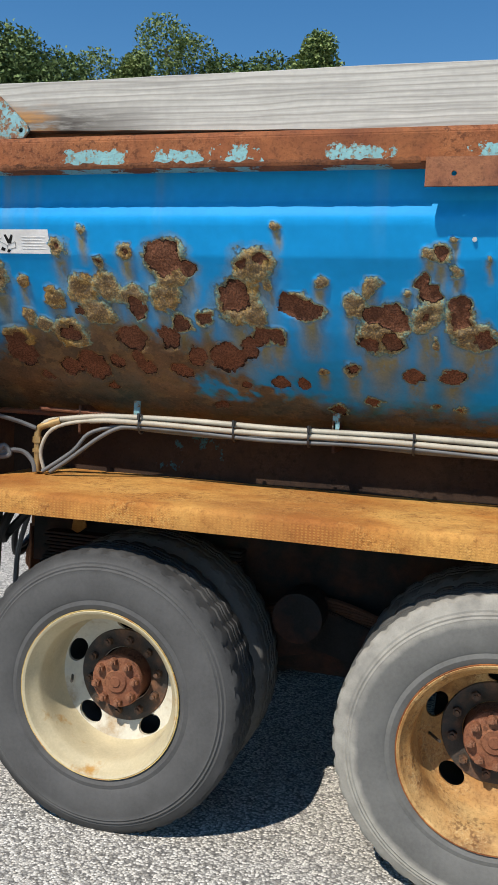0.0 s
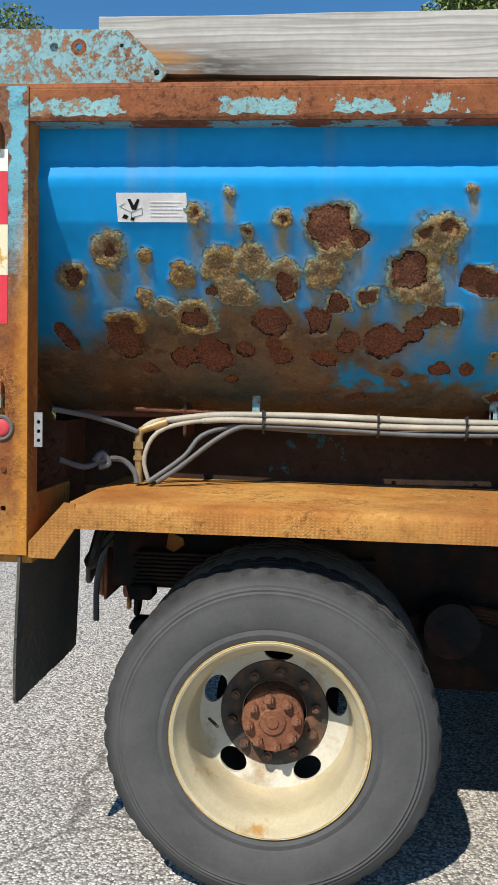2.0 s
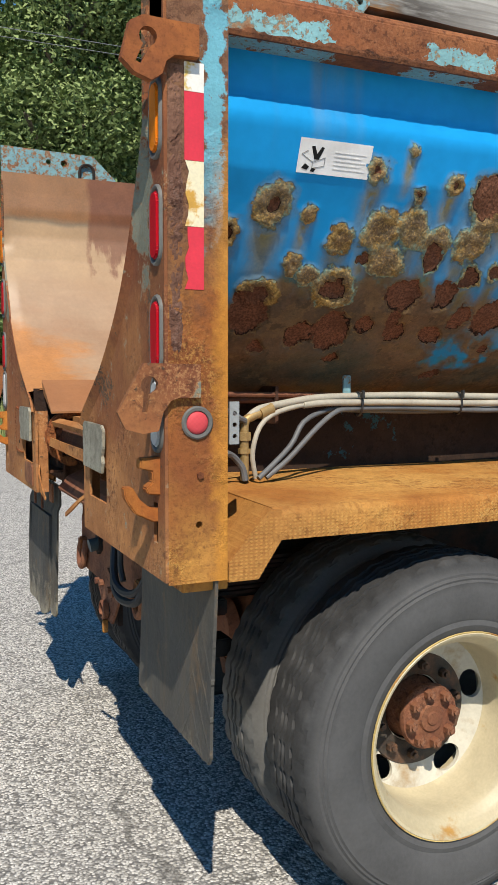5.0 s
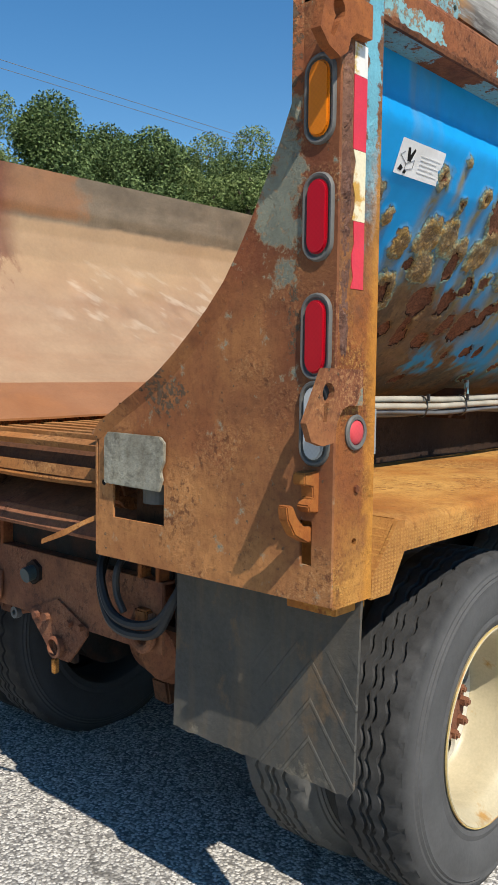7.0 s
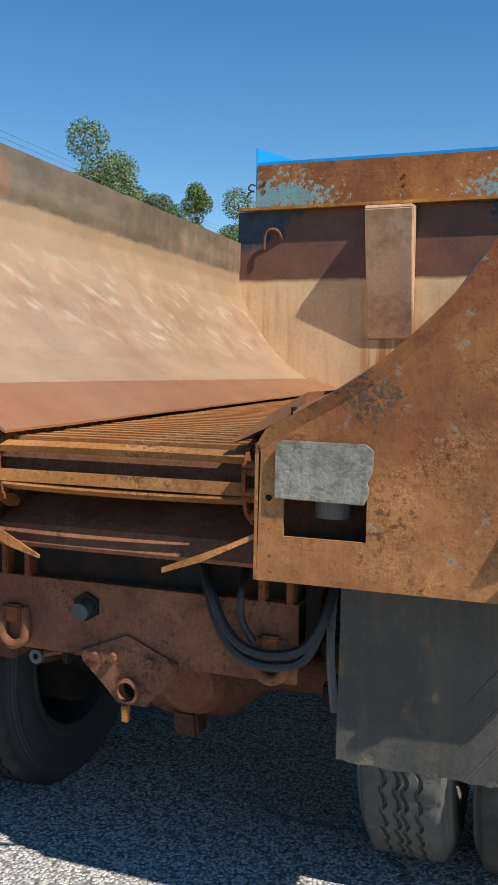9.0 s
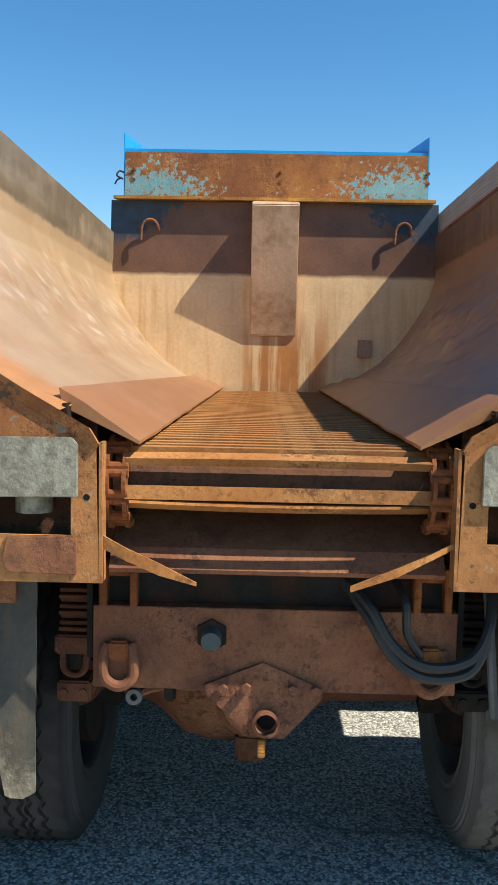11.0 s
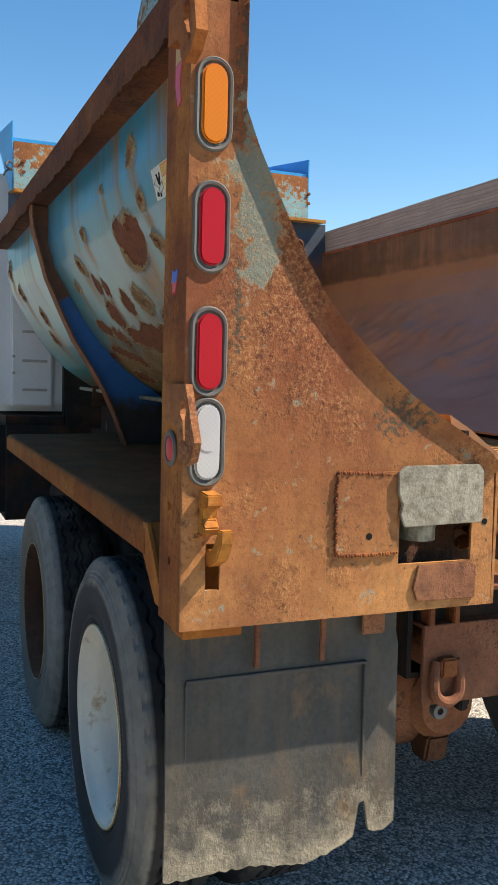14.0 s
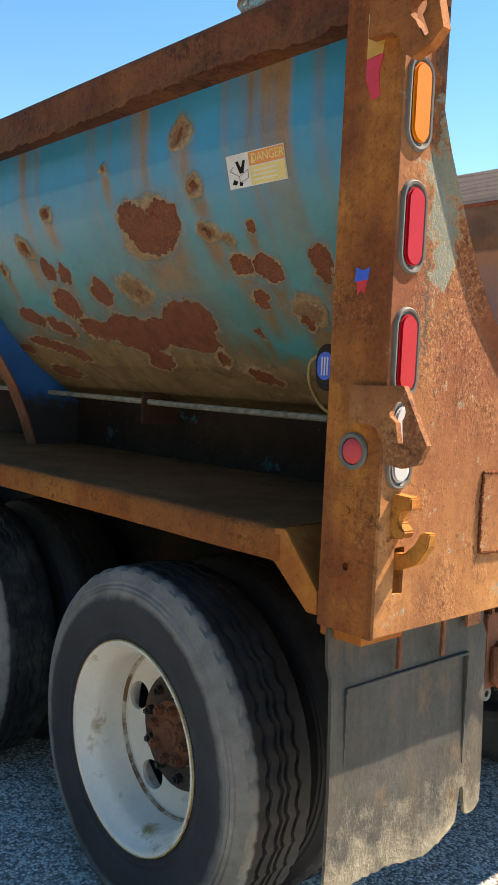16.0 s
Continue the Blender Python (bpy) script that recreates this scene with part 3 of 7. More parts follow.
def post_with_paint(name, x0, x1, z0):
    """Post rust with an upright strip of old turquoise paint between x0 and x1 above z0."""
    m = rusted(name, (0.34, 0.115, 0.026), (0.17, 0.056, 0.024), (0.55, 0.27, 0.06), at=0.54, streak=0.25, bump=1.3, speckle=0.8)
    t = m.node_tree
    b = t.nodes["Principled BSDF"]
    co = t.nodes.new("ShaderNodeTexCoord").outputs["Object"]
    under = b.inputs["Base Color"].links[0].from_socket
    n = math_node(t, "MULTIPLY", math_node(t, "SUBTRACT", noise_tex(t, co, 22, 8, 0.7), 0.5), 0.10)
    x, z = math_node(t, "ADD", axis_of(t, co, "X"), n), math_node(t, "ADD", axis_of(t, co, "Z"), math_node(t, "MULTIPLY", n, 6.0))
    f = math_node(t, "MULTIPLY", math_node(t, "MULTIPLY", step(t, x, x0, 0.006), step(t, math_node(t, "MULTIPLY", x, -1.0), -x1, 0.006)), step(t, z, z0, 0.25))
    brown = math_node(t, "MULTIPLY", step(t, z, 1.85, 0.3), 0.8)
    c = blend(t, brown, under, two_scale(t, co, (0.15, 0.085, 0.058), 0.3, 20))
    crust = math_node(t, "MULTIPLY", step(t, z, 1.75, 0.3), step(t, noise_tex(t, co, 45, 7, 0.72), 0.52, 0.08))
    c = blend(t, math_node(t, "MULTIPLY", crust, 0.7), c, two_scale(t, co, (0.10, 0.045, 0.026), 0.4, 40))
    rim = math_node(t, "MULTIPLY", step(t, x, 0.128, 0.03), step(t, math_node(t, "MULTIPLY", z, -1.0), -2.1, 0.2))
    c = blend(t, math_node(t, "MULTIPLY", rim, 0.5), c, two_scale(t, co, (0.60, 0.26, 0.035), 0.3, 25))
    f = math_node(t, "MULTIPLY", f, math_node(t, "SUBTRACT", 1.0, step(t, noise_tex(t, co, 60, 5, 0.7), 0.64, 0.05)))
    c = blend(t, math_node(t, "MULTIPLY", f, 0.95), c, two_scale(t, co, (0.13, 0.38, 0.47), 0.2, 9))
    t.links.new(c, b.inputs["Base Color"])
    return m


def deck_material():
    """Deck plate: orange on its upright edge, dark with dirt on the flat top."""
    m = rusted("dirty_deck", (0.30, 0.088, 0.02), (0.16, 0.05, 0.022), (0.40, 0.15, 0.036), bump=0.9)
    t = m.node_tree
    b = t.nodes["Principled BSDF"]
    co = t.nodes.new("ShaderNodeTexCoord").outputs["Object"]
    under = b.inputs["Base Color"].links[0].from_socket
    z = math_node(t, "ADD", axis_of(t, co, "Z"), math_node(t, "MULTIPLY", math_node(t, "SUBTRACT", noise_tex(t, co, 12, 6), 0.5), 0.004))
    c = blend(t, step(t, z, 1.246, 0.006), under, two_scale(t, co, (0.17, 0.062, 0.024), 0.35, 6))
    b.inputs["Specular IOR Level"].default_value = 0.1
    t.links.new(c, b.inputs["Base Color"])
    return m


def wall_material():
    """Front wall of the bed: brown above, tan and polished below, orange streaks under the column."""
    m, t, b, co = begin("front_wall_steel", 0.55)
    y, z = axis_of(t, co, "Y"), axis_of(t, co, "Z")
    # brown upper band, made darker to hold the shade that falls there
    tan, brown = two_scale(t, co, (0.68, 0.47, 0.26), 0.16, 3), two_scale(t, co, (0.15, 0.068, 0.038), 0.3, 4)
    zz = math_node(t, "ADD", z, math_node(t, "MULTIPLY", math_node(t, "SUBTRACT", noise_tex(t, co, 4, 6), 0.5), 0.05))
    c = blend(t, step(t, zz, 2.22, 0.03), tan, brown)
    s = noise_tex(t, stretched(t, co, 14, 14, 0.9), 1.0, 5)
    c = blend(t, math_node(t, "MULTIPLY", math_node(t, "MULTIPLY", step(t, s, 0.56, 0.16), 0.4), step(t, math_node(t, "MULTIPLY", z, -1.0), -2.16, 0.12)), c, two_scale(t, co, (0.45, 0.19, 0.05), 0.2, 6))
    under = math_node(t, "MULTIPLY", step(t, math_node(t, "MULTIPLY", math_node(t, "ABSOLUTE", math_node(t, "ADD", y, 0.1)), -1.0), -0.28, 0.15), step(t, math_node(t, "MULTIPLY", z, -1.0), -1.85, 0.3))
    c = blend(t, math_node(t, "MULTIPLY", math_node(t, "MULTIPLY", under, step(t, s, 0.47, 0.14)), 0.9), c, two_scale(t, co, (0.40, 0.145, 0.03), 0.25, 8))
    blue = step(t, math_node(t, "ADD", math_node(t, "ADD", math_node(t, "MULTIPLY", math_node(t, "SUBTRACT", math_node(t, "ABSOLUTE", y), 0.75), 1.0), math_node(t, "MULTIPLY", math_node(t, "SUBTRACT", z, 2.55), 1.6)), math_node(t, "MULTIPLY", math_node(t, "SUBTRACT", noise_tex(t, co, 8, 8, 0.7), 0.5), 1.1)), 0.10, 0.05)
    blue = math_node(t, "MULTIPLY", blue, step(t, z, 2.42, 0.15))
    c = blend(t, blue, c, two_scale(t, co, (0.03, 0.05, 0.075), 0.4, 12))
    t.links.new(c, b.inputs["Base Color"])
    relief(t, b, scaly(t, co, 18), 0.35, 0.004)
    return m


wall_steel = wall_material()
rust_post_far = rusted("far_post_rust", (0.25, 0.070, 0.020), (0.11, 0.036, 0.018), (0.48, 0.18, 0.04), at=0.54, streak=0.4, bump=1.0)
liner_guard = worn_liner("guard_rust", (0.30, 0.14, 0.065), (0.22, 0.08, 0.03), (0.26, 0.165, 0.10), 0.15)
column_steel = material("column_steel", (0.64, 0.41, 0.245), 0.6, 0, 0.2, 3, 0.4, 50, (0.33, 0.15, 0.06), 4, 0.60, 0.25)
disc_white = material("pale_disc", (0.54, 0.51, 0.42), 0.42, 0.0, 0.12, 7, 0.15, 60, (0.34, 0.24, 0.13), 8, 0.62, 0.15)
rust_crust = rusted("layered_crust", (0.17, 0.082, 0.055), (0.085, 0.036, 0.024), (0.26, 0.14, 0.09), speckle=0.9, bump=1.3)
post_near = post_with_paint("painted_post", 0.099, 0.146, 2.0)
deck_far = deck_material()


def web_material():
    """Web of the rib: blue on its middle stretch, rusted above and near black at the foot."""
    m, t, b, co = begin("rib_web_paint", 0.5)
    z = math_node(t, "ADD", axis_of(t, co, "Z"), math_node(t, "MULTIPLY", math_node(t, "SUBTRACT", noise_tex(t, co, 9, 7, 0.65), 0.5), 0.25))
    c = blend(t, step(t, z, 1.93, 0.03), two_scale(t, co, (0.008, 0.115, 0.34), 0.15, 5), two_scale(t, co, (0.13, 0.05, 0.024), 0.4, 14))
    c = blend(t, step(t, math_node(t, "MULTIPLY", z, -1.0), -1.47, 0.06), c, two_scale(t, co, (0.035, 0.03, 0.028), 0.4, 14))
    t.links.new(c, b.inputs["Base Color"])
    relief(t, b, scaly(t, co, 24), 0.3, 0.004)
    return m


web_paint = web_material()
headboard_paint = rusted("headboard_rust", (0.27, 0.092, 0.032), (0.15, 0.06, 0.03), (0.38, 0.16, 0.05), paint=(0.15, 0.31, 0.34), paint_at=0.555, paint_scale=24.0, ends=0.50)
# greenish stain below 1.74, darkened for the shade of the downward curve
near_paint = eaten_paint("eaten_blue_paint", BLUE, (0.37, 0.225, 0.07), (0.17, 0.41, 0.38), (0.175, 0.075, 0.044), (0.155, 0.088, 0.048), 0.5, gloss=0.1, flow=1.25, runs=(0.27, 0.20, 0.045), pits=0.9, greens=0.9, grime_shade=0.6, grime_shade_at=1.74, grime_shade_colour=(0.032, 0.085, 0.085))
far_paint = eaten_paint("faded_turquoise_paint", (0.018, 0.24, 0.41), (0.36, 0.225, 0.115), (0.22, 0.30, 0.22), (0.18, 0.056, 0.026), (0.19, 0.125, 0.06), 0.32, gloss=0.4, pits=0.25, grime_shade=0.5, grime_shade_colour=(0.21, 0.125, 0.045), flow=1.4, runs=(0.26, 0.13, 0.045), greens=0.3, rugged=0.35, below=(0.03, 0.27, 0.31))
# near wall: a rustier copy of the liner, darkened for its shade
liner_near = worn_liner("brown_shaded_liner", (0.29, 0.16, 0.095), (0.25, 0.105, 0.05), (0.14, 0.09, 0.06), 0.3)
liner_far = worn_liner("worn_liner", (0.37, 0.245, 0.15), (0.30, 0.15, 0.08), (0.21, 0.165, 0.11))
blue_plain = material("blue_paint", BLUE, 0.4, 0.0, 0.15, 3, 0.1, 40)
# rust taken near black, with the shade of the recess in the colour
shaded_skirt = rusted("shaded_skirt_rust", (0.030, 0.017, 0.013), (0.018, 0.012, 0.01), (0.05, 0.028, 0.018), paint=(0.02, 0.085, 0.11), paint_at=0.61, paint_scale=4.0)
tyre_near = tyre_material("dusty_tyre", (0.076, 0.075, 0.074), (0.036, 0.036, 0.036))
tyre_far = tyre_material("dark_tyre", (0.038, 0.04, 0.044), (0.024, 0.024, 0.025), (0.22, 0.215, 0.195))
tyre_far_front = tyre_material("greyed_tyre", (0.15, 0.147, 0.135), (0.024, 0.024, 0.025), (0.25, 0.245, 0.225))
tyre_pale = tyre_material("pale_tyre", (0.125, 0.123, 0.116), (0.085, 0.083, 0.078), (0.30, 0.285, 0.25))
seam_stain = material("stained_seam", (0.58, 0.50, 0.36), 0.6, 0.0, 0.2, 9, 0.3, 60, (0.19, 0.085, 0.03), 13, 0.5, 0.12)
cream = material("cream_rim", (0.48, 0.41, 0.265), 0.42, 0.0, 0.14, 8, 0.1, 60, (0.40, 0.22, 0.06), 9, 0.66, 0.10)
rim_gold = material("yellowed_rim_edge", (0.50, 0.36, 0.13), 0.5, 0.0, 0.25, 20, 0.2, 80, (0.36, 0.17, 0.04), 14, 0.58, 0.1)
rim_rust = rusted("rusty_rim", (0.38, 0.19, 0.062), (0.15, 0.06, 0.024), (0.54, 0.35, 0.15), rough=0.6, bump=0.4)
rim_white = material("white_rim", (0.79, 0.73, 0.62), 0.35, 0.0, 0.07, 6, 0.05, 60, (0.40, 0.24, 0.09), 9, 0.64, 0.12)
disc_dark = material("dirty_steel", (0.05, 0.041, 0.034), 0.6, 0.2, 0.45, 14, 0.5, 80, (0.15, 0.075, 0.042), 12, 0.56, 0.2)
# greasy black, taken darker still for the shade under the truck
black_metal = material("black_metal", (0.018, 0.017, 0.016), 0.85, 0.0, 0.4, 9, 0.3, 80, (0.06, 0.025, 0.015), 5, 0.58, 0.2, spec=0.2)
black_rubber = material("black_rubber", (0.02, 0.02, 0.021), 0.55, 0.0, 0.3, 9, 0.1, 80)
grommet_rubber = material("grey_grommet", (0.115, 0.11, 0.10), 0.6, 0.0, 0.15, 9, 0.1, 80)
flap_rubber = material("flap_rubber", (0.055, 0.054, 0.05), 0.65, 0.0, 0.35, 5, 0.5, 40, (0.15, 0.135, 0.105), 3.5, 0.58, 0.25)
def flap_material():
    """Dirty rubber with crusted mud low down, paled to stand in for sunlight."""
    m, t, b, co = begin("muddy_sunlit_flap", 0.68, 0, 0.35)
    c = blend(t, math_node(t, "MULTIPLY", step(t, noise_tex(t, co, 3.5, 7), 0.55, 0.25), 0.5), two_scale(t, co, (0.058, 0.056, 0.05), 0.35, 5), (0.10, 0.088, 0.066))
    s = noise_tex(t, stretched(t, co, 16, 16, 1.5), 1.0, 6)
    c = blend(t, math_node(t, "MULTIPLY", step(t, s, 0.57, 0.15), 0.35), c, (0.14, 0.10, 0.06))
    c = blend(t, math_node(t, "MULTIPLY", step(t, noise_tex(t, stretched(t, co, 6, 6, 4), 1.0, 9, 0.7), 0.62, 0.1), 0.7), c, two_scale(t, co, (0.16, 0.10, 0.05), 0.3, 30))
    z = math_node(t, "MULTIPLY", axis_of(t, co, "Z"), -1.0)
    # pale low patches: mud crust, with the sunlit foot put into the colour
    mud = step(t, math_node(t, "ADD", z, math_node(t, "MULTIPLY", math_node(t, "SUBTRACT", noise_tex(t, co, 9, 9, 0.7), 0.5), 0.60)), -0.52, 0.14)
    c = blend(t, math_node(t, "MULTIPLY", mud, 0.85), c, two_scale(t, co, (0.30, 0.26, 0.185), 0.35, 14))
    y = axis_of(t, co, "Y")
    fold = math_node(t, "ADD", axis_of(t, co, "Z"), math_node(t, "MULTIPLY", math_node(t, "ABSOLUTE", math_node(t, "ADD", y, 1.08)), 1.3))
    bar = step(t, math_node(t, "SINE", math_node(t, "MULTIPLY", fold, 66.0)), 0.88, 0.12)
    bar = math_node(t, "MULTIPLY", math_node(t, "MULTIPLY", bar, step(t, math_node(t, "MULTIPLY", y, -1.0), 0.93, 0.1)), step(t, z, -0.88, 0.1))
    bar = math_node(t, "MULTIPLY", bar, step(t, noise_tex(t, co, 6, 5), 0.42, 0.2))
    c = blend(t, math_node(t, "MULTIPLY", bar, 0.3), c, (0.13, 0.12, 0.10))
    t.links.new(c, b.inputs["Base Color"])
    relief(t, b, math_node(t, "ADD", math_node(t, "ADD", math_node(t, "MULTIPLY", bar, 1.5), noise_tex(t, co, 30, 6)), math_node(t, "MULTIPLY", mud, math_node(t, "MULTIPLY", noise_tex(t, co, 45, 6), 2.0))), 0.6, 0.006)
    return m


flap_mud_sunlit = flap_material()
wood = wood_material()
plate_grey = material("galvanised_plate", (0.31, 0.29, 0.225), 0.6, 0.1, 0.28, 7, 0.8, 70, (0.165, 0.145, 0.105), 34, 0.55, 0.22)
asphalt = asphalt_material()
leaf_bright = leaf_material("poplar_leaves", (0.045, 0.08, 0.022), (0.29, 0.36, 0.14))
leaf_dark = leaf_material("dark_leaves", (0.028, 0.055, 0.018), (0.19, 0.26, 0.10))
bark = material("bark", (0.13, 0.10, 0.07), 0.9, 0.0, 0.3, 4, 0.5, 20)
weed_mat = leaf_material("tall_weeds", (0.10, 0.13, 0.035), (0.30, 0.31, 0.13))
grass_mat = material("grass", (0.10, 0.16, 0.035), 0.9, 0.0, 0.35, 2, 0.5, 40)
amber_lens = lens_material("amber_lens", (0.60, 0.165, 0.006))
red_lens = lens_material("red_lens", (0.40, 0.002, 0.012))
clear_lens = lens_material("clear_lens", (0.44, 0.45, 0.45))
round_lens = lens_material("round_red_lens", (0.55, 0.06, 0.07), 0.6)
tape_red = material("red_tape", (0.62, 0.03, 0.05), 0.4, 0, 0.12, 12, 0.1, 90)
tape_white = material("white_tape", (0.75, 0.72, 0.66), 0.4, 0, 0.1, 12, 0.1, 90, (0.62, 0.42, 0.10), 14, 0.60, 0.06)
tape_yellow = material("yellowed_tape", (0.74, 0.66, 0.45), 0.45, 0, 0.15, 12, 0.1, 90, (0.55, 0.30, 0.05), 12, 0.52, 0.06)
sticker_white = material("sticker_white", (0.72, 0.71, 0.70), 0.45, 0, 0.06, 9, 0.05, 60, (0.50, 0.48, 0.45), 4, 0.62, 0.3)
sticker_yellow = material("sticker_yellow", (0.70, 0.55, 0.20), 0.45, 0, 0.12, 9, 0.05, 60, (0.60, 0.50, 0.35), 6, 0.6, 0.2)
sticker_orange = material("sticker_orange", (0.68, 0.24, 0.06), 0.45, 0, 0.12, 9, 0.05, 60)
faded_print = material("faded_print", (0.66, 0.65, 0.645), 0.6, bump=0)
grey_ink = material("grey_ink", (0.22, 0.22, 0.22), 0.7, bump=0)
ink = material("black_ink", (0.012, 0.012, 0.012), 0.8, 0, 0.1, 9, 0, spec=0.1)
hose_cream = material("cream_conduit", (0.38, 0.35, 0.285), 0.55, 0, 0.2, 9, 0.1, 60)
hose_grey = material("grey_hose", (0.11, 0.115, 0.12), 0.55, 0, 0.25, 9, 0.1, 60)
brass = material("dirty_brass", (0.36, 0.24, 0.10), 0.5, 0.4, 0.3, 20, 0.2, 80)
steel = material("zinc_steel", (0.42, 0.42, 0.41), 0.45, 0.6, 0.2, 14, 0.1, 90)
wire_grey = material("grey_wire", (0.17, 0.18, 0.19), 0.5, 0.3, 0.1, 9, 0)
cab_white = material("white_paint", (0.74, 0.76, 0.78), 0.35, 0, 0.05, 3, 0.05, 30)
blue_label = material("blue_label", (0.02, 0.10, 0.55), 0.4, 0, 0.1, 9, 0)

# ---- building helpers ----
def part(name, bm, mat, parent=None, label="", smooth=None):
    """Links a bmesh as one mesh object, under parent where given."""
    me = bpy.data.meshes.new(name)
    bmesh.ops.recalc_face_normals(bm, faces=bm.faces)
    if smooth:
        for f in bm.faces:
            f.smooth = True
        for e in bm.edges:
            if len(e.link_faces) == 2 and e.calc_face_angle(0) > radians(smooth):
                e.smooth = False
    bm.to_mesh(me)
    bm.free()
    me.materials.append(mat)
    ob = new(name, me)
    ob.parent = parent
    return tagged(ob, label)


def thing(name, label, category, group="", at=(0, 0, 0)):
    ob = new(name)
    ob.location = at
    return tagged(ob, label, category, group)


def box(bm, x0, x1, y0, y1, z0, z1, bevel=0.0):
    r = bmesh.ops.create_cube(bm, size=1)
    for v in r["verts"]:
        v.co = ((x0 + x1) / 2 + v.co.x * (x1 - x0), (y0 + y1) / 2 + v.co.y * (y1 - y0), (z0 + z1) / 2 + v.co.z * (z1 - z0))
    if bevel:
        edges = list({e for v in r["verts"] for e in v.link_edges})
        bmesh.ops.bevel(bm, geom=edges, offset=bevel, segments=2, affect="EDGES")
    return bm


def prism(bm, outline, axis, a, b, bevel=0.0):
    """An outline of two coordinates, drawn out along an axis from a to b."""
    def put(p, s):
        return {"x": (s, p[0], p[1]), "y": (p[0], s, p[1]), "z": (p[0], p[1], s)}[axis]
    lo, hi = [bm.verts.new(put(p, a)) for p in outline], [bm.verts.new(put(p, b)) for p in outline]
    faces = [bm.faces.new(lo), bm.faces.new(hi[::-1])]
    for i in range(len(lo)):
        j = (i + 1) % len(lo)
        faces.append(bm.faces.new((lo[i], hi[i], hi[j], lo[j])))
    if bevel:
        bmesh.ops.recalc_face_normals(bm, faces=faces)
        bmesh.ops.bevel(bm, geom=list({e for f in faces for e in f.edges}), offset=bevel, segments=2, affect="EDGES")
    return bm


def plate_with_holes(outline, holes, axis, a, b):
    """A plate with round or square holes through it; holes are closed outlines."""
    bm = bmesh.new()
    def put(p, s):
        return {"x": (s, p[0], p[1]), "y": (p[0], s, p[1]), "z": (p[0], p[1], s)}[axis]
    edges = []
    for loop in [outline, *holes]:
        vs = [bm.verts.new(put(p, a)) for p in loop]
        edges += [bm.edges.new((vs[i], vs[(i + 1) % len(vs)])) for i in range(len(vs))]
    bmesh.ops.triangle_fill(bm, use_beauty=True, use_dissolve=False, edges=edges)
    g = bmesh.ops.extrude_face_region(bm, geom=list(bm.faces))
    d = Vector(put((0, 0), b - a))
    for v in g["geom"]:
        if isinstance(v, bmesh.types.BMVert):
            v.co += d
    return bm


def ring2(cx, cy, r, n=14):
    return [(cx + r * math.cos(2 * math.pi * i / n), cy + r * math.sin(2 * math.pi * i / n)) for i in range(n)]


def rect2(a0, a1, b0, b1):
    return [(a0, b0), (a1, b0), (a1, b1), (a0, b1)]


def cyl(bm, p, q, r, n=16, r2=None):
    p, q = Vector(p), Vector(q)
    turn = (q - p).to_track_quat("Z", "Y").to_matrix().to_4x4()
    m = Matrix.Translation((p + q) / 2) @ turn
    bmesh.ops.create_cone(bm, cap_ends=True, segments=n, radius1=r, radius2=r if r2 is None else r2, depth=(q - p).length, matrix=m)
    return bm


def tube(bm, path, r, n=8, steps=6):
    """A round hose or bar along a smooth line through the points."""
    pts = [Vector(p) for p in path]
    line = []
    for i in range(len(pts) - 1):
        a, b, c, d = pts[max(i - 1, 0)], pts[i], pts[i + 1], pts[min(i + 2, len(pts) - 1)]
        for k in range(steps):
            u = k / steps
            line.append(0.5 * ((2 * b) + (c - a) * u + (2 * a - 5 * b + 4 * c - d) * u * u + (3 * b - a - 3 * c + d) * u ** 3))
    line.append(pts[-1])
    rings, side = [], None
    for i, p in enumerate(line):
        d = (line[min(i + 1, len(line) - 1)] - line[max(i - 1, 0)]).normalized()
        side = d.orthogonal().normalized() if side is None else (side - d * side.dot(d)).normalized()
        up = d.cross(side)
        rings.append([bm.verts.new(p + r * (side * math.cos(2 * math.pi * k / n) + up * math.sin(2 * math.pi * k / n))) for k in range(n)])
    for a, b in zip(rings, rings[1:]):
        for k in range(n):
            bm.faces.new((a[k], a[(k + 1) % n], b[(k + 1) % n], b[k]))
    bm.faces.new(rings[0][::-1]), bm.faces.new(rings[-1])
    return bm


def lathe(bm, profile, n=48, close=True):
    """Rings of (radius, y) turned round the y axis."""
    rings = []
    for r, y in profile:
        rings.append([bm.verts.new((r * math.cos(2 * math.pi * k / n), y, r * math.sin(2 * math.pi * k / n))) for k in range(n)])
    pairs = list(zip(rings, rings[1:])) + ([(rings[-1], rings[0])] if close else [])
    for a, b in pairs:
        for k in range(n):
            bm.faces.new((a[k], a[(k + 1) % n], b[(k + 1) % n], b[k]))
    return bm


def stadium(w, h, n=10):
    """An upright oval outline, round at both ends."""
    r, s = w / 2, h / 2 - w / 2
    up = [(r * math.cos(math.pi * i / n), s + r * math.sin(math.pi * i / n)) for i in range(n + 1)]
    return up + [(-x, -z) for x, z in up]

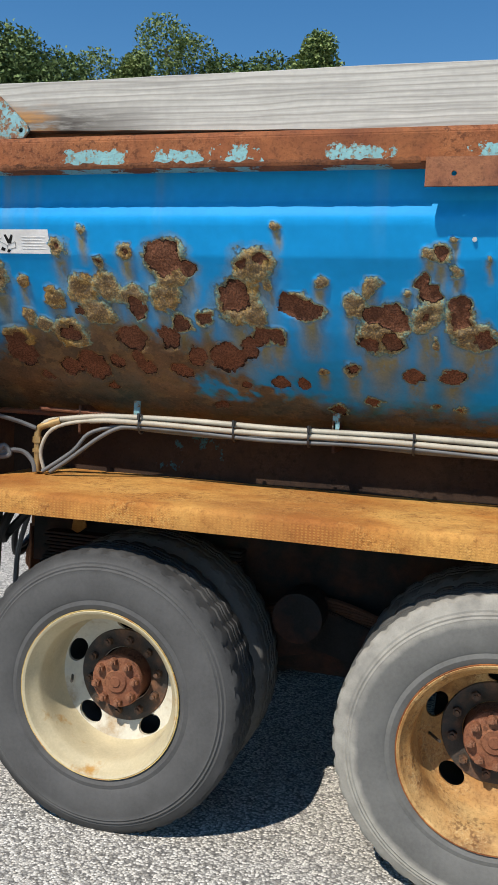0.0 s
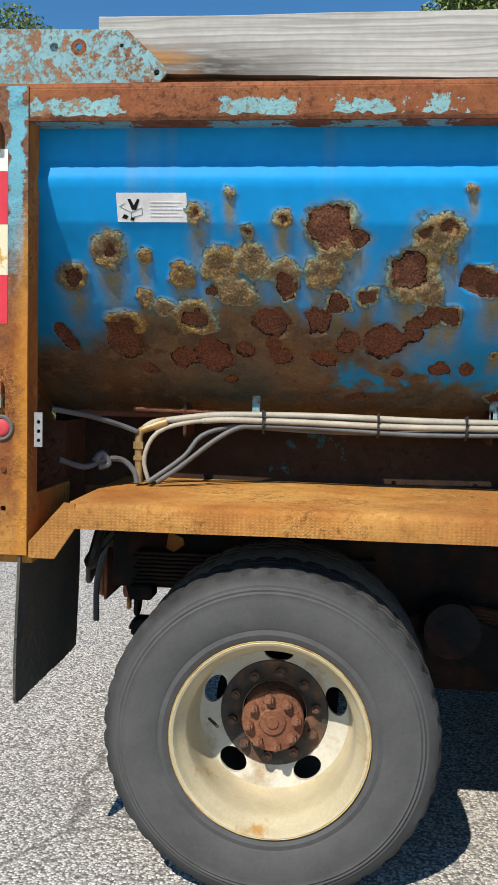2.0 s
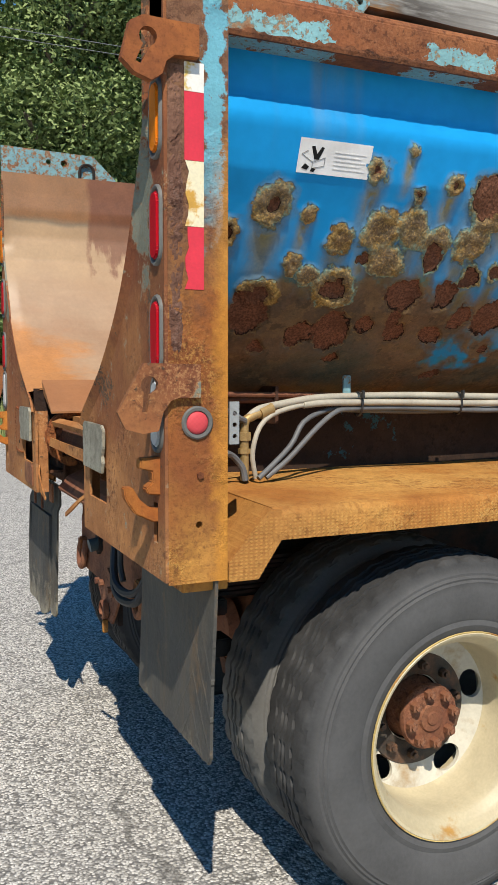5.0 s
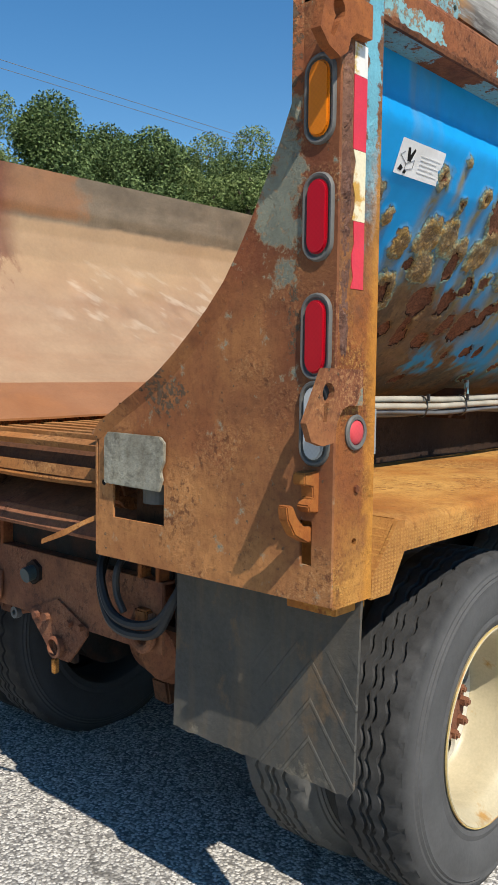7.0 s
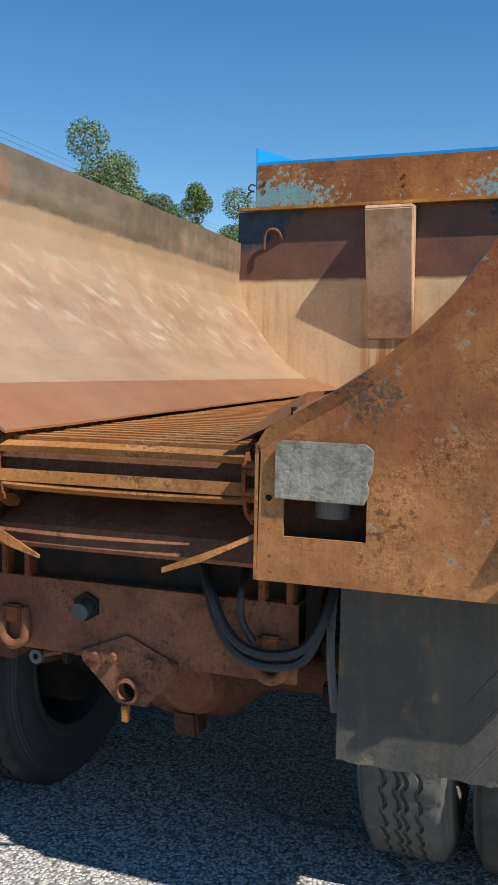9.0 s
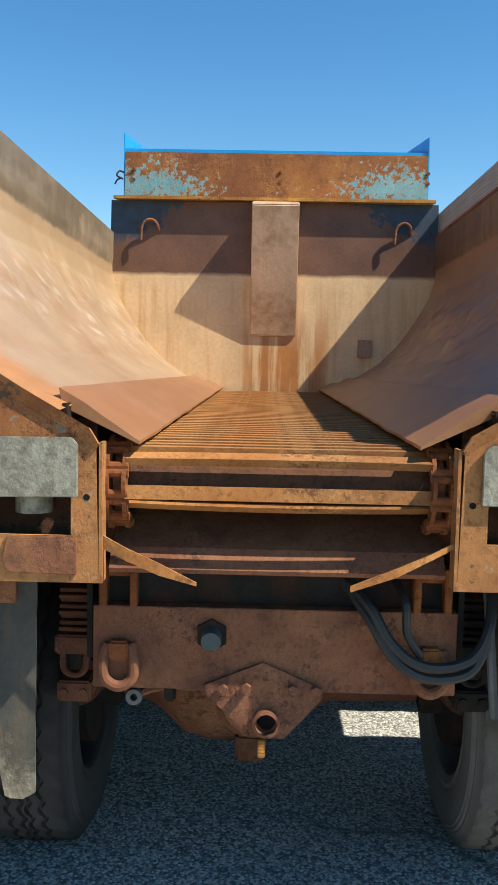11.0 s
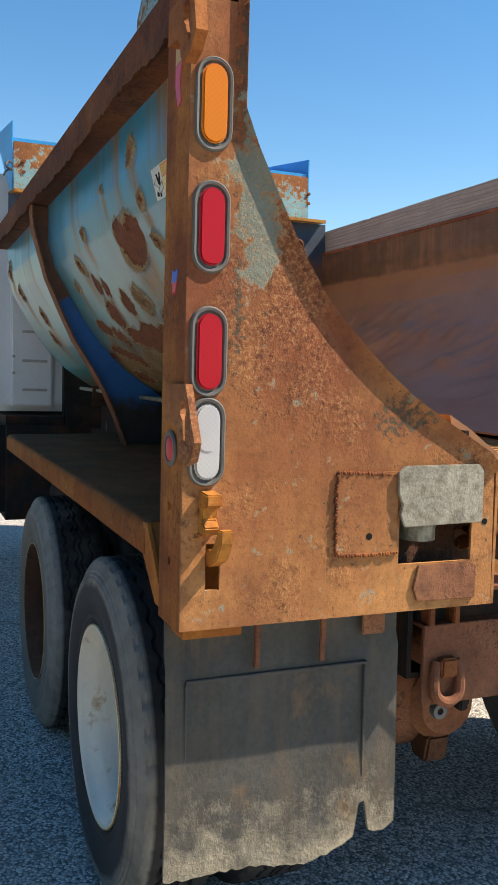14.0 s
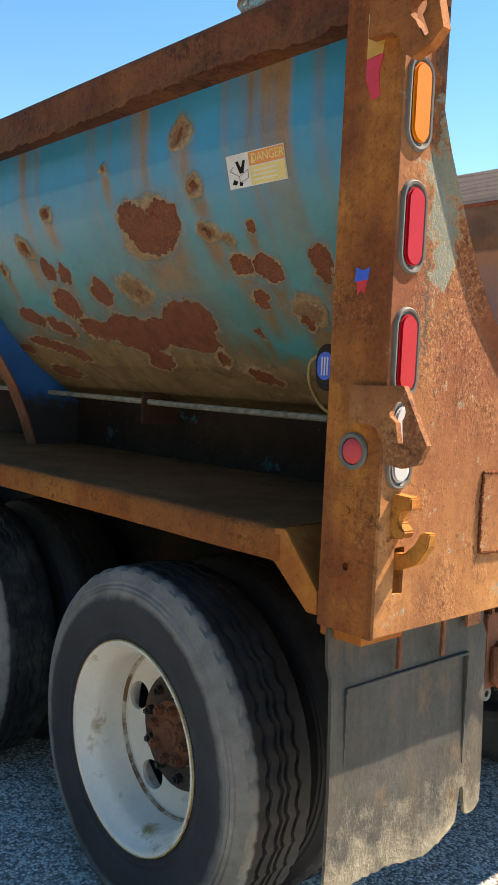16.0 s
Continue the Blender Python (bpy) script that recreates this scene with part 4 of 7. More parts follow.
# ---- ground and verge ----
def build_ground():
    bm = bmesh.new()
    bmesh.ops.create_grid(bm, x_segments=60, y_segments=60, size=400)
    tagged(part("ground", bm, asphalt), "pale worn chip-seal asphalt yard", "ground", kind="structure")
    # a low bank of grass with an uneven edge
    bm = bmesh.new()
    rows = []
    for i in range(161):
        x = -80 + i
        e = 16.3 + 0.5 * noise.noise((x * 0.3, 0, 0)) + 0.25 * noise.noise((x * 1.3, 5, 0))
        rows.append([bm.verts.new((x, e + d, h + (0.1 * noise.noise((x * 0.5, d, 2)) if d else 0))) for d, h in ((0, -0.02), (0.12, 0.04), (3, 0.12), (8, 0.3), (30, 0.5), (120, 0.6))])
    for a, b in zip(rows, rows[1:]):
        for k in range(5):
            bm.faces.new((a[k], a[k + 1], b[k + 1], b[k]))
    tagged(part("grass_verge", bm, grass_mat, smooth=60), "green mown grass verge beside the yard", "grass", kind="stuff")


build_ground()


def weeds():
    """Uncut grass and weeds standing on the verge."""
    rng = random.Random(31)
    verts, faces = [], []
    for _ in range(14000):
        x, d = rng.uniform(-24, 10), rng.random() ** 1.5 * 9
        h = rng.uniform(0.15, 0.5) + (0.5 if d > 1.5 else 0.1) * rng.random() * (0.6 + noise.noise((x * 0.4, d * 0.4, 0)))
        a, lean = rng.uniform(0, 6.3), rng.uniform(-0.2, 0.2)
        p, k, w = Vector((x, 16.7 + d, 0.05)), len(verts), rng.uniform(0.008, 0.03)
        side = Vector((math.cos(a) * w, math.sin(a) * w, 0))
        verts += [tuple(p - side), tuple(p + side), tuple(p + Vector((lean * h, lean * h * 0.5, h)))]
        faces.append((k, k + 1, k + 2))
    me = bpy.data.meshes.new("weeds")
    me.from_pydata(verts, [], faces)
    me.materials.append(weed_mat)
    tagged(new("weeds", me), "uncut green and straw-coloured grass on the verge", "grass", kind="stuff")


weeds()

def power_line():
    """Wires strung along the yard between two poles far off."""
    line = thing("power_line", "thin grey overhead wires strung along the yard", "power line")
    for x in (-78, 84):
        bm = bmesh.new()
        cyl(bm, (x, 10, -0.2), (x, 10, 7.2), 0.14, 12, 0.10)
        part("pole", bm, bark, line, "weathered wooden pole")
    for y, z in ((9.95, 6.47), (10.05, 6.38), (10.0, 3.82)):
        bm = bmesh.new()
        tube(bm, [(-78, y, z + 0.25), (-40, y, z + 0.05), (3, y, z - 0.03), (46, y, z + 0.05), (84, y, z + 0.25)], 0.0055, 5, 8)
        part("wire", bm, wire_grey, line)


power_line()

# ---- dump truck: body ----
truck = thing("dump_truck", "rusty blue dump truck with conveyor bed parked on asphalt", "truck")

PROFILE = [(1.125, 2.40), (1.12, 2.20), (1.09, 2.086), (1.054, 2.02), (1.0, 1.928), (0.95, 1.848), (0.876, 1.747), (0.75, 1.62), (0.60, 1.52), (0.50, 1.475)]
LENGTH = 4.0
EDGE = [(1.105, 2.46), (1.105, 2.155), (1.074, 2.08), (1.037, 2.008), (0.987, 1.912), (0.950, 1.850), (0.908, 1.788), (0.855, 1.728), (0.797, 1.672), (0.738, 1.620), (0.675, 1.571), (0.60, 1.525), (0.523, 1.481), (0.445, 1.436)]

# rust on the outside: along the body, height, half length, half height, share of it that is bare
NEAR_REAR = [(0.36, 2.01, 0.058, 0.067, 0.35), (0.65, 2.11, 0.035, 0.044, 0.4), (0.75, 2.17, 0.024, 0.028, 0), (0.8, 2.06, 0.024, 0.028, 0.4), (0.91, 2.1, 0.034, 0.037, 0.35), (0.47, 1.99, 0.025, 0.026, 0), (0.46, 1.87, 0.032, 0.035, 0),
             (0.59, 1.94, 0.044, 0.05, 0), (0.23, 1.93, 0.052, 0.051, 0.6), (0.71, 1.97, 0.068, 0.064, 0), (0.82, 1.98, 0.05, 0.071, 0), (0.76, 1.89, 0.076, 0.055, 0), (0.68, 1.89, 0.024, 0.018, 1), (0.62, 1.81, 0.094, 0.065, 0.5),
             (0.52, 1.84, 0.038, 0.038, 0), (0.39, 1.79, 0.069, 0.048, 0.3), (0.36, 1.74, 0.055, 0.069, 1), (0.17, 1.74, 0.04, 0.086, 0.8), (0.87, 1.8, 0.083, 0.083, 0.75), (0.92, 1.91, 0.039, 0.054, 0.9)]
NEAR_MIDDLE = [(0.91, 1.95, 0.053, 0.053, 0), (1.02, 1.81, 0.055, 0.068, 0.85), (1.08, 1.86, 0.047, 0.044, 0.8), (1.04, 1.95, 0.07, 0.066, 0), (1.18, 1.88, 0.032, 0.043, 0.7), (1.05, 2.08, 0.065, 0.065, 1.05), (1.06, 2.07, 0.089, 0.079, 0),
               (1.14, 2.05, 0.041, 0.032, 1), (1.08, 2.02, 0.086, 0.047, 0), (1.34, 2.07, 0.03, 0.016, 1), (1.41, 2.08, 0.025, 0.024, 1), (1.38, 2.06, 0.08, 0.072, 0), (1.43, 2, 0.02, 0.022, 0), (1.47, 2.18, 0.016, 0.016, 0),
               (1.3, 1.96, 0.058, 0.063, 1.05), (1.31, 1.94, 0.093, 0.094, 0), (1.37, 1.89, 0.049, 0.048, 0), (1.39, 1.83, 0.053, 0.041, 0.8), (1.44, 1.83, 0.042, 0.037, 0.7), (1.34, 1.8, 0.046, 0.03, 1)]
NEAR_LOW = [(1.33, 1.76, 0.043, 0.041, 0.9), (1.51, 1.93, 0.065, 0.045, 0.95), (0.38, 1.72, 0.059, 0.066, 1), (0.56, 1.68, 0.055, 0.053, 1), (0.67, 1.69, 0.07, 0.079, 1), (0.78, 1.71, 0.031, 0.036, 1), (0.9, 1.69, 0.038, 0.047, 1),
            (1.04, 1.69, 0.049, 0.036, 1), (1.12, 1.74, 0.041, 0.052, 1), (1.24, 1.74, 0.073, 0.071, 1), (0.87, 1.73, 0.026, 0.03, 1), (1.29, 1.64, 0.023, 0.021, 1), (1.43, 1.66, 0.037, 0.034, 0.95), (1.52, 1.66, 0.026, 0.036, 0.95),
            (1.16, 1.56, 0.036, 0.037, 0.9), (0.72, 1.61, 0.032, 0.024, 1), (0.44, 1.64, 0.04, 0.022, 1)]
NEAR_FRONT = [(1.61, 2.01, 0.023, 0.025, 0), (1.57, 1.92, 0.052, 0.052, 0.8), (1.53, 1.96, 0.036, 0.025, 0), (1.78, 2, 0.03, 0.036, 0), (1.73, 1.94, 0.046, 0.051, 0), (1.79, 1.91, 0.046, 0.038, 0.9), (1.86, 1.9, 0.061, 0.064, 0.9),
              (1.77, 1.81, 0.032, 0.042, 0.9), (1.85, 1.82, 0.047, 0.051, 0.8), (1.82, 1.85, 0.087, 0.09, 0), (1.95, 2.02, 0.036, 0.024, 0.9), (1.98, 1.98, 0.047, 0.04, 0.9), (1.9, 1.98, 0.019, 0.018, 0.3), (1.97, 1.91, 0.048, 0.074, 0.3),
              (2.01, 2.1, 0.032, 0.036, 0.7), (1.97, 2.1, 0.023, 0.025, 0), (2.05, 2.14, 0.012, 0.016, 0), (2.16, 2.08, 0.012, 0.013, 0), (2.06, 2.05, 0.021, 0.023, 0), (2.07, 1.95, 0.04, 0.037, 0.9)]
NEAR_FRONT_LOW = [(2.08, 1.9, 0.058, 0.055, 0.6), (2.16, 1.84, 0.044, 0.044, 0.85), (2.12, 1.85, 0.066, 0.061, 0), (2, 1.82, 0.017, 0.025, 0), (1.71, 1.72, 0.037, 0.039, 0.7), (1.93, 1.71, 0.044, 0.034, 0.95), (2.06, 1.71, 0.054, 0.038, 0.95),
                  (1.77, 1.61, 0.038, 0.034, 0.8), (1.63, 1.57, 0.044, 0.041, 0.8), (2, 1.61, 0.016, 0.018, 0.5), (2.09, 1.6, 0.032, 0.019, 0.6), (1.6, 1.71, 0.021, 0.017, 0.3)]
FAR_TOP = [(1.15, 2.06, 0.092, 0.06, 1), (1.01, 2.04, 0.097, 0.066, 1), (1.1, 2, 0.113, 0.048, 0.95), (1.09, 2.03, 0.163, 0.091, 0), (0.86, 2.26, 0.052, 0.046, 0.4), (0.82, 2.12, 0.047, 0.035, 0.4), (1.26, 2.22, 0.026, 0.026, 0.4),
           (1.66, 2.13, 0.047, 0.031, 0.5), (1.89, 2.04, 0.063, 0.045, 0.45), (2.13, 1.98, 0.037, 0.036, 0.5), (0.82, 2, 0.048, 0.035, 0.3), (0.75, 1.98, 0.025, 0.022, 0), (0.65, 2, 0.024, 0.023, 0.9), (0.73, 1.91, 0.055, 0.043, 0.85),
           (0.63, 1.89, 0.052, 0.053, 0.9), (0.71, 1.82, 0.042, 0.036, 0.85), (0.43, 1.89, 0.042, 0.064, 0.95), (0.57, 1.75, 0.03, 0.038, 0.8), (0.54, 1.78, 0.067, 0.06, 0), (0.79, 1.73, 0.02, 0.026, 0.9)]
FAR_LOW = [(1.8, 1.96, 0.048, 0.051, 1), (1.7, 1.94, 0.043, 0.046, 1), (1.51, 1.87, 0.064, 0.059, 0.95), (1.78, 1.84, 0.097, 0.075, 0.9), (1.27, 1.86, 0.044, 0.036, 0.3), (1.3, 1.87, 0.096, 0.056, 0), (1.68, 1.75, 0.094, 0.061, 0.9),
           (1.46, 1.73, 0.169, 0.085, 1), (1.11, 1.76, 0.148, 0.092, 1), (1.12, 1.7, 0.12, 0.044, 1), (1.29, 1.73, 0.113, 0.072, 0.95), (2.1, 1.8, 0.103, 0.041, 0.95), (1.92, 1.76, 0.114, 0.042, 0.9), (2.12, 1.7, 0.153, 0.04, 0.9),
           (1.94, 1.66, 0.098, 0.04, 0.9), (2.34, 1.68, 0.073, 0.029, 0.9), (2.18, 1.59, 0.132, 0.056, 0.9), (1.4, 1.64, 0.091, 0.053, 0.9), (1.04, 1.65, 0.052, 0.04, 0.7), (0.91, 1.6, 0.089, 0.049, 0.8)]
FAR_FRONT = [(3.84, 2.21, 0.07, 0.06, 0.8), (3.64, 2.06, 0.07, 0.06, 0.8), (3.33, 1.91, 0.07, 0.06, 0.8), (3.43, 1.79, 0.08, 0.05, 0.8)]
PROFILE_NEAR = [(1.125, 2.40), (1.122, 2.262), (1.139, 2.208), (1.136, 2.188), (1.096, 2.086)] + PROFILE[3:]


def resample(points, step_size):
    pts = np.array(points)
    seg = np.hypot(*np.diff(pts, axis=0).T)
    u = np.concatenate(([0], np.cumsum(seg)))
    k = np.linspace(0, u[-1], int(u[-1] / step_size) + 1)
    return np.stack([np.interp(k, u, pts[:, 0]), np.interp(k, u, pts[:, 1])], 1), k


def field_noise(x, u, scale, seed):
    return np.array([noise.fractal((a * scale, b * scale, seed), 0.8, 2.0, 4) for a, b in zip(x.ravel(), u.ravel())]).reshape(x.shape)


def skin(name, s, mat, spots, label, inside=False, low_edge=lambda x: 1.66, bare=()):
    """One long sheet of the bed's side; outside it carries fields for rust, drips and the rusted low band."""
    grain = 0.0125 if inside else 0.009
    prof, arc = resample(([(1.122, 2.497)] + PROFILE) if inside else PROFILE_NEAR if s < 0 else PROFILE, grain)
    xs = np.arange(-0.012 if inside else 0.02, LENGTH + 0.006, grain)
    tangent = np.gradient(prof, axis=0)
    nrm = np.stack([tangent[:, 1], -tangent[:, 0]], 1)
    nrm /= np.linalg.norm(nrm, axis=1)[:, None]
    nrm *= np.sign(nrm[3, 0])
    X, U = np.meshgrid(xs, arc, indexing="ij")
    Z, Y = np.broadcast_to(prof[:, 1], X.shape), np.broadcast_to(prof[:, 0], X.shape)
    field, core, drip, push = np.full(X.shape, -1.5), np.full(X.shape, -1.5), np.zeros(X.shape), np.zeros(X.shape)
    rng = np.random.default_rng(7 + int(s))
    if inside:
        push = -0.010 - 0.009 * np.clip((Z - 2.28) / 0.05, 0, 1)
        for _ in range(120):
            cx, cz = rng.uniform(0.9, 3.8), rng.normal(1.82, 0.12)
            cu = np.interp(-cz, -prof[:, 1], arc)
            turn = rng.normal(0.55, 0.15)
            a, b = (X - cx) * np.cos(turn) + (U - cu) * np.sin(turn), (U - cu) * np.cos(turn) - (X - cx) * np.sin(turn)
            push -= rng.uniform(0.005, 0.013) * np.exp(-(a / rng.uniform(0.05, 0.09)) ** 2 - (b / rng.uniform(0.028, 0.048)) ** 2)
    else:
        wx = field_noise(X, U, 16.0, 3.0 + s) * 0.016 + field_noise(X, U, 42.0, 8.0 + s) * 0.007
        wu = field_noise(X, U, 16.0, 21.0 + s) * 0.016 + field_noise(X, U, 42.0, 28.0 + s) * 0.007
        total, scale = np.full(X.shape, 1e-9), np.full(X.shape, 1e-9)
        for n, (cx, cz, rx, ru, share) in enumerate([*spots, *bare]):
            cu = np.interp(-cz, -prof[:, 1], arc)
            turn = rng.uniform(-0.5, 0.5)
            a, b = (X + wx - cx), (U + wu - cu)
            p, q = a * np.cos(turn) + b * np.sin(turn), b * np.cos(turn) - a * np.sin(turn)
            d2 = (p / rx) ** 2 + (q / ru) ** 2
            if n < len(spots) and not (s < 0 and share >= 0.7 and cz < 1.83 and cx < 1.5):
                total += np.exp(-6.6 * d2)
                fall = np.clip((U - cu) / (3.5 * ru + 0.04), 0, 1)
                drip = np.maximum(drip, np.exp(-((X + wx * 0.6 - cx) / (0.8 * rx)) ** 2) * np.sqrt(1 - fall) * (U > cu))
            if share:
                scale += np.exp(-6.6 * d2 / share ** 2)
        field, core = 1.0 + 0.15 * np.log(total), 0.88 + 0.15 * np.log(scale)
        top_drip = np.clip((field_noise(X[:, :1], X[:, :1] * 0, 3.0, 9.0) * 1.1 + field_noise(X[:, :1], X[:, :1] * 0, 14.0, 4.0) * 0.7) + (-0.3 if s < 0 else 0.05), 0, 1) * np.clip(1 - U / (0.35 if s < 0 else 0.65), 0, 1)
        drip = np.maximum(drip, top_drip * (0.3 if s < 0 else 1.0))
        raised, gone = np.clip((field - 0.02) / 0.3, 0, 1), np.clip((core + 0.05) / 0.15, 0, 1)
        push = 0.003 + (0.006 + wx * 0.12) * raised - 0.0085 * gone + (0.002 + field_noise(X, U, 42.0, 51.0) * 0.006) * raised * (1 - gone)
    low = np.clip(1.0 - (Z - low_edge(X)) / 0.12, -0.3, 1.3) * 0.75 - 0.05
    if s < 0 and not inside:
        # paint still holds in a stretch under the worst of the rust
        low -= np.clip(0.75 + field_noise(X, U, 12.0, 71.0), 0, 1.3) * np.exp(-((X - 1.28) / 0.26) ** 2 - ((Z - 1.63) / 0.065) ** 2)
    YY, ZZ = Y + nrm[:, 0] * push, Z + nrm[:, 1] * push
    if inside:
        # the sheet meets the flared edge at the rear
        k = np.clip(1 - (X + 0.012) / 0.05, 0, 1)
        edge_z, edge_y = [p[1] for p in EDGE[::-1]], [p[0] for p in EDGE[::-1]]
        YY, ZZ = YY * (1 - k) + np.interp(Z, edge_z, edge_y) * k, ZZ * (1 - k) + Z * k
    verts = np.stack([X, s * YY, ZZ], -1).reshape(-1, 3)
    n, k = X.shape
    i = np.arange(n * k).reshape(n, k)
    quads = np.stack([i[:-1, :-1], i[1:, :-1], i[1:, 1:], i[:-1, 1:]], -1).reshape(-1, 4)
    me = bpy.data.meshes.new(name)
    me.from_pydata(verts.tolist(), [], quads.tolist())
    for key, val in (("rust", field), ("core", core), ("drip", drip), ("low", low)):
        at = me.attributes.new(key, "FLOAT", "POINT")
        at.data.foreach_set("value", np.ascontiguousarray(val, dtype=np.float32).ravel())
    me.materials.append(mat)
    me.shade_smooth()
    ob = new(name, me)
    ob.parent = truck
    return tagged(ob, label)


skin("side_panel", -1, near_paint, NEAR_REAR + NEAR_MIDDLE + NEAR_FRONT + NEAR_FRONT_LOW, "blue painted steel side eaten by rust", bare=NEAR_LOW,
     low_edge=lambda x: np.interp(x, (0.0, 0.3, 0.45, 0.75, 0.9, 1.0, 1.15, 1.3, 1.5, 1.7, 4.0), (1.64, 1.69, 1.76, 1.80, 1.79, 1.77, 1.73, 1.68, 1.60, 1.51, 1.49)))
skin("side_panel", 1, far_paint, FAR_TOP + FAR_LOW + FAR_FRONT, "faded turquoise steel side with large rust patches", low_edge=lambda x: np.interp(x, (0.2, 0.6, 0.9, 1.9, 2.35, 2.6), (1.52, 1.57, 1.62, 1.67, 1.64, 1.48)))
skin("inner_panel", -1, liner_near, [], "worn inside of the bed, browner for its shade", inside=True)
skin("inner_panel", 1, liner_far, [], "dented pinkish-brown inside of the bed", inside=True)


def mirrored(points, s):
    return [(s * y, z) for y, z in points]


def rail(s):
    bm = bmesh.new()
    o = [(1.215, 2.36), (1.218, 2.45), (1.205, 2.468), (1.13, 2.492), (1.113, 2.49), (1.113, 2.36)]
    prism(bm, mirrored(o, s), "x", 0.0, LENGTH, 0.004)
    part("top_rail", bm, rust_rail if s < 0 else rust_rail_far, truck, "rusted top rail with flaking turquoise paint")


rail(-1), rail(1)


def rail_lip(s):
    """Swollen, flaking rust along the rail's lower outer edge."""
    rnd = random.Random(41 + s)
    bm = bmesh.new()
    rows, x, drop = [], 0.03, 0.01
    while x < (1.95 if s < 0 else LENGTH):
        drop = min(0.026, max(0.003, drop + rnd.uniform(-0.008, 0.008))) if s > 0 else 0.006
        out = 1.217 + rnd.uniform(0.0, 0.004)
        rows.append([bm.verts.new((x, s * y, z)) for y, z in ((1.2165, (2.385 if s > 0 else 2.374) + rnd.uniform(-0.006, 0.006)), (out, 2.366), (out - 0.002, 2.362 - drop), (1.206, 2.362 - drop * 0.8), (1.200, 2.362))])
        x += rnd.uniform(0.008, 0.022)
    for a, b in zip(rows, rows[1:]):
        for k in range(4):
            bm.faces.new((a[k], b[k], b[k + 1], a[k + 1]))
    bmesh.ops.recalc_face_normals(bm, faces=bm.faces)
    part("rust_lip", bm, rust_lip, truck, "flaking dark rust under the rail")


rail_lip(-1), rail_lip(1)



def inward(points, d):
    """The line of points moved by d towards its outer side."""
    out = []
    for i, (y, z) in enumerate(points):
        (y0, z0), (y1, z1) = points[max(i - 1, 0)], points[min(i + 1, len(points) - 1)]
        l = math.hypot(y1 - y0, z1 - z0)
        out.append((y + d * -(z1 - z0) / l, z + d * (y1 - y0) / l))
    return out


def corner(s):
    """The rear corner of the bed: plate with a flared curved edge, post, lamps, latch."""
    flare = [p for p in inward(EDGE[1:], 0.034)]
    base = [(y, min(z, 2.46)) for y, z in flare]
    outline = [(0.423, 1.065), (1.2225, 1.065), (1.2225, 2.46), (1.105 + 0.02, 2.46)] + [(min(y, 1.125), z) for y, z in base] + [(0.43, 1.385)]
    slot, latch = rect2(0.489, 0.692, 1.178, 1.285), rect2(1.135, 1.168, 1.15, 1.25)
    bm = plate_with_holes(mirrored(outline, s), [mirrored(slot, s), mirrored(latch, s)], "x", 0.0, 0.008)
    plate = part("rear_plate", bm, rust_plate, truck, "rusted steel rear corner plate with a curved edge")
    # flared strip along the curve
    bm = bmesh.new()
    ins = [(1.125, 2.46)] + [(min(y, 1.125), z) for y, z in base] + [(0.43, 1.385)]
    outs = EDGE + [(0.423, 1.40)]
    n = min(len(ins), len(outs))
    vs = [[bm.verts.new((0.001, s * ins[i][0], ins[i][1])), bm.verts.new((-0.0145, s * outs[i][0], outs[i][1])), bm.verts.new((-0.006, s * (outs[i][0] - 0.004), outs[i][1] - 0.004)), bm.verts.new((0.0085, s * ins[i][0], ins[i][1]))] for i in range(n)]
    for a, b in zip(vs, vs[1:]):
        for k in range(4):
            bm.faces.new((a[k], a[(k + 1) % 4], b[(k + 1) % 4], b[k]))
    bm.faces.new(vs[0]), bm.faces.new(vs[-1][::-1])
    part("flared_edge", bm, rust_plate, plate, smooth=50)
    bm = bmesh.new()
    box(bm, 0.0, 0.012, min(s * 0.415, s * 0.423), max(s * 0.415, s * 0.423), 1.065, 1.40)
    box(bm, 0.010, 0.05, min(s * 0.415, s * 0.423), max(s * 0.415, s * 0.423), 1.065, 1.40)
    part("inner_flange", bm, rust_plate, plate)
    # post: folded side sheet with holes
    bm = plate_with_holes(rect2(0.0085, 0.16, 1.058, 2.457), [ring2(0.088, 1.32, 0.007, 10), ring2(0.086, 1.20, 0.009, 10)], "y", s * 1.212, s * 1.222)
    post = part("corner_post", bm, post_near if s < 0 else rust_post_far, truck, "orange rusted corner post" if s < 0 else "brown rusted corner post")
    bm = bmesh.new()
    box(bm, 0.15, 0.16, min(s * 1.132, s * 1.212), max(s * 1.132, s * 1.212), 1.055, 2.46)
    box(bm, 0.15, 0.16, min(s * 0.80, s * 1.131), max(s * 0.80, s * 1.131), 1.055, 1.24)
    part("post_return", bm, rust_post, post)
    if s < 0:
        bm = bmesh.new()
        nx, nz = 9, 110
        grid = []
        for i in range(nz + 1):
            z = 1.60 + 0.665 * i / nz
            row = []
            for k in range(nx + 1):
                x = 0.010 + 0.038 * k / nx + (0.006 * noise.noise((0, z * 30, 5)) if k == nx else 0)
                edge = min(1.0, 3.0 * k / nx, 3.0 * (nx - k) / nx) * min(1.0, (z - 1.60) / 0.15)
                layer = 0.5 + 0.5 * noise.noise((x * 22, z * 9, 2))
                lift = 0.004 * (layer > 0.52) + 0.005 * abs(noise.noise((x * 60, z * 45, 7))) + 0.002 * noise.noise((x * 150, z * 120, 1))
                row.append(bm.verts.new((x, -1.2215 - max(0.0, lift) * edge, z)))
            grid.append(row)
        for a, b in zip(grid, grid[1:]):
            for k in range(nx):
                bm.faces.new((a[k], a[k + 1], b[k + 1], b[k]))
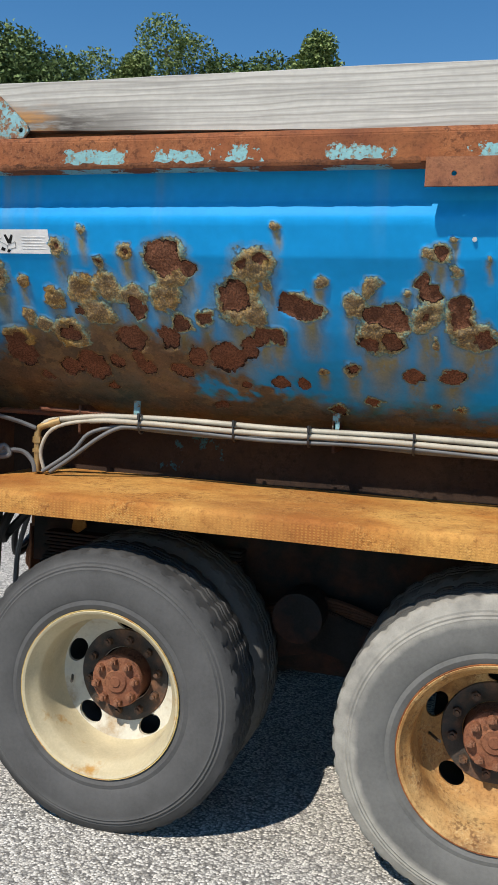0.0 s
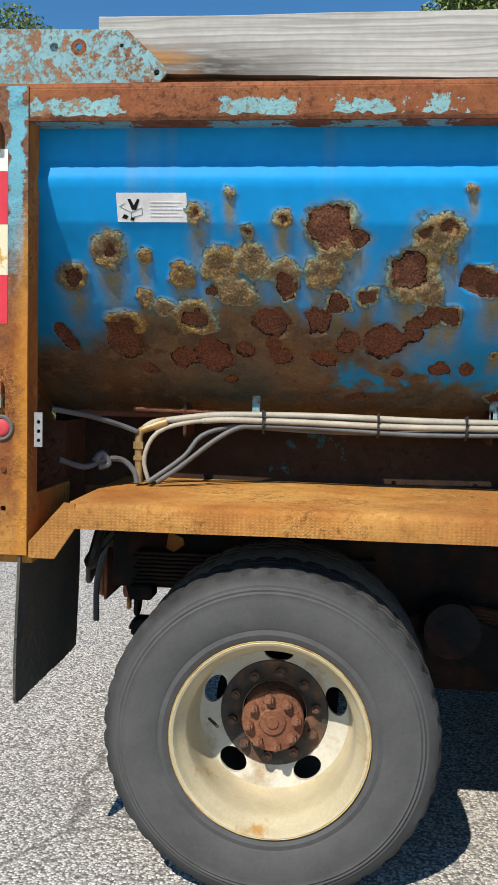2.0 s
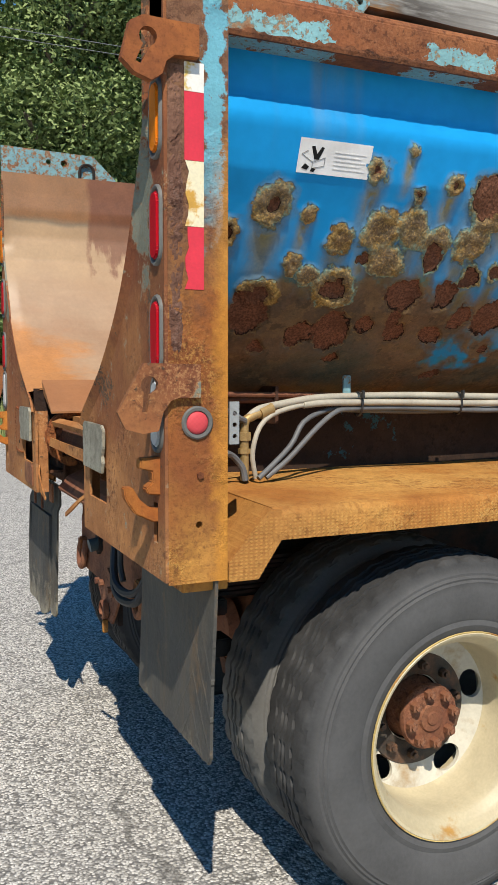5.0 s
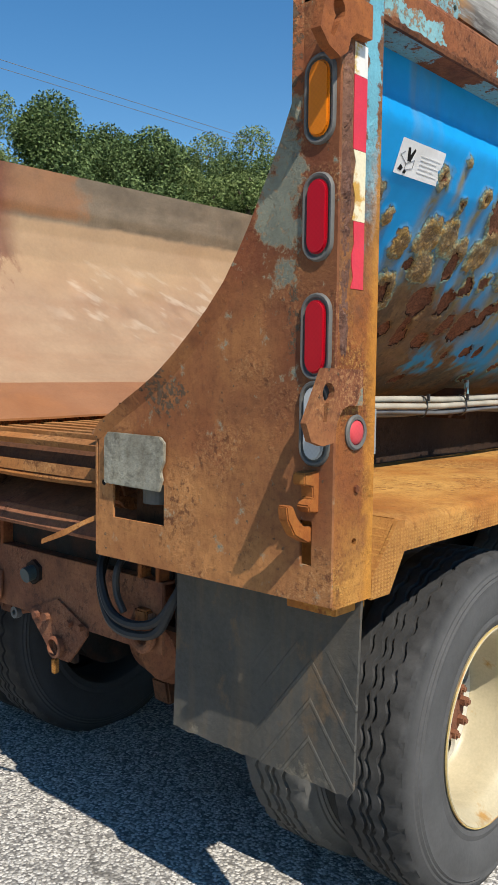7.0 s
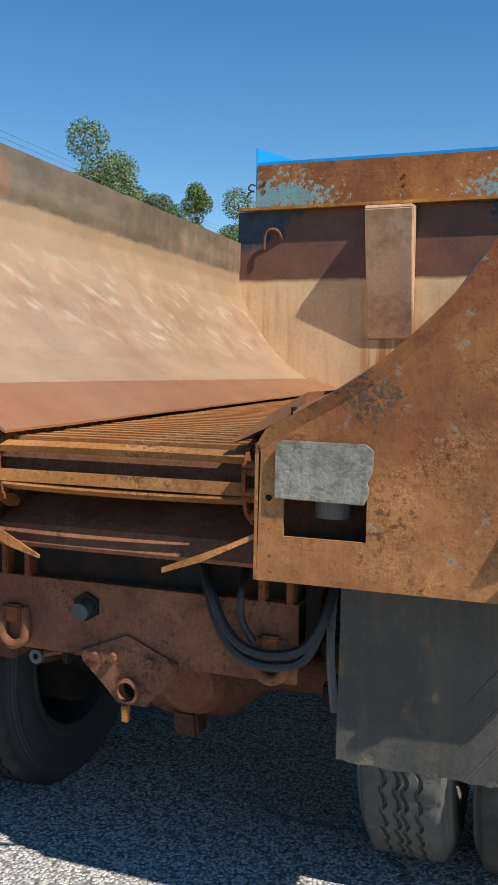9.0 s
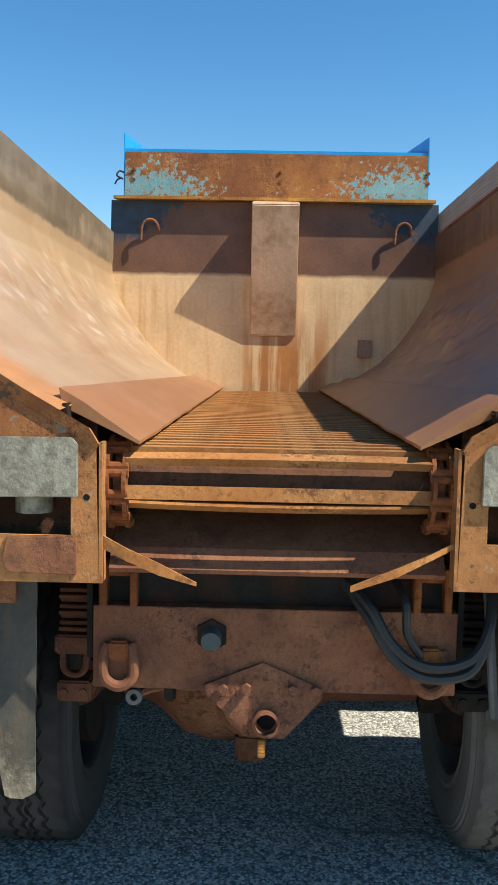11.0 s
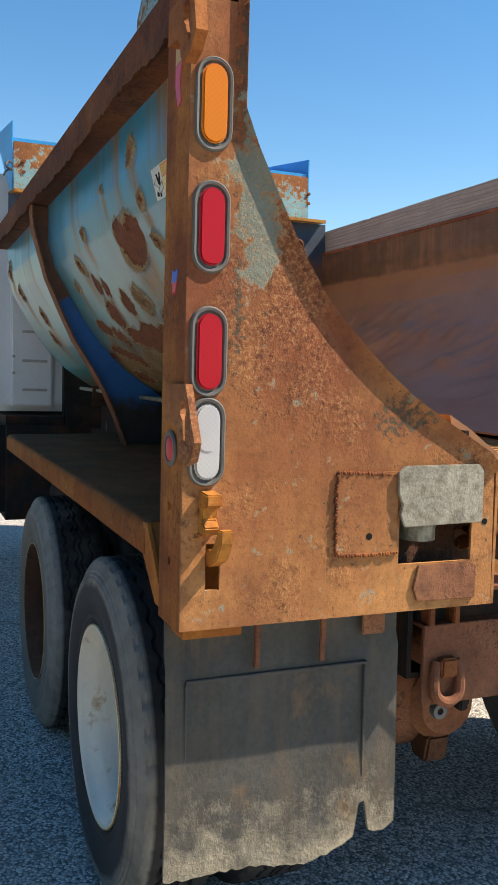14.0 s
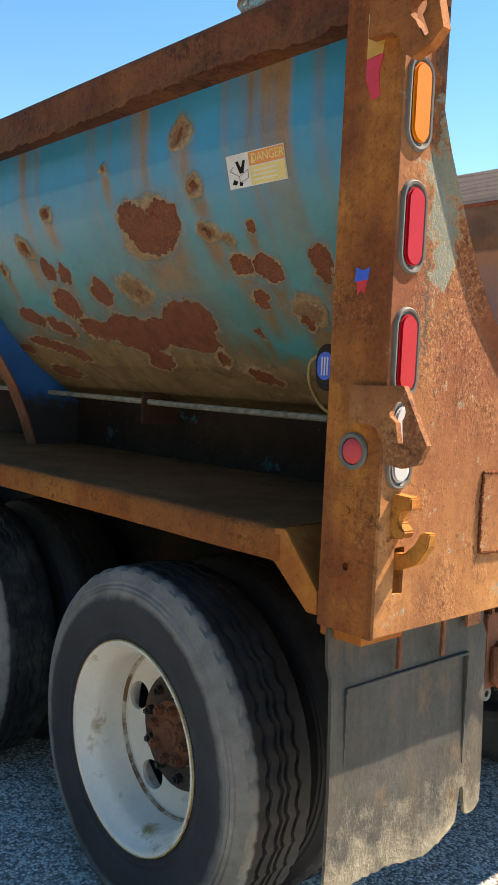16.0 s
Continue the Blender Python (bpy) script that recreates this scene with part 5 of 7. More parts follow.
        part("rust_crust", bm, rust_crust, post, "thick brown crust of layered rust")
    bm = bmesh.new()
    cyl(bm, (0.088, s * 1.22, 1.32), (0.088, s * 1.228, 1.32), 0.009, 6)
    part("bolt", bm, rust, post)
    bm = bmesh.new()
    box(bm, 0.05, 0.17, min(s * 1.06, s * 1.2), max(s * 1.06, s * 1.2), 1.03, 1.055, 0.002)
    part("flap_bracket", bm, rust_post, post)
    # round marker lamp on the side
    lamp = new("marker_lamp")
    lamp.parent = truck
    bm = bmesh.new()
    lathe(bm, [(0.028, 0.0), (0.039, 0.0), (0.040, 0.004), (0.036, 0.008), (0.029, 0.007)], 28)
    g = part("grommet", bm, grommet_rubber, lamp, smooth=40)
    g.matrix_basis = Matrix.Translation((0.08, s * 1.222, 1.447)) @ Matrix.Scale(s, 4, (0, 1, 0))
    bm = bmesh.new()
    lathe(bm, [(0.0005, 0.010), (0.015, 0.009), (0.026, 0.006), (0.029, 0.0), (0.0005, 0.0)], 28)
    g = part("lens", bm, round_lens, lamp, "red lens", smooth=50)
    g.matrix_basis = Matrix.Translation((0.08, s * 1.222, 1.447)) @ Matrix.Scale(s, 4, (0, 1, 0))
    # cover plate over the slot
    bm = bmesh.new()
    o = [(0.470, 1.272), (0.470, 1.395), (0.485, 1.412), (0.690, 1.410), (0.708, 1.395), (0.706, 1.345), (0.694, 1.32), (0.700, 1.30), (0.688, 1.268)]
    prism(bm, mirrored(o, s), "x", -0.016, -0.006, 0.002)
    box(bm, -0.006, 0.0, min(s * 0.5, s * 0.68), max(s * 0.5, s * 0.68), 1.33, 1.38)
    part("cover_plate", bm, plate_grey, truck, "grey galvanised plate over a slot")
    bm = bmesh.new()
    cyl(bm, (0.075, s * 0.595, 1.222), (0.075, s * 0.595, 1.30), 0.045, 24)
    part("work_lamp", bm, plate_grey if s > 0 else grommet_rubber, truck, "grey lamp body inside the slot")
    bm = bmesh.new()
    box(bm, 0.12, 0.13, min(s * 0.45, s * 0.75), max(s * 0.45, s * 0.75), 1.10, 1.45)
    part("slot_back", bm, rust_dark, truck)
    # floor and side of the slot, added to keep leaking sun off the flap
    bm = bmesh.new()
    box(bm, 0.0085, 0.119, min(s * 0.45, s * 0.75), max(s * 0.45, s * 0.75), 1.14, 1.15)
    part("slot_floor_blocker", bm, rust_dark, truck)
    bm = bmesh.new()
    box(bm, 0.0085, 0.13, min(s * 0.751, s * 0.757), max(s * 0.751, s * 0.757), 1.10, 1.45)
    part("slot_side_blocker", bm, rust_dark, truck)
    for y in (0.452,):
        bm = bmesh.new()
        cyl(bm, (-0.0008, s * y, 1.27), (0.001, s * y, 1.27), 0.008, 12)
        part("bolt_hole", bm, ink, plate)
    # welded patch beside the slot
    if s > 0:
        bm = bmesh.new()
        prism(bm, mirrored(rect2(0.70, 0.858, 1.208, 1.397), s), "x", -0.005, 0.0, 0.001)
        p = part("weld_patch", bm, rust_plate, plate)
        bm = bmesh.new()
        pts = [(0.70, 1.208), (0.78, 1.206), (0.859, 1.21), (0.861, 1.30), (0.858, 1.397), (0.78, 1.394), (0.70, 1.388)]
        rng = random.Random(4)
        for (y0, z0), (y1, z1) in zip(pts, pts[1:]):
            m = int(math.hypot(y1 - y0, z1 - z0) / 0.007)
            for k in range(m):
                q = (y0 + (y1 - y0) * k / m, z0 + (z1 - z0) * k / m)
                bmesh.ops.create_icosphere(bm, subdivisions=1, radius=rng.uniform(0.004, 0.007), matrix=Matrix.Translation((-0.003, s * (q[0] + rng.uniform(-0.002, 0.002)), q[1])))
        part("weld_bead", bm, rust, p)
        bm = bmesh.new()
        cyl(bm, (-0.0058, s * 0.775, 1.249), (-0.004, s * 0.775, 1.249), 0.008, 12)
        part("bolt_hole", bm, ink, p)
        bm = bmesh.new()
        o = [(0.475, 1.085), (0.475, 1.165), (0.50, 1.176), (0.64, 1.174), (0.652, 1.12), (0.64, 1.088)]
        prism(bm, mirrored(o, s), "x", -0.007, 0.0, 0.002)
        part("rust_scale", bm, rust_frame, plate)
    # lamps
    for z, lens, what in ((2.155, amber_lens, "amber"), (1.91, red_lens, "red"), (1.655, red_lens, "red"), (1.467, clear_lens, "clear")):
        light = new("tail_light")
        light.parent = truck
        bm = bmesh.new()
        rims = [(0.083, 0.19, 0.0), (0.081, 0.188, -0.005), (0.075, 0.182, -0.008), (0.066, 0.172, -0.007), (0.060, 0.165, -0.001)]
        loops = [[bm.verts.new((x, s * 1.172 + a, z + h)) for a, h in stadium(w, l)] for w, l, x in rims]
        for a, b in zip(loops, loops[1:]):
            for k in range(len(a)):
                bm.faces.new((a[k], a[(k + 1) % len(a)], b[(k + 1) % len(a)], b[k]))
        bm.faces.new(loops[-1])
        part("grommet", bm, grommet_rubber, light, "grey rubber grommet", smooth=40)
        bm = bmesh.new()
        prism(bm, [(s * 1.172 + a, z + h) for a, h in stadium(0.056, 0.160)], "x", -0.011, -0.0005, 0.005)
        part("lens", bm, lens, light, what + " plastic lens")
        if lens is clear_lens:
            bm = bmesh.new()
            cyl(bm, (-0.0125, s * 1.172, z), (-0.0105, s * 1.172, z), 0.019, 24, 0.016)
            part("bulb_eye", bm, lens, light, "round moulded eye", smooth=30)
    # hinge plates that once held a tailgate
    up = [(0.078, 2.35), (-0.055, 2.352), (-0.085, 2.335), (-0.105, 2.255), (-0.075, 2.228), (-0.035, 2.215), (-0.01, 2.232), (0.0, 2.262), (0.02, 2.277), (0.078, 2.28)]
    eye = [p for p in ring2(-0.043, 2.308, 0.021, 12) if p[1] > 2.293] + [(-0.055, 2.29), (-0.072, 2.252), (-0.060, 2.247), (-0.038, 2.286)]
    eye.sort(key=lambda p: math.atan2(p[1] - 2.287, p[0] + 0.052))
    bm = plate_with_holes(up, [eye], "y", s * 1.223, s * 1.247)
    part("upper_hinge_plate", bm, rust, truck, "thick rusted hinge plate with a keyhole")
    lowp = [(0.085, 1.585), (-0.055, 1.588), (-0.118, 1.475), (-0.10, 1.437), (-0.06, 1.425), (-0.02, 1.43), (-0.008, 1.475), (0.01, 1.50), (0.03, 1.507), (0.085, 1.507)]
    key = ring2(-0.042, 1.537, 0.021, 12)
    key = [p for p in key if p[1] > 1.522] + [(-0.056, 1.52), (-0.060, 1.475), (-0.048, 1.475), (-0.040, 1.515)]
    c = (-0.046, 1.52)
    key.sort(key=lambda p: math.atan2(p[1] - c[1], p[0] - c[0]))
    bm = plate_with_holes(lowp, [key], "y", s * 1.223, s * 1.238)
    part("lower_hinge_plate", bm, rust_plate, truck, "rusted hinge plate with a keyhole slot")
    # latch claws
    bm = bmesh.new()
    prism(bm, [(0.01, 1.365), (-0.048, 1.362), (-0.05, 1.337), (-0.02, 1.33), (-0.018, 1.305), (-0.036, 1.29), (-0.03, 1.275), (0.01, 1.27)], "y", s * 1.15, s * 1.185, 0.003)
    claw = part("latch_claw", bm, rust_post, truck, "orange rusted latch claw")
    bm = bmesh.new()
    prism(bm, [(0.03, 1.235), (-0.02, 1.24), (-0.045, 1.262), (-0.062, 1.292), (-0.085, 1.292), (-0.08, 1.262), (-0.055, 1.225), (-0.01, 1.203), (0.03, 1.203)], "y", s * 1.137, s * 1.165, 0.003)
    part("lower_claw", bm, rust_post, claw)
    # gusset on top of the rail
    g = [(0.0, 2.465), (0.545, 2.475), (0.565, 2.50), (0.558, 2.52), (0.445, 2.625), (0.0, 2.635)]
    bm = plate_with_holes(g, [ring2(0.535, 2.502, 0.009, 10), ring2(0.30, 2.577, 0.016, 12), ring2(0.225, 2.579, 0.013, 12), ring2(0.43, 2.58, 0.006, 8)], "y", s * 1.178, s * 1.19)
    gus = part("gusset", bm, rust_gusset, truck, "gusset plate with flaking turquoise paint")
    bm = bmesh.new()
    lathe(bm, [(0.011, 0.0), (0.024, 0.0), (0.022, 0.008), (0.013, 0.010)], 16)
    w = part("washer", bm, rust, gus)
    w.location = (0.30, s * 1.19 if s < 0 else s * 1.19, 2.577)
    if s > 0:
        bm = bmesh.new()
        tube(bm, [(0.375, 1.17, 2.44), (0.375, 1.165, 2.54), (0.385, 1.165, 2.568), (0.41, 1.165, 2.578), (0.435, 1.165, 2.568), (0.445, 1.165, 2.54), (0.445, 1.17, 2.44)], 0.007, 8)
        part("tie_loop", bm, black_metal, truck, "black steel tie-down loop")


corner(-1), corner(1)


def strips():
    """Reflective tape on the posts."""
    t = new("reflective_tape")
    t.parent = truck
    for z0, z1, mat in ((2.21, 2.275, tape_white), (2.055, 2.209, tape_red), (1.905, 2.054, tape_yellow), (1.76, 1.904, tape_red)):
        bm = bmesh.new()
        rng = random.Random(int(z0 * 100))
        left = [(0.050 + (rng.uniform(0, 0.012) if z1 < 2.1 else 0.0), z0 + (z1 - z0) * k / 6) for k in range(7)]
        prism(bm, left + [(0.098, z1), (0.098, z0)], "y", -1.2235, -1.222)
        part("tape_band", bm, mat, t)
    t = new("torn_tape")
    t.parent = truck
    for o, mat in (([(0.058, 2.255), (0.10, 2.25), (0.10, 2.34), (0.06, 2.335), (0.052, 2.30)], tape_yellow), ([(0.060, 2.17), (0.082, 2.165), (0.10, 2.21), (0.10, 2.249), (0.056, 2.253), (0.066, 2.22)], tape_red)):
        bm = bmesh.new()
        prism(bm, o, "y", 1.222, 1.2235)
        part("tape_band", bm, mat, t)

    t = new("small_sticker")
    t.parent = truck
    for o, mat in (([(0.102, 1.80), (0.098, 1.83), (0.080, 1.822), (0.062, 1.828), (0.066, 1.803)], blue_label), ([(0.096, 1.80), (0.066, 1.803), (0.074, 1.775), (0.084, 1.782), (0.092, 1.772)], tape_red)):
        bm = bmesh.new()
        prism(bm, o, "y", 1.222, 1.2235)
        part("sticker_scrap", bm, mat, t)


strips()


def sticker(s):
    """A warning label on the side, with its picture and bars of print."""
    t = new("warning_label")
    t.parent = truck
    def at(x, v, lift):
        top, low = (1.127, 1.097) if s < 0 else (1.112, 1.090)
        a, b = Vector((0, s * top, 2.169)), Vector((0, s * low, 2.087))
        n = Vector((0, s * (2.169 - 2.087), -(top - low))).normalized()
        return Vector((x, 0, 0)) + a.lerp(b, v) + n * (0.004 + lift)
    def sheet(name, quad, lift, mat, label=""):
        bm = bmesh.new()
        lo, hi = [bm.verts.new(at(x, v, lift)) for x, v in quad], [bm.verts.new(at(x, v, lift + 0.0012)) for x, v in quad]
        bm.faces.new(lo[::-1]), bm.faces.new(hi)
        for k in range(len(quad)):
            j = (k + 1) % len(quad)
            bm.faces.new((lo[k], lo[j], hi[j], hi[k]))
        part(name, bm, mat, t, label)
    if s < 0:
        x0, x1 = 0.402, 0.619
        f = lambda u: x0 + (x1 - x0) * u
    else:
        x0, x1 = 0.672, 0.453
        f = lambda u: x0 + (x1 - x0) * u
    def rect(u0, u1, v0, v1):
        return [(f(u0), v0), (f(u1), v0), (f(u1), v1), (f(u0), v1)]
    sheet("backing", rect(0, 1, 0, 1), 0, sticker_white, "white label sheet")
    if s > 0:
        sheet("orange_band", rect(0.40, 0.99, 0.03, 0.42), 0.0013, sticker_orange)
        sheet("yellow_field", rect(0.40, 0.99, 0.46, 0.97), 0.0013, sticker_yellow)
        for k in range(3):
            sheet("print_bar", rect(0.46, 0.86, 0.56 + 0.13 * k, 0.60 + 0.13 * k), 0.0026, sticker_white)
        font = bpy.data.curves.new("print", "FONT")
        font.body, font.size, font.extrude, font.align_x, font.align_y = "DANGER", 0.030, 0.0004, "CENTER", "CENTER"
        word = new("danger_print", font)
        word.parent = t
        word.data.materials.append(sticker_yellow)
        down = (at(0.5, 1, 0) - at(0.5, 0, 0)).normalized()
        right = Vector((-1, 0, 0))
        out = right.cross(-down)
        word.matrix_basis = Matrix.Translation(at(f(0.72), 0.225, 0.003)) @ Matrix((right, -down, out)).transposed().to_4x4()
        tri = [(f(0.44), 0.36), (f(0.50), 0.36), (f(0.47), 0.1)]
        sheet("alert_triangle", tri, 0.0026, sticker_yellow)
    else:
        for k in range(5):
            sheet("print_bar", rect(0.48, 0.93 - 0.07 * (k % 2), 0.30 + 0.12 * k, 0.325 + 0.12 * k), 0.0013, faded_print)
    # pictogram: a tipping bed and a mark with raised strokes
    for o in ([(0.16, 0.22), (0.20, 0.20), (0.245, 0.42), (0.30, 0.20), (0.33, 0.23), (0.275, 0.58), (0.215, 0.58)], [(0.06, 0.86), (0.10, 0.72), (0.16, 0.80), (0.13, 0.90)], [(0.18, 0.93), (0.20, 0.82), (0.25, 0.86), (0.23, 0.95)]):
        sheet("pictogram", [(f(u), v) for u, v in o], 0.0013, ink)
    for (u0, v0), (u1, v1) in (((0.04, 0.46), (0.20, 0.66)), ((0.20, 0.66), (0.36, 0.50)), ((0.36, 0.50), (0.36, 0.74)), ((0.20, 0.66), (0.20, 0.84)), ((0.20, 0.84), (0.36, 0.74)), ((0.04, 0.46), (0.12, 0.34))):
        du, dv = u1 - u0, v1 - v0
        l = math.hypot(du, dv)
        a, b = -dv / l * 0.0032, du / l * 0.008
        sheet("outline_stroke", [(f(u0 - a), v0 - b), (f(u1 - a), v1 - b), (f(u1 + a), v1 + b), (f(u0 + a), v0 + b)], 0.0013, grey_ink)


sticker(-1), sticker(1)

# sideboard of timber on the near rail
def sideboard():
    bm = bmesh.new()
    n = 90
    rows = []
    for i in range(n + 1):
        x = 0.355 + (4.12 - 0.355) * i / n
        top = 2.672 + 0.004 * noise.noise((x * 2, 0, 0)) - (0.010 * max(0, noise.noise((x * 11, 3, 0)) - 0.25))
        low = 2.505 - 0.030 * min(1.0, max(0.0, (x - 0.5) / 1.3)) + 0.0015 * noise.noise((x * 9, 7, 0))
        rows.append([bm.verts.new(p) for p in ((x, -1.172, low), (x, -1.172, top - 0.004), (x, -1.166, top), (x, -1.138, top - 0.001), (x, -1.132, low))])
    for a, b in zip(rows, rows[1:]):
        for k in range(5):
            bm.faces.new((a[k], a[(k + 1) % 5], b[(k + 1) % 5], b[k]))
    bm.faces.new(rows[0]), bm.faces.new(rows[-1][::-1])
    tagged(part("sideboard", bm, wood, truck, "weathered grey timber plank above the rail"))
    bm = bmesh.new()
    box(bm, 0.0, LENGTH, -1.128, -1.10, 2.488, 2.51, 0.002)
    part("board_angle", bm, rust_frame, truck)


sideboard()


# side ribs and the bracket under the near rail
def rib(s):
    out = [(1.205, 2.36), (1.20, 2.26), (1.135, 2.034), (1.073, 1.893), (1.004, 1.747), (0.926, 1.628), (0.857, 1.513), (0.801, 1.391), (0.745, 1.23)]
    ins = [(1.128, 2.36), (1.122, 2.19), (1.092, 2.08), (1.004, 1.93), (0.882, 1.75), (0.757, 1.625), (0.60, 1.515), (0.52, 1.45), (0.52, 1.23)]
    bm = bmesh.new()
    prism(bm, mirrored([(y - 0.009, z) for y, z in out] + ins[::-1], s), "x", 2.40, 2.412)
    part("rib_web", bm, web_paint, truck, "blue painted web of the rib")
    bm = bmesh.new()
    edge = mirrored(out, s)
    wide = [(y - s * 0.008, z) for y, z in edge]
    for (a, b), (c, d) in zip(zip(edge, edge[1:]), zip(wide, wide[1:])):
        v = [bm.verts.new((x, *p)) for x in (2.36, 2.45) for p in (a, b, d, c)]
        for f in ((0, 1, 2, 3), (4, 7, 6, 5), (0, 4, 5, 1), (1, 5, 6, 2), (2, 6, 7, 3), (3, 7, 4, 0)):
            bm.faces.new([v[k] for k in f])
    part("side_rib", bm, rust_frame, truck, "rusted upright rib")


rib(-1), rib(1)
bm = plate_with_holes(rect2(1.954, 2.95, 2.284, 2.372), [ring2(2.04, 2.322, 0.008, 10)], "y", -1.228, -1.219)
part("rail_bracket", bm, rust_frame, truck, "bolted rusted bracket strip under the rail")
bm = bmesh.new()
cyl(bm, (2.11, -1.119, 2.142), (2.11, -1.126, 2.142), 0.008, 8)
part("rivet", bm, steel, truck)


# ---- front wall of the bed ----
def front_wall():
    shape = [(-y, z) for y, z in PROFILE] + [(y, z) for y, z in PROFILE[::-1]] + [(1.12, 2.715), (-1.12, 2.715)]
    shape = shape[:10] + [(-0.36, 1.40), (0.36, 1.40)] + shape[10:]
    bm = bmesh.new()
    prism(bm, shape, "x", LENGTH, LENGTH + 0.012)
    wall = part("front_wall", bm, wall_steel, truck, "tan worn steel front wall of the bed")
    bm = bmesh.new()
    prism(bm, [(LENGTH - 0.07, 2.712), (LENGTH + 0.26, 2.75), (LENGTH + 0.26, 2.772), (LENGTH - 0.07, 2.735)], "y", -1.09, 1.095, 0.003)
    part("ledge", bm, rust_fender, wall)
    bm = bmesh.new()
    prism(bm, [(LENGTH + 0.20, 2.765), (LENGTH + 0.232, 3.098), (LENGTH + 0.242, 3.098), (LENGTH + 0.21, 2.765)], "y", -1.078, 1.066, 0.002)
    part("headboard", bm, headboard_paint, truck, "rusted headboard channel with traces of blue paint")
    for y in (1.0, -0.04, -1.08):
        for z in (2.9, 2.97):
            bm = bmesh.new()
            cyl(bm, (LENGTH + 0.205, y, z), (LENGTH + 0.226, y, z), 0.012, 8)
            part("bolt", bm, rust, wall)
    # cab shield rising forward
    bm = bmesh.new()
    prism(bm, [(LENGTH + 0.245, 3.098), (LENGTH + 1.2, 3.345), (LENGTH + 1.2, 3.36), (LENGTH + 0.245, 3.122)], "y", -1.078, 1.066)
    shield = part("cab_shield", bm, blue_plain, truck, "blue steel cab shield")
    for y in (-1.087, 1.067):
        bm = bmesh.new()
        prism(bm, [(LENGTH + 0.23, 2.74), (LENGTH + 0.26, 2.74), (LENGTH + 1.2, 3.36), (LENGTH + 0.23, 3.225)], "y", y, y + 0.008)
        part("shield_side", bm, blue_plain, shield)
    # upright box column
    bm = bmesh.new()
    prism(bm, [(LENGTH - 0.004, 1.80), (LENGTH - 0.022, 1.81), (LENGTH - 0.216, 2.66), (LENGTH - 0.200, 2.685), (LENGTH - 0.004, 2.705)], "y", -0.165, 0.150, 0.006)
    part("column", bm, column_steel, truck, "upright steel box column")
    for y in (0.85, -0.88):
        bm = bmesh.new()
        tube(bm, [(LENGTH + 0.01, y - 0.06, 2.50), (LENGTH - 0.03, y - 0.045, 2.56), (LENGTH - 0.05, y, 2.58), (LENGTH - 0.05, y + 0.05, 2.54), (LENGTH - 0.045, y + 0.06, 2.44)], 0.010, 8)
        part("tarp_hook", bm, rust_frame, truck, "bent steel hook")
    bm = bmesh.new()
    box(bm, LENGTH - 0.03, LENGTH - 0.001, -0.69, -0.595, 1.67, 1.79, 0.004)
    part("weld_block", bm, tan_worn, truck)
    bm = bmesh.new()
    tube(bm, [(4.2, 1.075, 2.90), (4.18, 1.115, 2.92), (4.2, 1.10, 2.955), (4.2, 1.07, 2.945)], 0.007, 6)
    tube(bm, [(4.2, 1.08, 2.91), (4.19, 1.115, 2.89), (4.19, 1.13, 2.86)], 0.006, 6)
    part("tarp_strap", bm, black_rubber, truck, "black rubber strap knotted at the headboard")


front_wall()


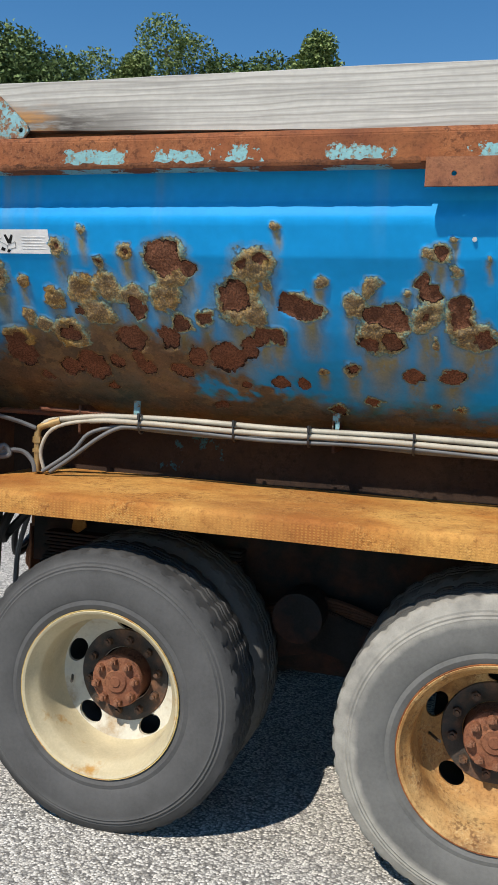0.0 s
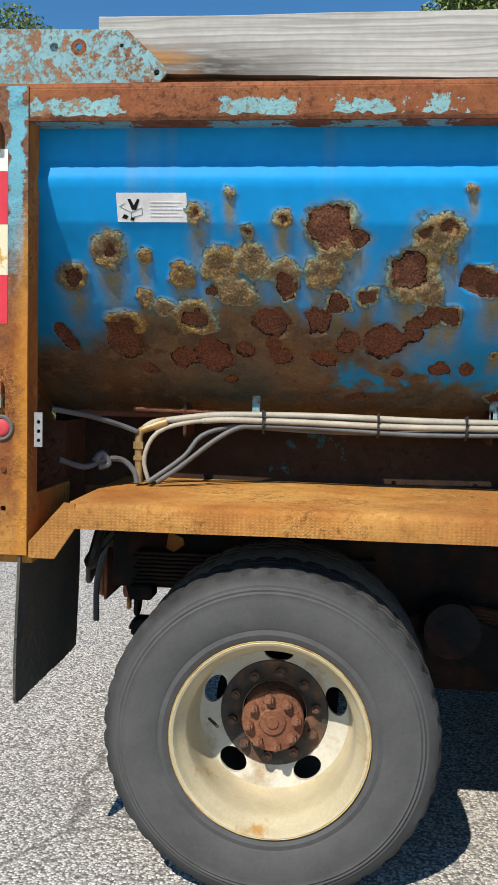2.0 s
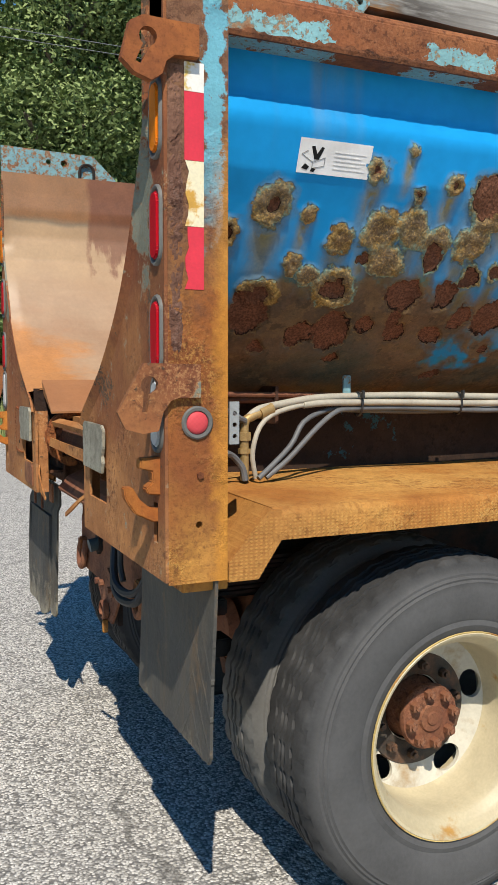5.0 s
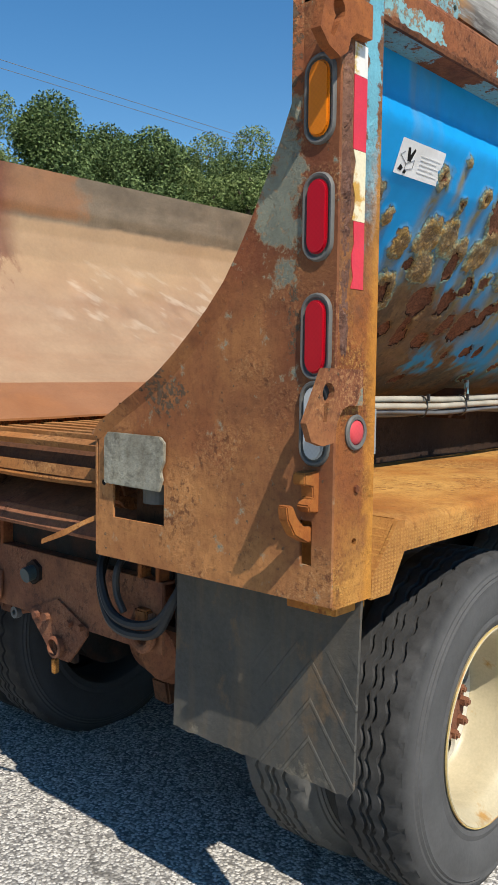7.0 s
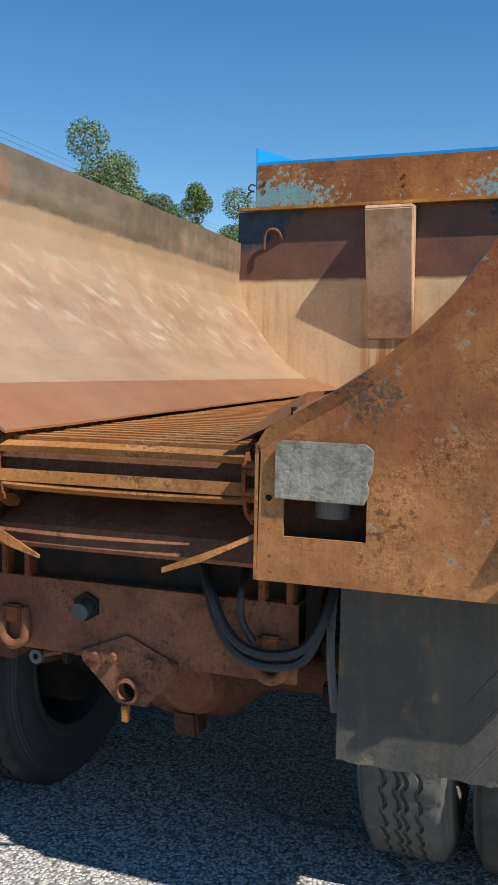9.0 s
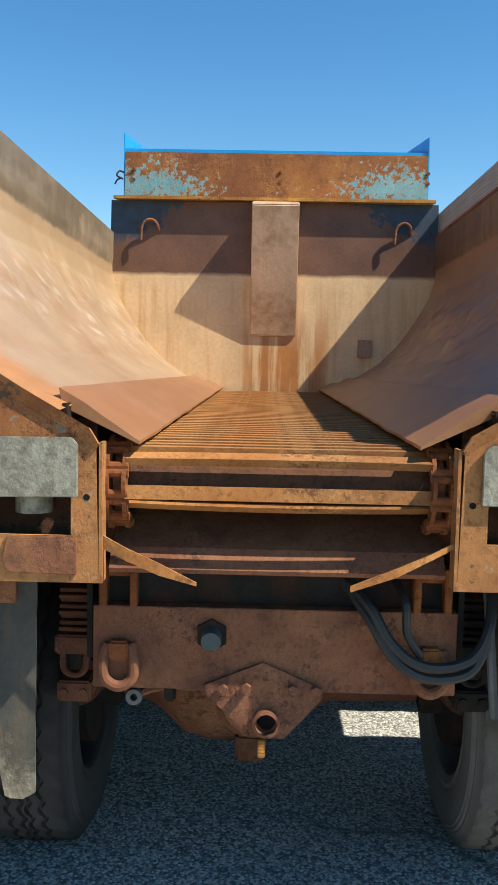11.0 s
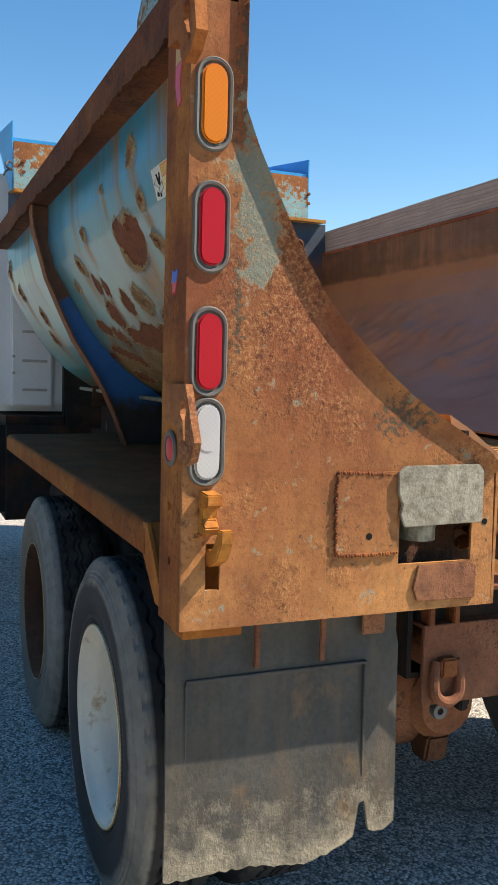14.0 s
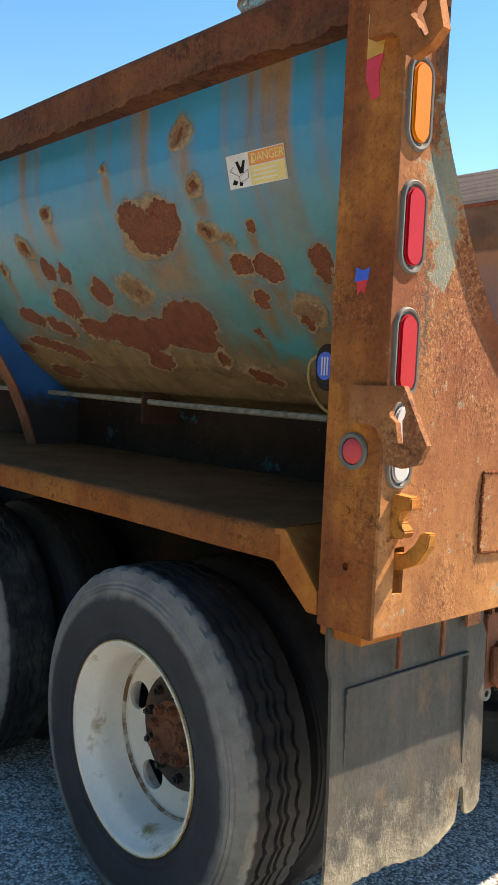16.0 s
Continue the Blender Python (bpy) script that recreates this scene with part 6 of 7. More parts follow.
# ---- conveyor floor ----
def conveyor():
    def top(x):
        return 1.378 + 0.012 * x
    bm = bmesh.new()
    prism(bm, [(0.16, top(0) - 0.05), (LENGTH, top(LENGTH) - 0.05), (LENGTH, top(LENGTH) - 0.04), (0.16, top(0) - 0.04)], "y", -0.46, 0.46)
    part("floor_plate", bm, rust_dark, truck, "dark steel floor under the chain")
    bm = bmesh.new()
    prism(bm, [(-0.018, 0.0), (0.020, 0.0), (0.020, -0.006), (-0.010, -0.006), (-0.010, -0.035), (-0.018, -0.035)], "y", -0.37, 0.37)
    first = part("conveyor_slat", bm, rust_slat, truck, "rusted conveyor cross bar")
    first.location = (0.16, 0, top(0.16))
    rng = random.Random(3)
    for i in range(1, 50):
        o = new("conveyor_slat", first.data)
        o.parent = truck
        x = 0.16 + 0.0765 * i
        o.location = (x + rng.uniform(-0.004, 0.004), rng.uniform(-0.006, 0.006), top(x))
        o.rotation_euler = (rng.uniform(-0.004, 0.004), 0, rng.uniform(-0.006, 0.006))
    # bars that come round the end
    for x, z, turn, bow in ((0.075, 1.366, -22, 0.003), (0.048, 1.281, -80, 0.010), (0.090, 1.240, -150, 0.006)):
        bm = bmesh.new()
        sec = [(-0.020, 0.0), (0.014, 0.0), (0.014, -0.007), (-0.012, -0.007), (-0.012, -0.020), (-0.020, -0.020)]
        rows = []
        for k in range(13):
            y = -0.37 + 0.74 * k / 12
            d = bow * (1 - (y / 0.37) ** 2)
            rows.append([bm.verts.new((a, y, b + d)) for a, b in sec])
        for a, b in zip(rows, rows[1:]):
            for k in range(6):
                bm.faces.new((a[k], a[(k + 1) % 6], b[(k + 1) % 6], b[k]))
        bm.faces.new(rows[0]), bm.faces.new(rows[-1][::-1])
        o = part("conveyor_slat", bm, rust_slat, truck, "rusted conveyor cross bar")
        o.matrix_basis = pose(x, 0, z, 0, turn, 0)
    bm = bmesh.new()
    cyl(bm, (0.155, -0.48, 1.29), (0.155, 0.48, 1.29), 0.060, 24)
    part("drive_shaft", bm, rust_dark, truck, "dark greasy conveyor shaft")
    for s in (-1, 1):
        bm = bmesh.new()
        teeth = [(0.155 + (0.085 if k % 2 else 0.066) * math.cos(math.pi * k / 8), 1.29 + (0.085 if k % 2 else 0.066) * math.sin(math.pi * k / 8)) for k in range(16)]
        prism(bm, teeth, "y", s * 0.385, s * 0.405)
        part("sprocket", bm, rust_frame, truck)
        # chain links round the end and along the floor
        bm = bmesh.new()
        for d in (-0.021, 0.021):
            prism(bm, [(0.036 * math.cos(a) * 1.0, 0.019 * math.sin(a)) for a in [2 * math.pi * k / 12 for k in range(12)]], "y", d - 0.005, d + 0.005)
        cyl(bm, (0.025, -0.03, 0), (0.025, 0.03, 0), 0.011, 10)
        cyl(bm, (-0.025, -0.03, 0), (-0.025, 0.03, 0), 0.011, 10)
        link = part("chain_link", bm, rust, truck, "rusted drag-chain link")
        places = [(0.155 + 0.10 * math.cos(radians(a)), 1.29 + 0.10 * math.sin(radians(a)), 90 - a) for a in (100, 138, 176, 214, 252)]
        places += [(0.19 + 0.068 * k, top(0.2) + 0.002 + 0.0008 * k, 0) for k in range(12)]
        for k, (x, z, turn) in enumerate(places):
            o = link if k == 0 else new("chain_link", link.data)
            o.parent = truck
            o.matrix_basis = pose(x, s * 0.393, z, 0, turn, 0)
        # sloped apron between wall and chain
        bm = bmesh.new()
        n = 42
        rows = []
        for i in range(n + 1):
            x = 0.05 + (LENGTH - 0.05) * i / n
            w = 0.006 * noise.noise((x * 4, s * 3, 0))
            rise = 0.012 * x
            rows.append([bm.verts.new(p) for p in ((x, s * 0.53, 1.526 + w * 0.3), (x, s * 0.47, 1.492 + w * 0.3), (x, s * 0.42, 1.456 + rise * 0.7 + w), (x, s * (0.335 + w), 1.400 + rise + w * 0.5), (x, s * (0.335 + w), 1.392 + rise + w * 0.5), (x, s * 0.52, 1.480))])
        for a, b in zip(rows, rows[1:]):
            for k in range(6):
                bm.faces.new((a[k], a[(k + 1) % 6], b[(k + 1) % 6], b[k]))
        bm.faces.new(rows[0]), bm.faces.new(rows[-1][::-1])
        part("chain_guard", bm, liner_guard, truck, "worn sloping guard plate beside the conveyor", smooth=40)
        # sill under the side, seen above the deck; shade is in its near-black colour
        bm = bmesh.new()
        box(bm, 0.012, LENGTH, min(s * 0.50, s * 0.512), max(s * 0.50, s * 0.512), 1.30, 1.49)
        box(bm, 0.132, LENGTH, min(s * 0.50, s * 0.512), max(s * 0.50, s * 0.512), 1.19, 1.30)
        part("sill", bm, shaded_skirt, truck, "sill darkened for shade, with traces of turquoise paint")
    # spill plate and torn lips under the end
    bm = bmesh.new()
    o = [(0.095, 1.070), (0.088, 1.082), (0.128, 1.128), (0.30, 1.20), (0.55, 1.24), (0.55, 1.225), (0.31, 1.185), (0.14, 1.115)]
    prism(bm, o, "y", -0.415, 0.415)
    part("spill_plate", bm, rust_frame, truck, "rusted spill plate under the conveyor end")
    for s in (-1, 1):
        tip = 0.19 if s > 0 else 0.172
        bm = bmesh.new()
        up = [(0.012, 0.419, 1.180), (-0.002, 0.36, 1.152), (-0.008, 0.28, 1.118), (-0.010, tip, 1.074)]
        lo = [(0.012, 0.419, 1.148), (-0.004, 0.36, 1.122), (-0.012, 0.28, 1.090), (-0.011, tip, 1.066)]
        if s < 0:
            lo = [(x, y, z - 0.0 if k else z) for k, (x, y, z) in enumerate([(0.012, 0.419, 1.165), (-0.004, 0.36, 1.138), (-0.012, 0.28, 1.098), (-0.011, tip, 1.060)])]
        for (a, b), (c, d) in zip(zip(up, up[1:]), zip(lo, lo[1:])):
            v = [bm.verts.new((p[0] + dx, s * p[1], p[2])) for dx in (0, 0.006) for p in (a, b, d, c)]
            for f in ((0, 1, 2, 3), (4, 7, 6, 5), (0, 4, 5, 1), (1, 5, 6, 2), (2, 6, 7, 3), (3, 7, 4, 0)):
                bm.faces.new([v[k] for k in f])
        part("torn_lip", bm, rust_slat, truck, "bent torn steel lip")
    # closed end frame behind the plates
    bm = bmesh.new()
    box(bm, 0.55, 0.56, -0.5, 0.5, 1.06, 1.33)
    part("end_wall", bm, rust_dark, truck)


conveyor()


# ---- fenders, flaps ----
def fender(s):
    bm = bmesh.new()
    r = [(1.22, 1.145), (1.22, 1.205), (1.214, 1.219), (1.20, 1.226), (0.52, 1.232)]
    inn = [(0.52, 1.224), (1.198, 1.218), (1.211, 1.203), (1.212, 1.145)]
    n = 60
    rows = []
    up = 0.025 if s > 0 else 0.0
    r, inn = [(y, z + up) for y, z in r], [(y, z + up) for y, z in inn]
    for i in range(n + 1):
        x = 0.29 + (3.15 - 0.29) * i / n
        w = 0.003 * noise.noise((x * 2.5, s, 0))
        rows.append([bm.verts.new((x, s * (y + w * (y > 1.1)), z + w)) for y, z in r + inn])
    for a, b in zip(rows, rows[1:]):
        for k in range(len(a)):
            bm.faces.new((a[k], a[(k + 1) % len(a)], b[(k + 1) % len(a)], b[k]))
    bm.faces.new(rows[0]), bm.faces.new(rows[-1][::-1])
    f = part("fender", bm, rust_fender if s < 0 else deck_far, truck, "orange rusted steel fender over the wheels", smooth=50)
    # tail that drops to the post
    bm = bmesh.new()
    prism(bm, [(0.165, 1.05 + up), (0.246 - 2 * up, 1.05 + up), (0.31, 1.145 + up), (0.31, 1.222 + up), (0.275, 1.224 + up), (0.165, 1.10 + up)], "y", s * 1.22, s * 1.21, 0.001)
    prism(bm, [(0.165, 1.093 + up), (0.29, 1.216 + up), (0.29, 1.224 + up), (0.165, 1.10 + up)], "y", s * 1.21, s * 0.80)
    part("fender_tail", bm, rust_fender if s < 0 else rust_post, f)
    bm = bmesh.new()
    tube(bm, [(0.16, s * 0.67, 1.478), (1.2, s * 0.672, 1.480), (2.3, s * 0.67, 1.488), (3.9, s * 0.67, 1.495)], 0.011, 8)
    part("grab_bar", bm, rust_frame if s < 0 else plate_grey, truck, "long bar along the sill")
    for x in (0.55, 1.624, 2.5, 3.4):
        bm = bmesh.new()
        box(bm, x - 0.006, x + 0.006, min(s * 0.52, s * 0.70), max(s * 0.52, s * 0.70), 1.40, 1.52, 0.002)
        part("bar_bracket", bm, rust_dark, truck)


fender(-1), fender(1)


def flap(s):
    bm = bmesh.new()
    rng = random.Random(21)
    n, k = 40, 20
    x0 = 0.125
    grid = []
    for i in range(n + 1):
        y = 0.605 + (1.215 - 0.605) * i / n
        if s > 0:
            low = np.interp(y, (0.605, 0.63, 0.685, 0.705, 0.80, 0.887, 0.968, 1.215), (0.49, 0.468, 0.478, 0.482, 0.445, 0.428, 0.444, 0.446)) + 0.004 * rng.uniform(-1, 1)
            if 0.69 < y < 0.715:
                low += 0.075
        else:
            low = 0.585 + 0.003 * rng.uniform(-1, 1) + (0.02 if y > 1.20 else 0) + (0.004 if y < 0.63 else 0)
        col = []
        for j in range(k + 1):
            z = 1.06 + (low - 1.06) * j / k
            h = (1.06 - z) / 0.55
            d = 0.008 * math.sin(3 * h + 2 * y) + 0.02 * h * h * noise.noise((y * 3, s * 2, 0)) - (0.012 * (h > 0.2) if s > 0 else 0)
            col.append((x0 + d, s * y, z))
        grid.append(col)
    fr = [[bm.verts.new(p) for p in c] for c in grid]
    bk = [[bm.verts.new((p[0] + 0.009, p[1], p[2])) for p in c] for c in grid]
    for i in range(n):
        for j in range(k):
            bm.faces.new((fr[i][j], fr[i + 1][j], fr[i + 1][j + 1], fr[i][j + 1]))
            bm.faces.new((bk[i][j], bk[i][j + 1], bk[i + 1][j + 1], bk[i + 1][j]))
        bm.faces.new((fr[i][0], bk[i][0], bk[i + 1][0], fr[i + 1][0]))
        bm.faces.new((fr[i][k], fr[i + 1][k], bk[i + 1][k], bk[i][k]))
    for j in range(k):
        bm.faces.new((fr[0][j], fr[0][j + 1], bk[0][j + 1], bk[0][j]))
        bm.faces.new((fr[n][j], bk[n][j], bk[n][j + 1], fr[n][j + 1]))
    f = part("mud_flap", bm, flap_mud_sunlit, truck, "dirty torn black rubber mud flap", smooth=60)
    if s > 0:
        for y in (0.83, 1.0):
            bm = bmesh.new()
            box(bm, 0.096, 0.106, y - 0.007, y + 0.007, 0.93, 1.065, 0.002)
            part("strap", bm, rust_frame, f, "rusty strap")
        bm = bmesh.new()
        box(bm, 0.11, 0.118, 0.652, 0.715, 0.98, 1.065, 0.002)
        part("hanger", bm, rust_frame, f)
        for y0, y1, z0, z1 in ((0.70, 1.17, 0.907, 0.915), (0.70, 0.708, 0.62, 0.907), (1.165, 1.172, 0.60, 0.907)):
            bm = bmesh.new()
            box(bm, 0.105, 0.120, y0, y1, z0, z1, 0.002)
            part("stiffener", bm, flap_rubber, f)


flap(-1), flap(1)


# ---- wheels ----
def tyre_mesh(s, shift, mat, parent, name):
    """A truck tyre with zigzag grooves and notched shoulders."""
    bm = bmesh.new()
    half = [(0.297, 1.172), (0.305, 1.185), (0.330, 1.196), (0.345, 1.193), (0.352, 1.197), (0.40, 1.205), (0.44, 1.203), (0.452, 1.2005), (0.457, 1.202), (0.463, 1.1965), (0.469, 1.198), (0.475, 1.191), (0.482, 1.1905), (0.488, 1.186), (0.499, 1.181), (0.511, 1.175), (0.518, 1.169)]
    mid = 1.063
    ribs = [(0.523, 1.161), (0.524, 1.122), (0.512, 1.119), (0.512, 1.110), (0.525, 1.107), (0.526, 1.082), (0.513, 1.079), (0.513, 1.070), (0.526, 1.067)]
    prof = half + ribs
    prof = prof + [(r, 2 * mid - y) for r, y in reversed(prof)]
    n = 160
    rings = []
    for j, (r, y) in enumerate(prof):
        ring = []
        for k in range(n):
            a = 2 * math.pi * k / n
            rr, yy = r, y
            if r > 0.511 and abs(y - mid) < 0.06:
                yy += 0.006 * (1 if k % 4 < 2 else -1)
                rr -= 0.006 if k % 4 == 3 and r > 0.52 else 0.0
            if r > 0.515 and abs(y - mid) > 0.085 and k % 4 == 0:
                rr -= 0.010
            ring.append(bm.verts.new((rr * math.cos(a), s * (yy - shift), rr * math.sin(a))))
        rings.append(ring)
    for a, b in zip(rings, rings[1:] + rings[:1]):
        for k in range(n):
            bm.faces.new((a[k], a[(k + 1) % n], b[(k + 1) % n], b[k]))
    # flat where it stands
    for v in bm.verts:
        if v.co.z < -0.512:
            v.co.z = -0.512
    return part(name, bm, mat, parent, smooth=32)


def wheel(x, s, rim_mat, disc_mat, tyre_mat, label):
    e = 0.075 if s < 0 else 0.12
    w = new("wheel")
    w.parent = truck
    w.location = (x, 0, 0.512 if s < 0 else 0.499)
    tyre_mesh(s, 0.0, tyre_mat, w, "tyre")
    tyre_mesh(s, 0.335, tyre_pale if s < 0 else tyre_far, w, "inner_tyre")
    bm = bmesh.new()
    lathe(bm, [(r, s * y) for r, y in [(0.297, 1.172), (0.306, 1.183), (0.310, 1.192), (0.305, 1.197), (0.297, 1.193), (0.290, 1.180), (0.284, 1.165), (0.268, 1.150), (0.262, 1.13), (0.258, 1.09), (0.256, 0.925 + e), (0.245, 0.910 + e), (0.262, 0.900 + e), (0.268, 0.85 + e), (0.29, 0.845 + e)]], 64)
    part("rim", bm, rim_mat, w, label, smooth=35)
    # dished disc with five hand holes
    bm = bmesh.new()
    n = 60
    prof = [(0.250, 0.916), (0.248, 0.910), (0.166, 0.880), (0.160, 0.876), (0.105, 0.875), (0.105, 0.865)]
    rings = [[bm.verts.new((r * math.cos(2 * math.pi * k / n), s * (y + e), r * math.sin(2 * math.pi * k / n))) for k in range(n)] for r, y in prof]
    centres = [(2 + 12 * i) % n for i in range(5)]
    hole = {(k + o) % n for k in centres for o in range(-4, 5)}
    for j, (a, b) in enumerate(zip(rings, rings[1:])):
        for k in range(n):
            if not (j == 1 and k in hole):
                bm.faces.new((a[k], a[(k + 1) % n], b[(k + 1) % n], b[k]))
    disc = part("disc", bm, disc_mat, w, smooth=35)
    for c in centres:
        bm = bmesh.new()
        a0, half, m = 2 * math.pi * (c + 0.5) / n, 2 * math.pi * 4.5 / n, 32
        def at(r, a, dy):
            return (r * math.cos(a), s * (0.910 + e + (r - 0.248) / 0.082 * 0.030 + dy), r * math.sin(a))
        va, vb, vc = [], [], []
        for q in range(m):
            ang = 2 * math.pi * q / m
            cx, cy = math.cos(ang), math.sin(ang)
            k = 1 / max(abs(cx), abs(cy))
            va.append(bm.verts.new(at(0.207 + 0.041 * cy * k, a0 + half * cx * k, 0)))
            vb.append(bm.verts.new(at(0.210 + 0.034 * cy, a0 + 0.235 * cx, 0)))
            vc.append(bm.verts.new(at(0.210 + 0.034 * cy, a0 + 0.235 * cx, -0.014)))
        for q in range(m):
            p = (q + 1) % m
            bm.faces.new((va[q], va[p], vb[p], vb[q]))
            bm.faces.new((vb[q], vb[p], vc[p], vc[q]))
        part("hand_hole", bm, disc_mat, disc, smooth=40)
    bm = bmesh.new()
    lathe(bm, [(r, s * (y + e)) for r, y in [(0.180, 0.883), (0.176, 0.890), (0.12, 0.888), (0.108, 0.882), (0.108, 0.86), (0.170, 0.86)]], 48)
    part("bolt_ring", bm, disc_dark, w, "dark greasy bolt ring", smooth=35)
    bm = bmesh.new()
    cyl(bm, (0, 0, 0), (0, s * 0.026, 0), 0.0165, 6)
    cyl(bm, (0, 0, 0), (0, s * 0.036, 0), 0.009, 8)
    nut = part("lug_nut", bm, disc_dark, w)
    for k in range(10):
        o = nut if k == 0 else new("lug_nut", nut.data)
        o.parent = w
        a = 2 * math.pi * (k + 0.3) / 10
        o.location = (0.141 * math.cos(a), s * (0.884 + e), 0.141 * math.sin(a))
    bm = bmesh.new()
    lathe(bm, [(r, s * (y - 0.034)) for r, y in [(0.0005, 1.088), (0.018, 1.088), (0.022, 1.083), (0.040, 1.083), (0.045, 1.076), (0.058, 1.074), (0.098, 1.072), (0.102, 1.064), (0.102, 1.055), (0.088, 1.045), (0.080, 1.02), (0.086, 1.0), (0.100, 0.97), (0.100, 0.85), (0.0005, 0.85)]], 40, close=False)
    hub = part("hub", bm, rust_frame, w, "rusted axle hub", smooth=35)
    bm = bmesh.new()
    cyl(bm, (0, 0, 0), (0, s * 0.022, 0), 0.0165, 6)
    cyl(bm, (0, 0, 0), (0, s * 0.030, 0), 0.009, 8)
    stud = part("axle_bolt", bm, rust_frame, w)
    for k in range(8):
        o = stud if k == 0 else new("axle_bolt", stud.data)
        o.parent = w
        a = 2 * math.pi * (k + 0.2) / 8
        o.location = (0.078 * math.cos(a), s * 1.039, 0.078 * math.sin(a))
    bm = bmesh.new()
    tube(bm, [(-0.215, s * (0.90 + e), -0.03), (-0.19, s * (0.95 + e), -0.025), (-0.175, s * (0.985 + e), -0.02)], 0.005, 6)
    part("valve_stem", bm, disc_dark, w)
    bm = bmesh.new()
    lathe(bm, [(0.3075, s * 1.1905), (0.3115, s * 1.1925), (0.3100, s * 1.1965), (0.3060, s * 1.1945)], 64)
    part("rim_edge", bm, rust if rim_mat is rim_rust else rim_gold, w, "rusted rim edge" if rim_mat is rim_rust else "yellowed rim edge", smooth=40)
    if disc_mat is rim_white:
        bm = bmesh.new()
        lathe(bm, [(r, s * y) for r, y in [(0.2460, 0.9165 + e), (0.2495, 0.922 + e), (0.2535, 0.9275 + e), (0.2550, 0.9255 + e), (0.250, 0.914 + e)]], 48)
        part("rust_seam", bm, seam_stain, w, "rusted seam round the disc")
    # drum behind the disc
    bm = bmesh.new()
    lathe(bm, [(r, s * y) for r, y in [(0.0005, 0.845), (0.21, 0.845), (0.215, 0.60), (0.0005, 0.60)]], 32, close=False)
    part("brake_drum", bm, black_metal, w)


wheel(0.915, -1, cream, disc_white, tyre_near, "cream painted steel rim")
wheel(2.285, -1, rim_rust, rim_rust, tyre_pale, "rusted yellowish steel rim")
wheel(0.915, 1, rim_white, rim_white, tyre_far, "white painted steel rim")
wheel(2.285, 1, rust_dark, rust_dark, tyre_far_front, "dark dirty steel rim")


# ---- chassis ----
def chassis():
    for s in (-1, 1):
        bm = bmesh.new()
        prism(bm, mirrored([(0.50, 0.80), (0.50, 1.06), (0.42, 1.06), (0.42, 1.045), (0.485, 1.045), (0.485, 0.815), (0.42, 0.815), (0.42, 0.80)], s), "x", 0.24, 6.5)
        part("frame_rail", bm, black_metal, truck, "black frame channel")
        bm = bmesh.new()
        box(bm, 0.30, 4.6, min(s * 0.40, s * 0.49), max(s * 0.40, s * 0.49), 1.065, 1.20, 0.004)
        part("subframe_rail", bm, rust_dark, truck)
        # spring pack over the axles
        for k in range(6):
            bm = bmesh.new()
            l = 0.62 - 0.07 * k
            tube(bm, [(1.6 - l, s * 0.55, 0.62 + 0.02 * k), (1.6, s * 0.55, 0.72 + 0.014 * k), (1.6 + l, s * 0.55, 0.62 + 0.02 * k)], 0.012, 6)
            part("leaf_spring", bm, rust_dark, truck)
        for x in (0.915, 2.285):
            bm = bmesh.new()
            cyl(bm, (x, s * 0.12, 0.512), (x, s * 0.95, 0.512), 0.075, 20, 0.065)
            part("axle_tube", bm, rust_frame, truck, "rusted axle tube")
            bm = bmesh.new()
            cyl(bm, (x - 0.32, s * 0.60, 0.60), (x - 0.16, s * 0.60, 0.57), 0.075, 20)
            cyl(bm, (x - 0.16, s * 0.60, 0.57), (x - 0.10, s * 0.60, 0.56), 0.03, 12)
            part("brake_chamber", bm, rust_dark, truck)
            bm = bmesh.new()
            box(bm, x - 0.12, x + 0.12, min(s * 0.48, s * 0.62), max(s * 0.48, s * 0.62), 0.56, 0.66, 0.01)
            part("spring_seat", bm, rust_frame, truck)
        # tow loop and its staple
        bm = bmesh.new()
        tube(bm, [(0.195, s * 0.405 - 0.030, 0.855), (0.186, s * 0.405 - 0.040, 0.82), (0.182, s * 0.405 - 0.036, 0.768), (0.180, s * 0.405, 0.746), (0.182, s * 0.405 + 0.036, 0.768), (0.186, s * 0.405 + 0.040, 0.82), (0.195, s * 0.405 + 0.030, 0.855)], 0.0145, 10)
        part("tow_loop", bm, rust_frame, truck, "rusted tow loop")
        bm = bmesh.new()
        box(bm, 0.172, 0.205, s * 0.405 - 0.026, s * 0.405 + 0.026, 0.815, 0.868, 0.006)
        part("loop_staple", bm, rust, truck)
        # dark sheet under the sill, added so that the gap there reads as shade
        bm = bmesh.new()
        box(bm, 0.125, 0.34, min(s * 0.505, s * 0.515), max(s * 0.505, s * 0.515), 1.05, 1.192)
        part("dark_backing", bm, rust_dark, truck)
        # posts between crossmember and bed
        bm = bmesh.new()
        box(bm, 0.20, 0.26, s * 0.41 - 0.05, s * 0.41 - 0.03, 0.95, 1.07, 0.003)
        box(bm, 0.20, 0.26, s * 0.41 + 0.03, s * 0.41 + 0.05, 0.95, 1.07, 0.003)
        box(bm, 0.215, 0.25, s * 0.41 - 0.03, s * 0.41 + 0.03, 1.03, 1.06, 0.003)
        part("hinge_bracket", bm, rust, truck, "rusted bed hinge bracket")
        bm = bmesh.new()
        prism(bm, [(0.0, 0.0), (0.055, -0.02), (0.06, -0.045), (0.02, -0.075), (-0.01, -0.06)], "y", s * 0.57 - 0.004, s * 0.57 + 0.004)
        o = part("leaf_bracket", bm, rust_fender, truck, "orange rusted lug")
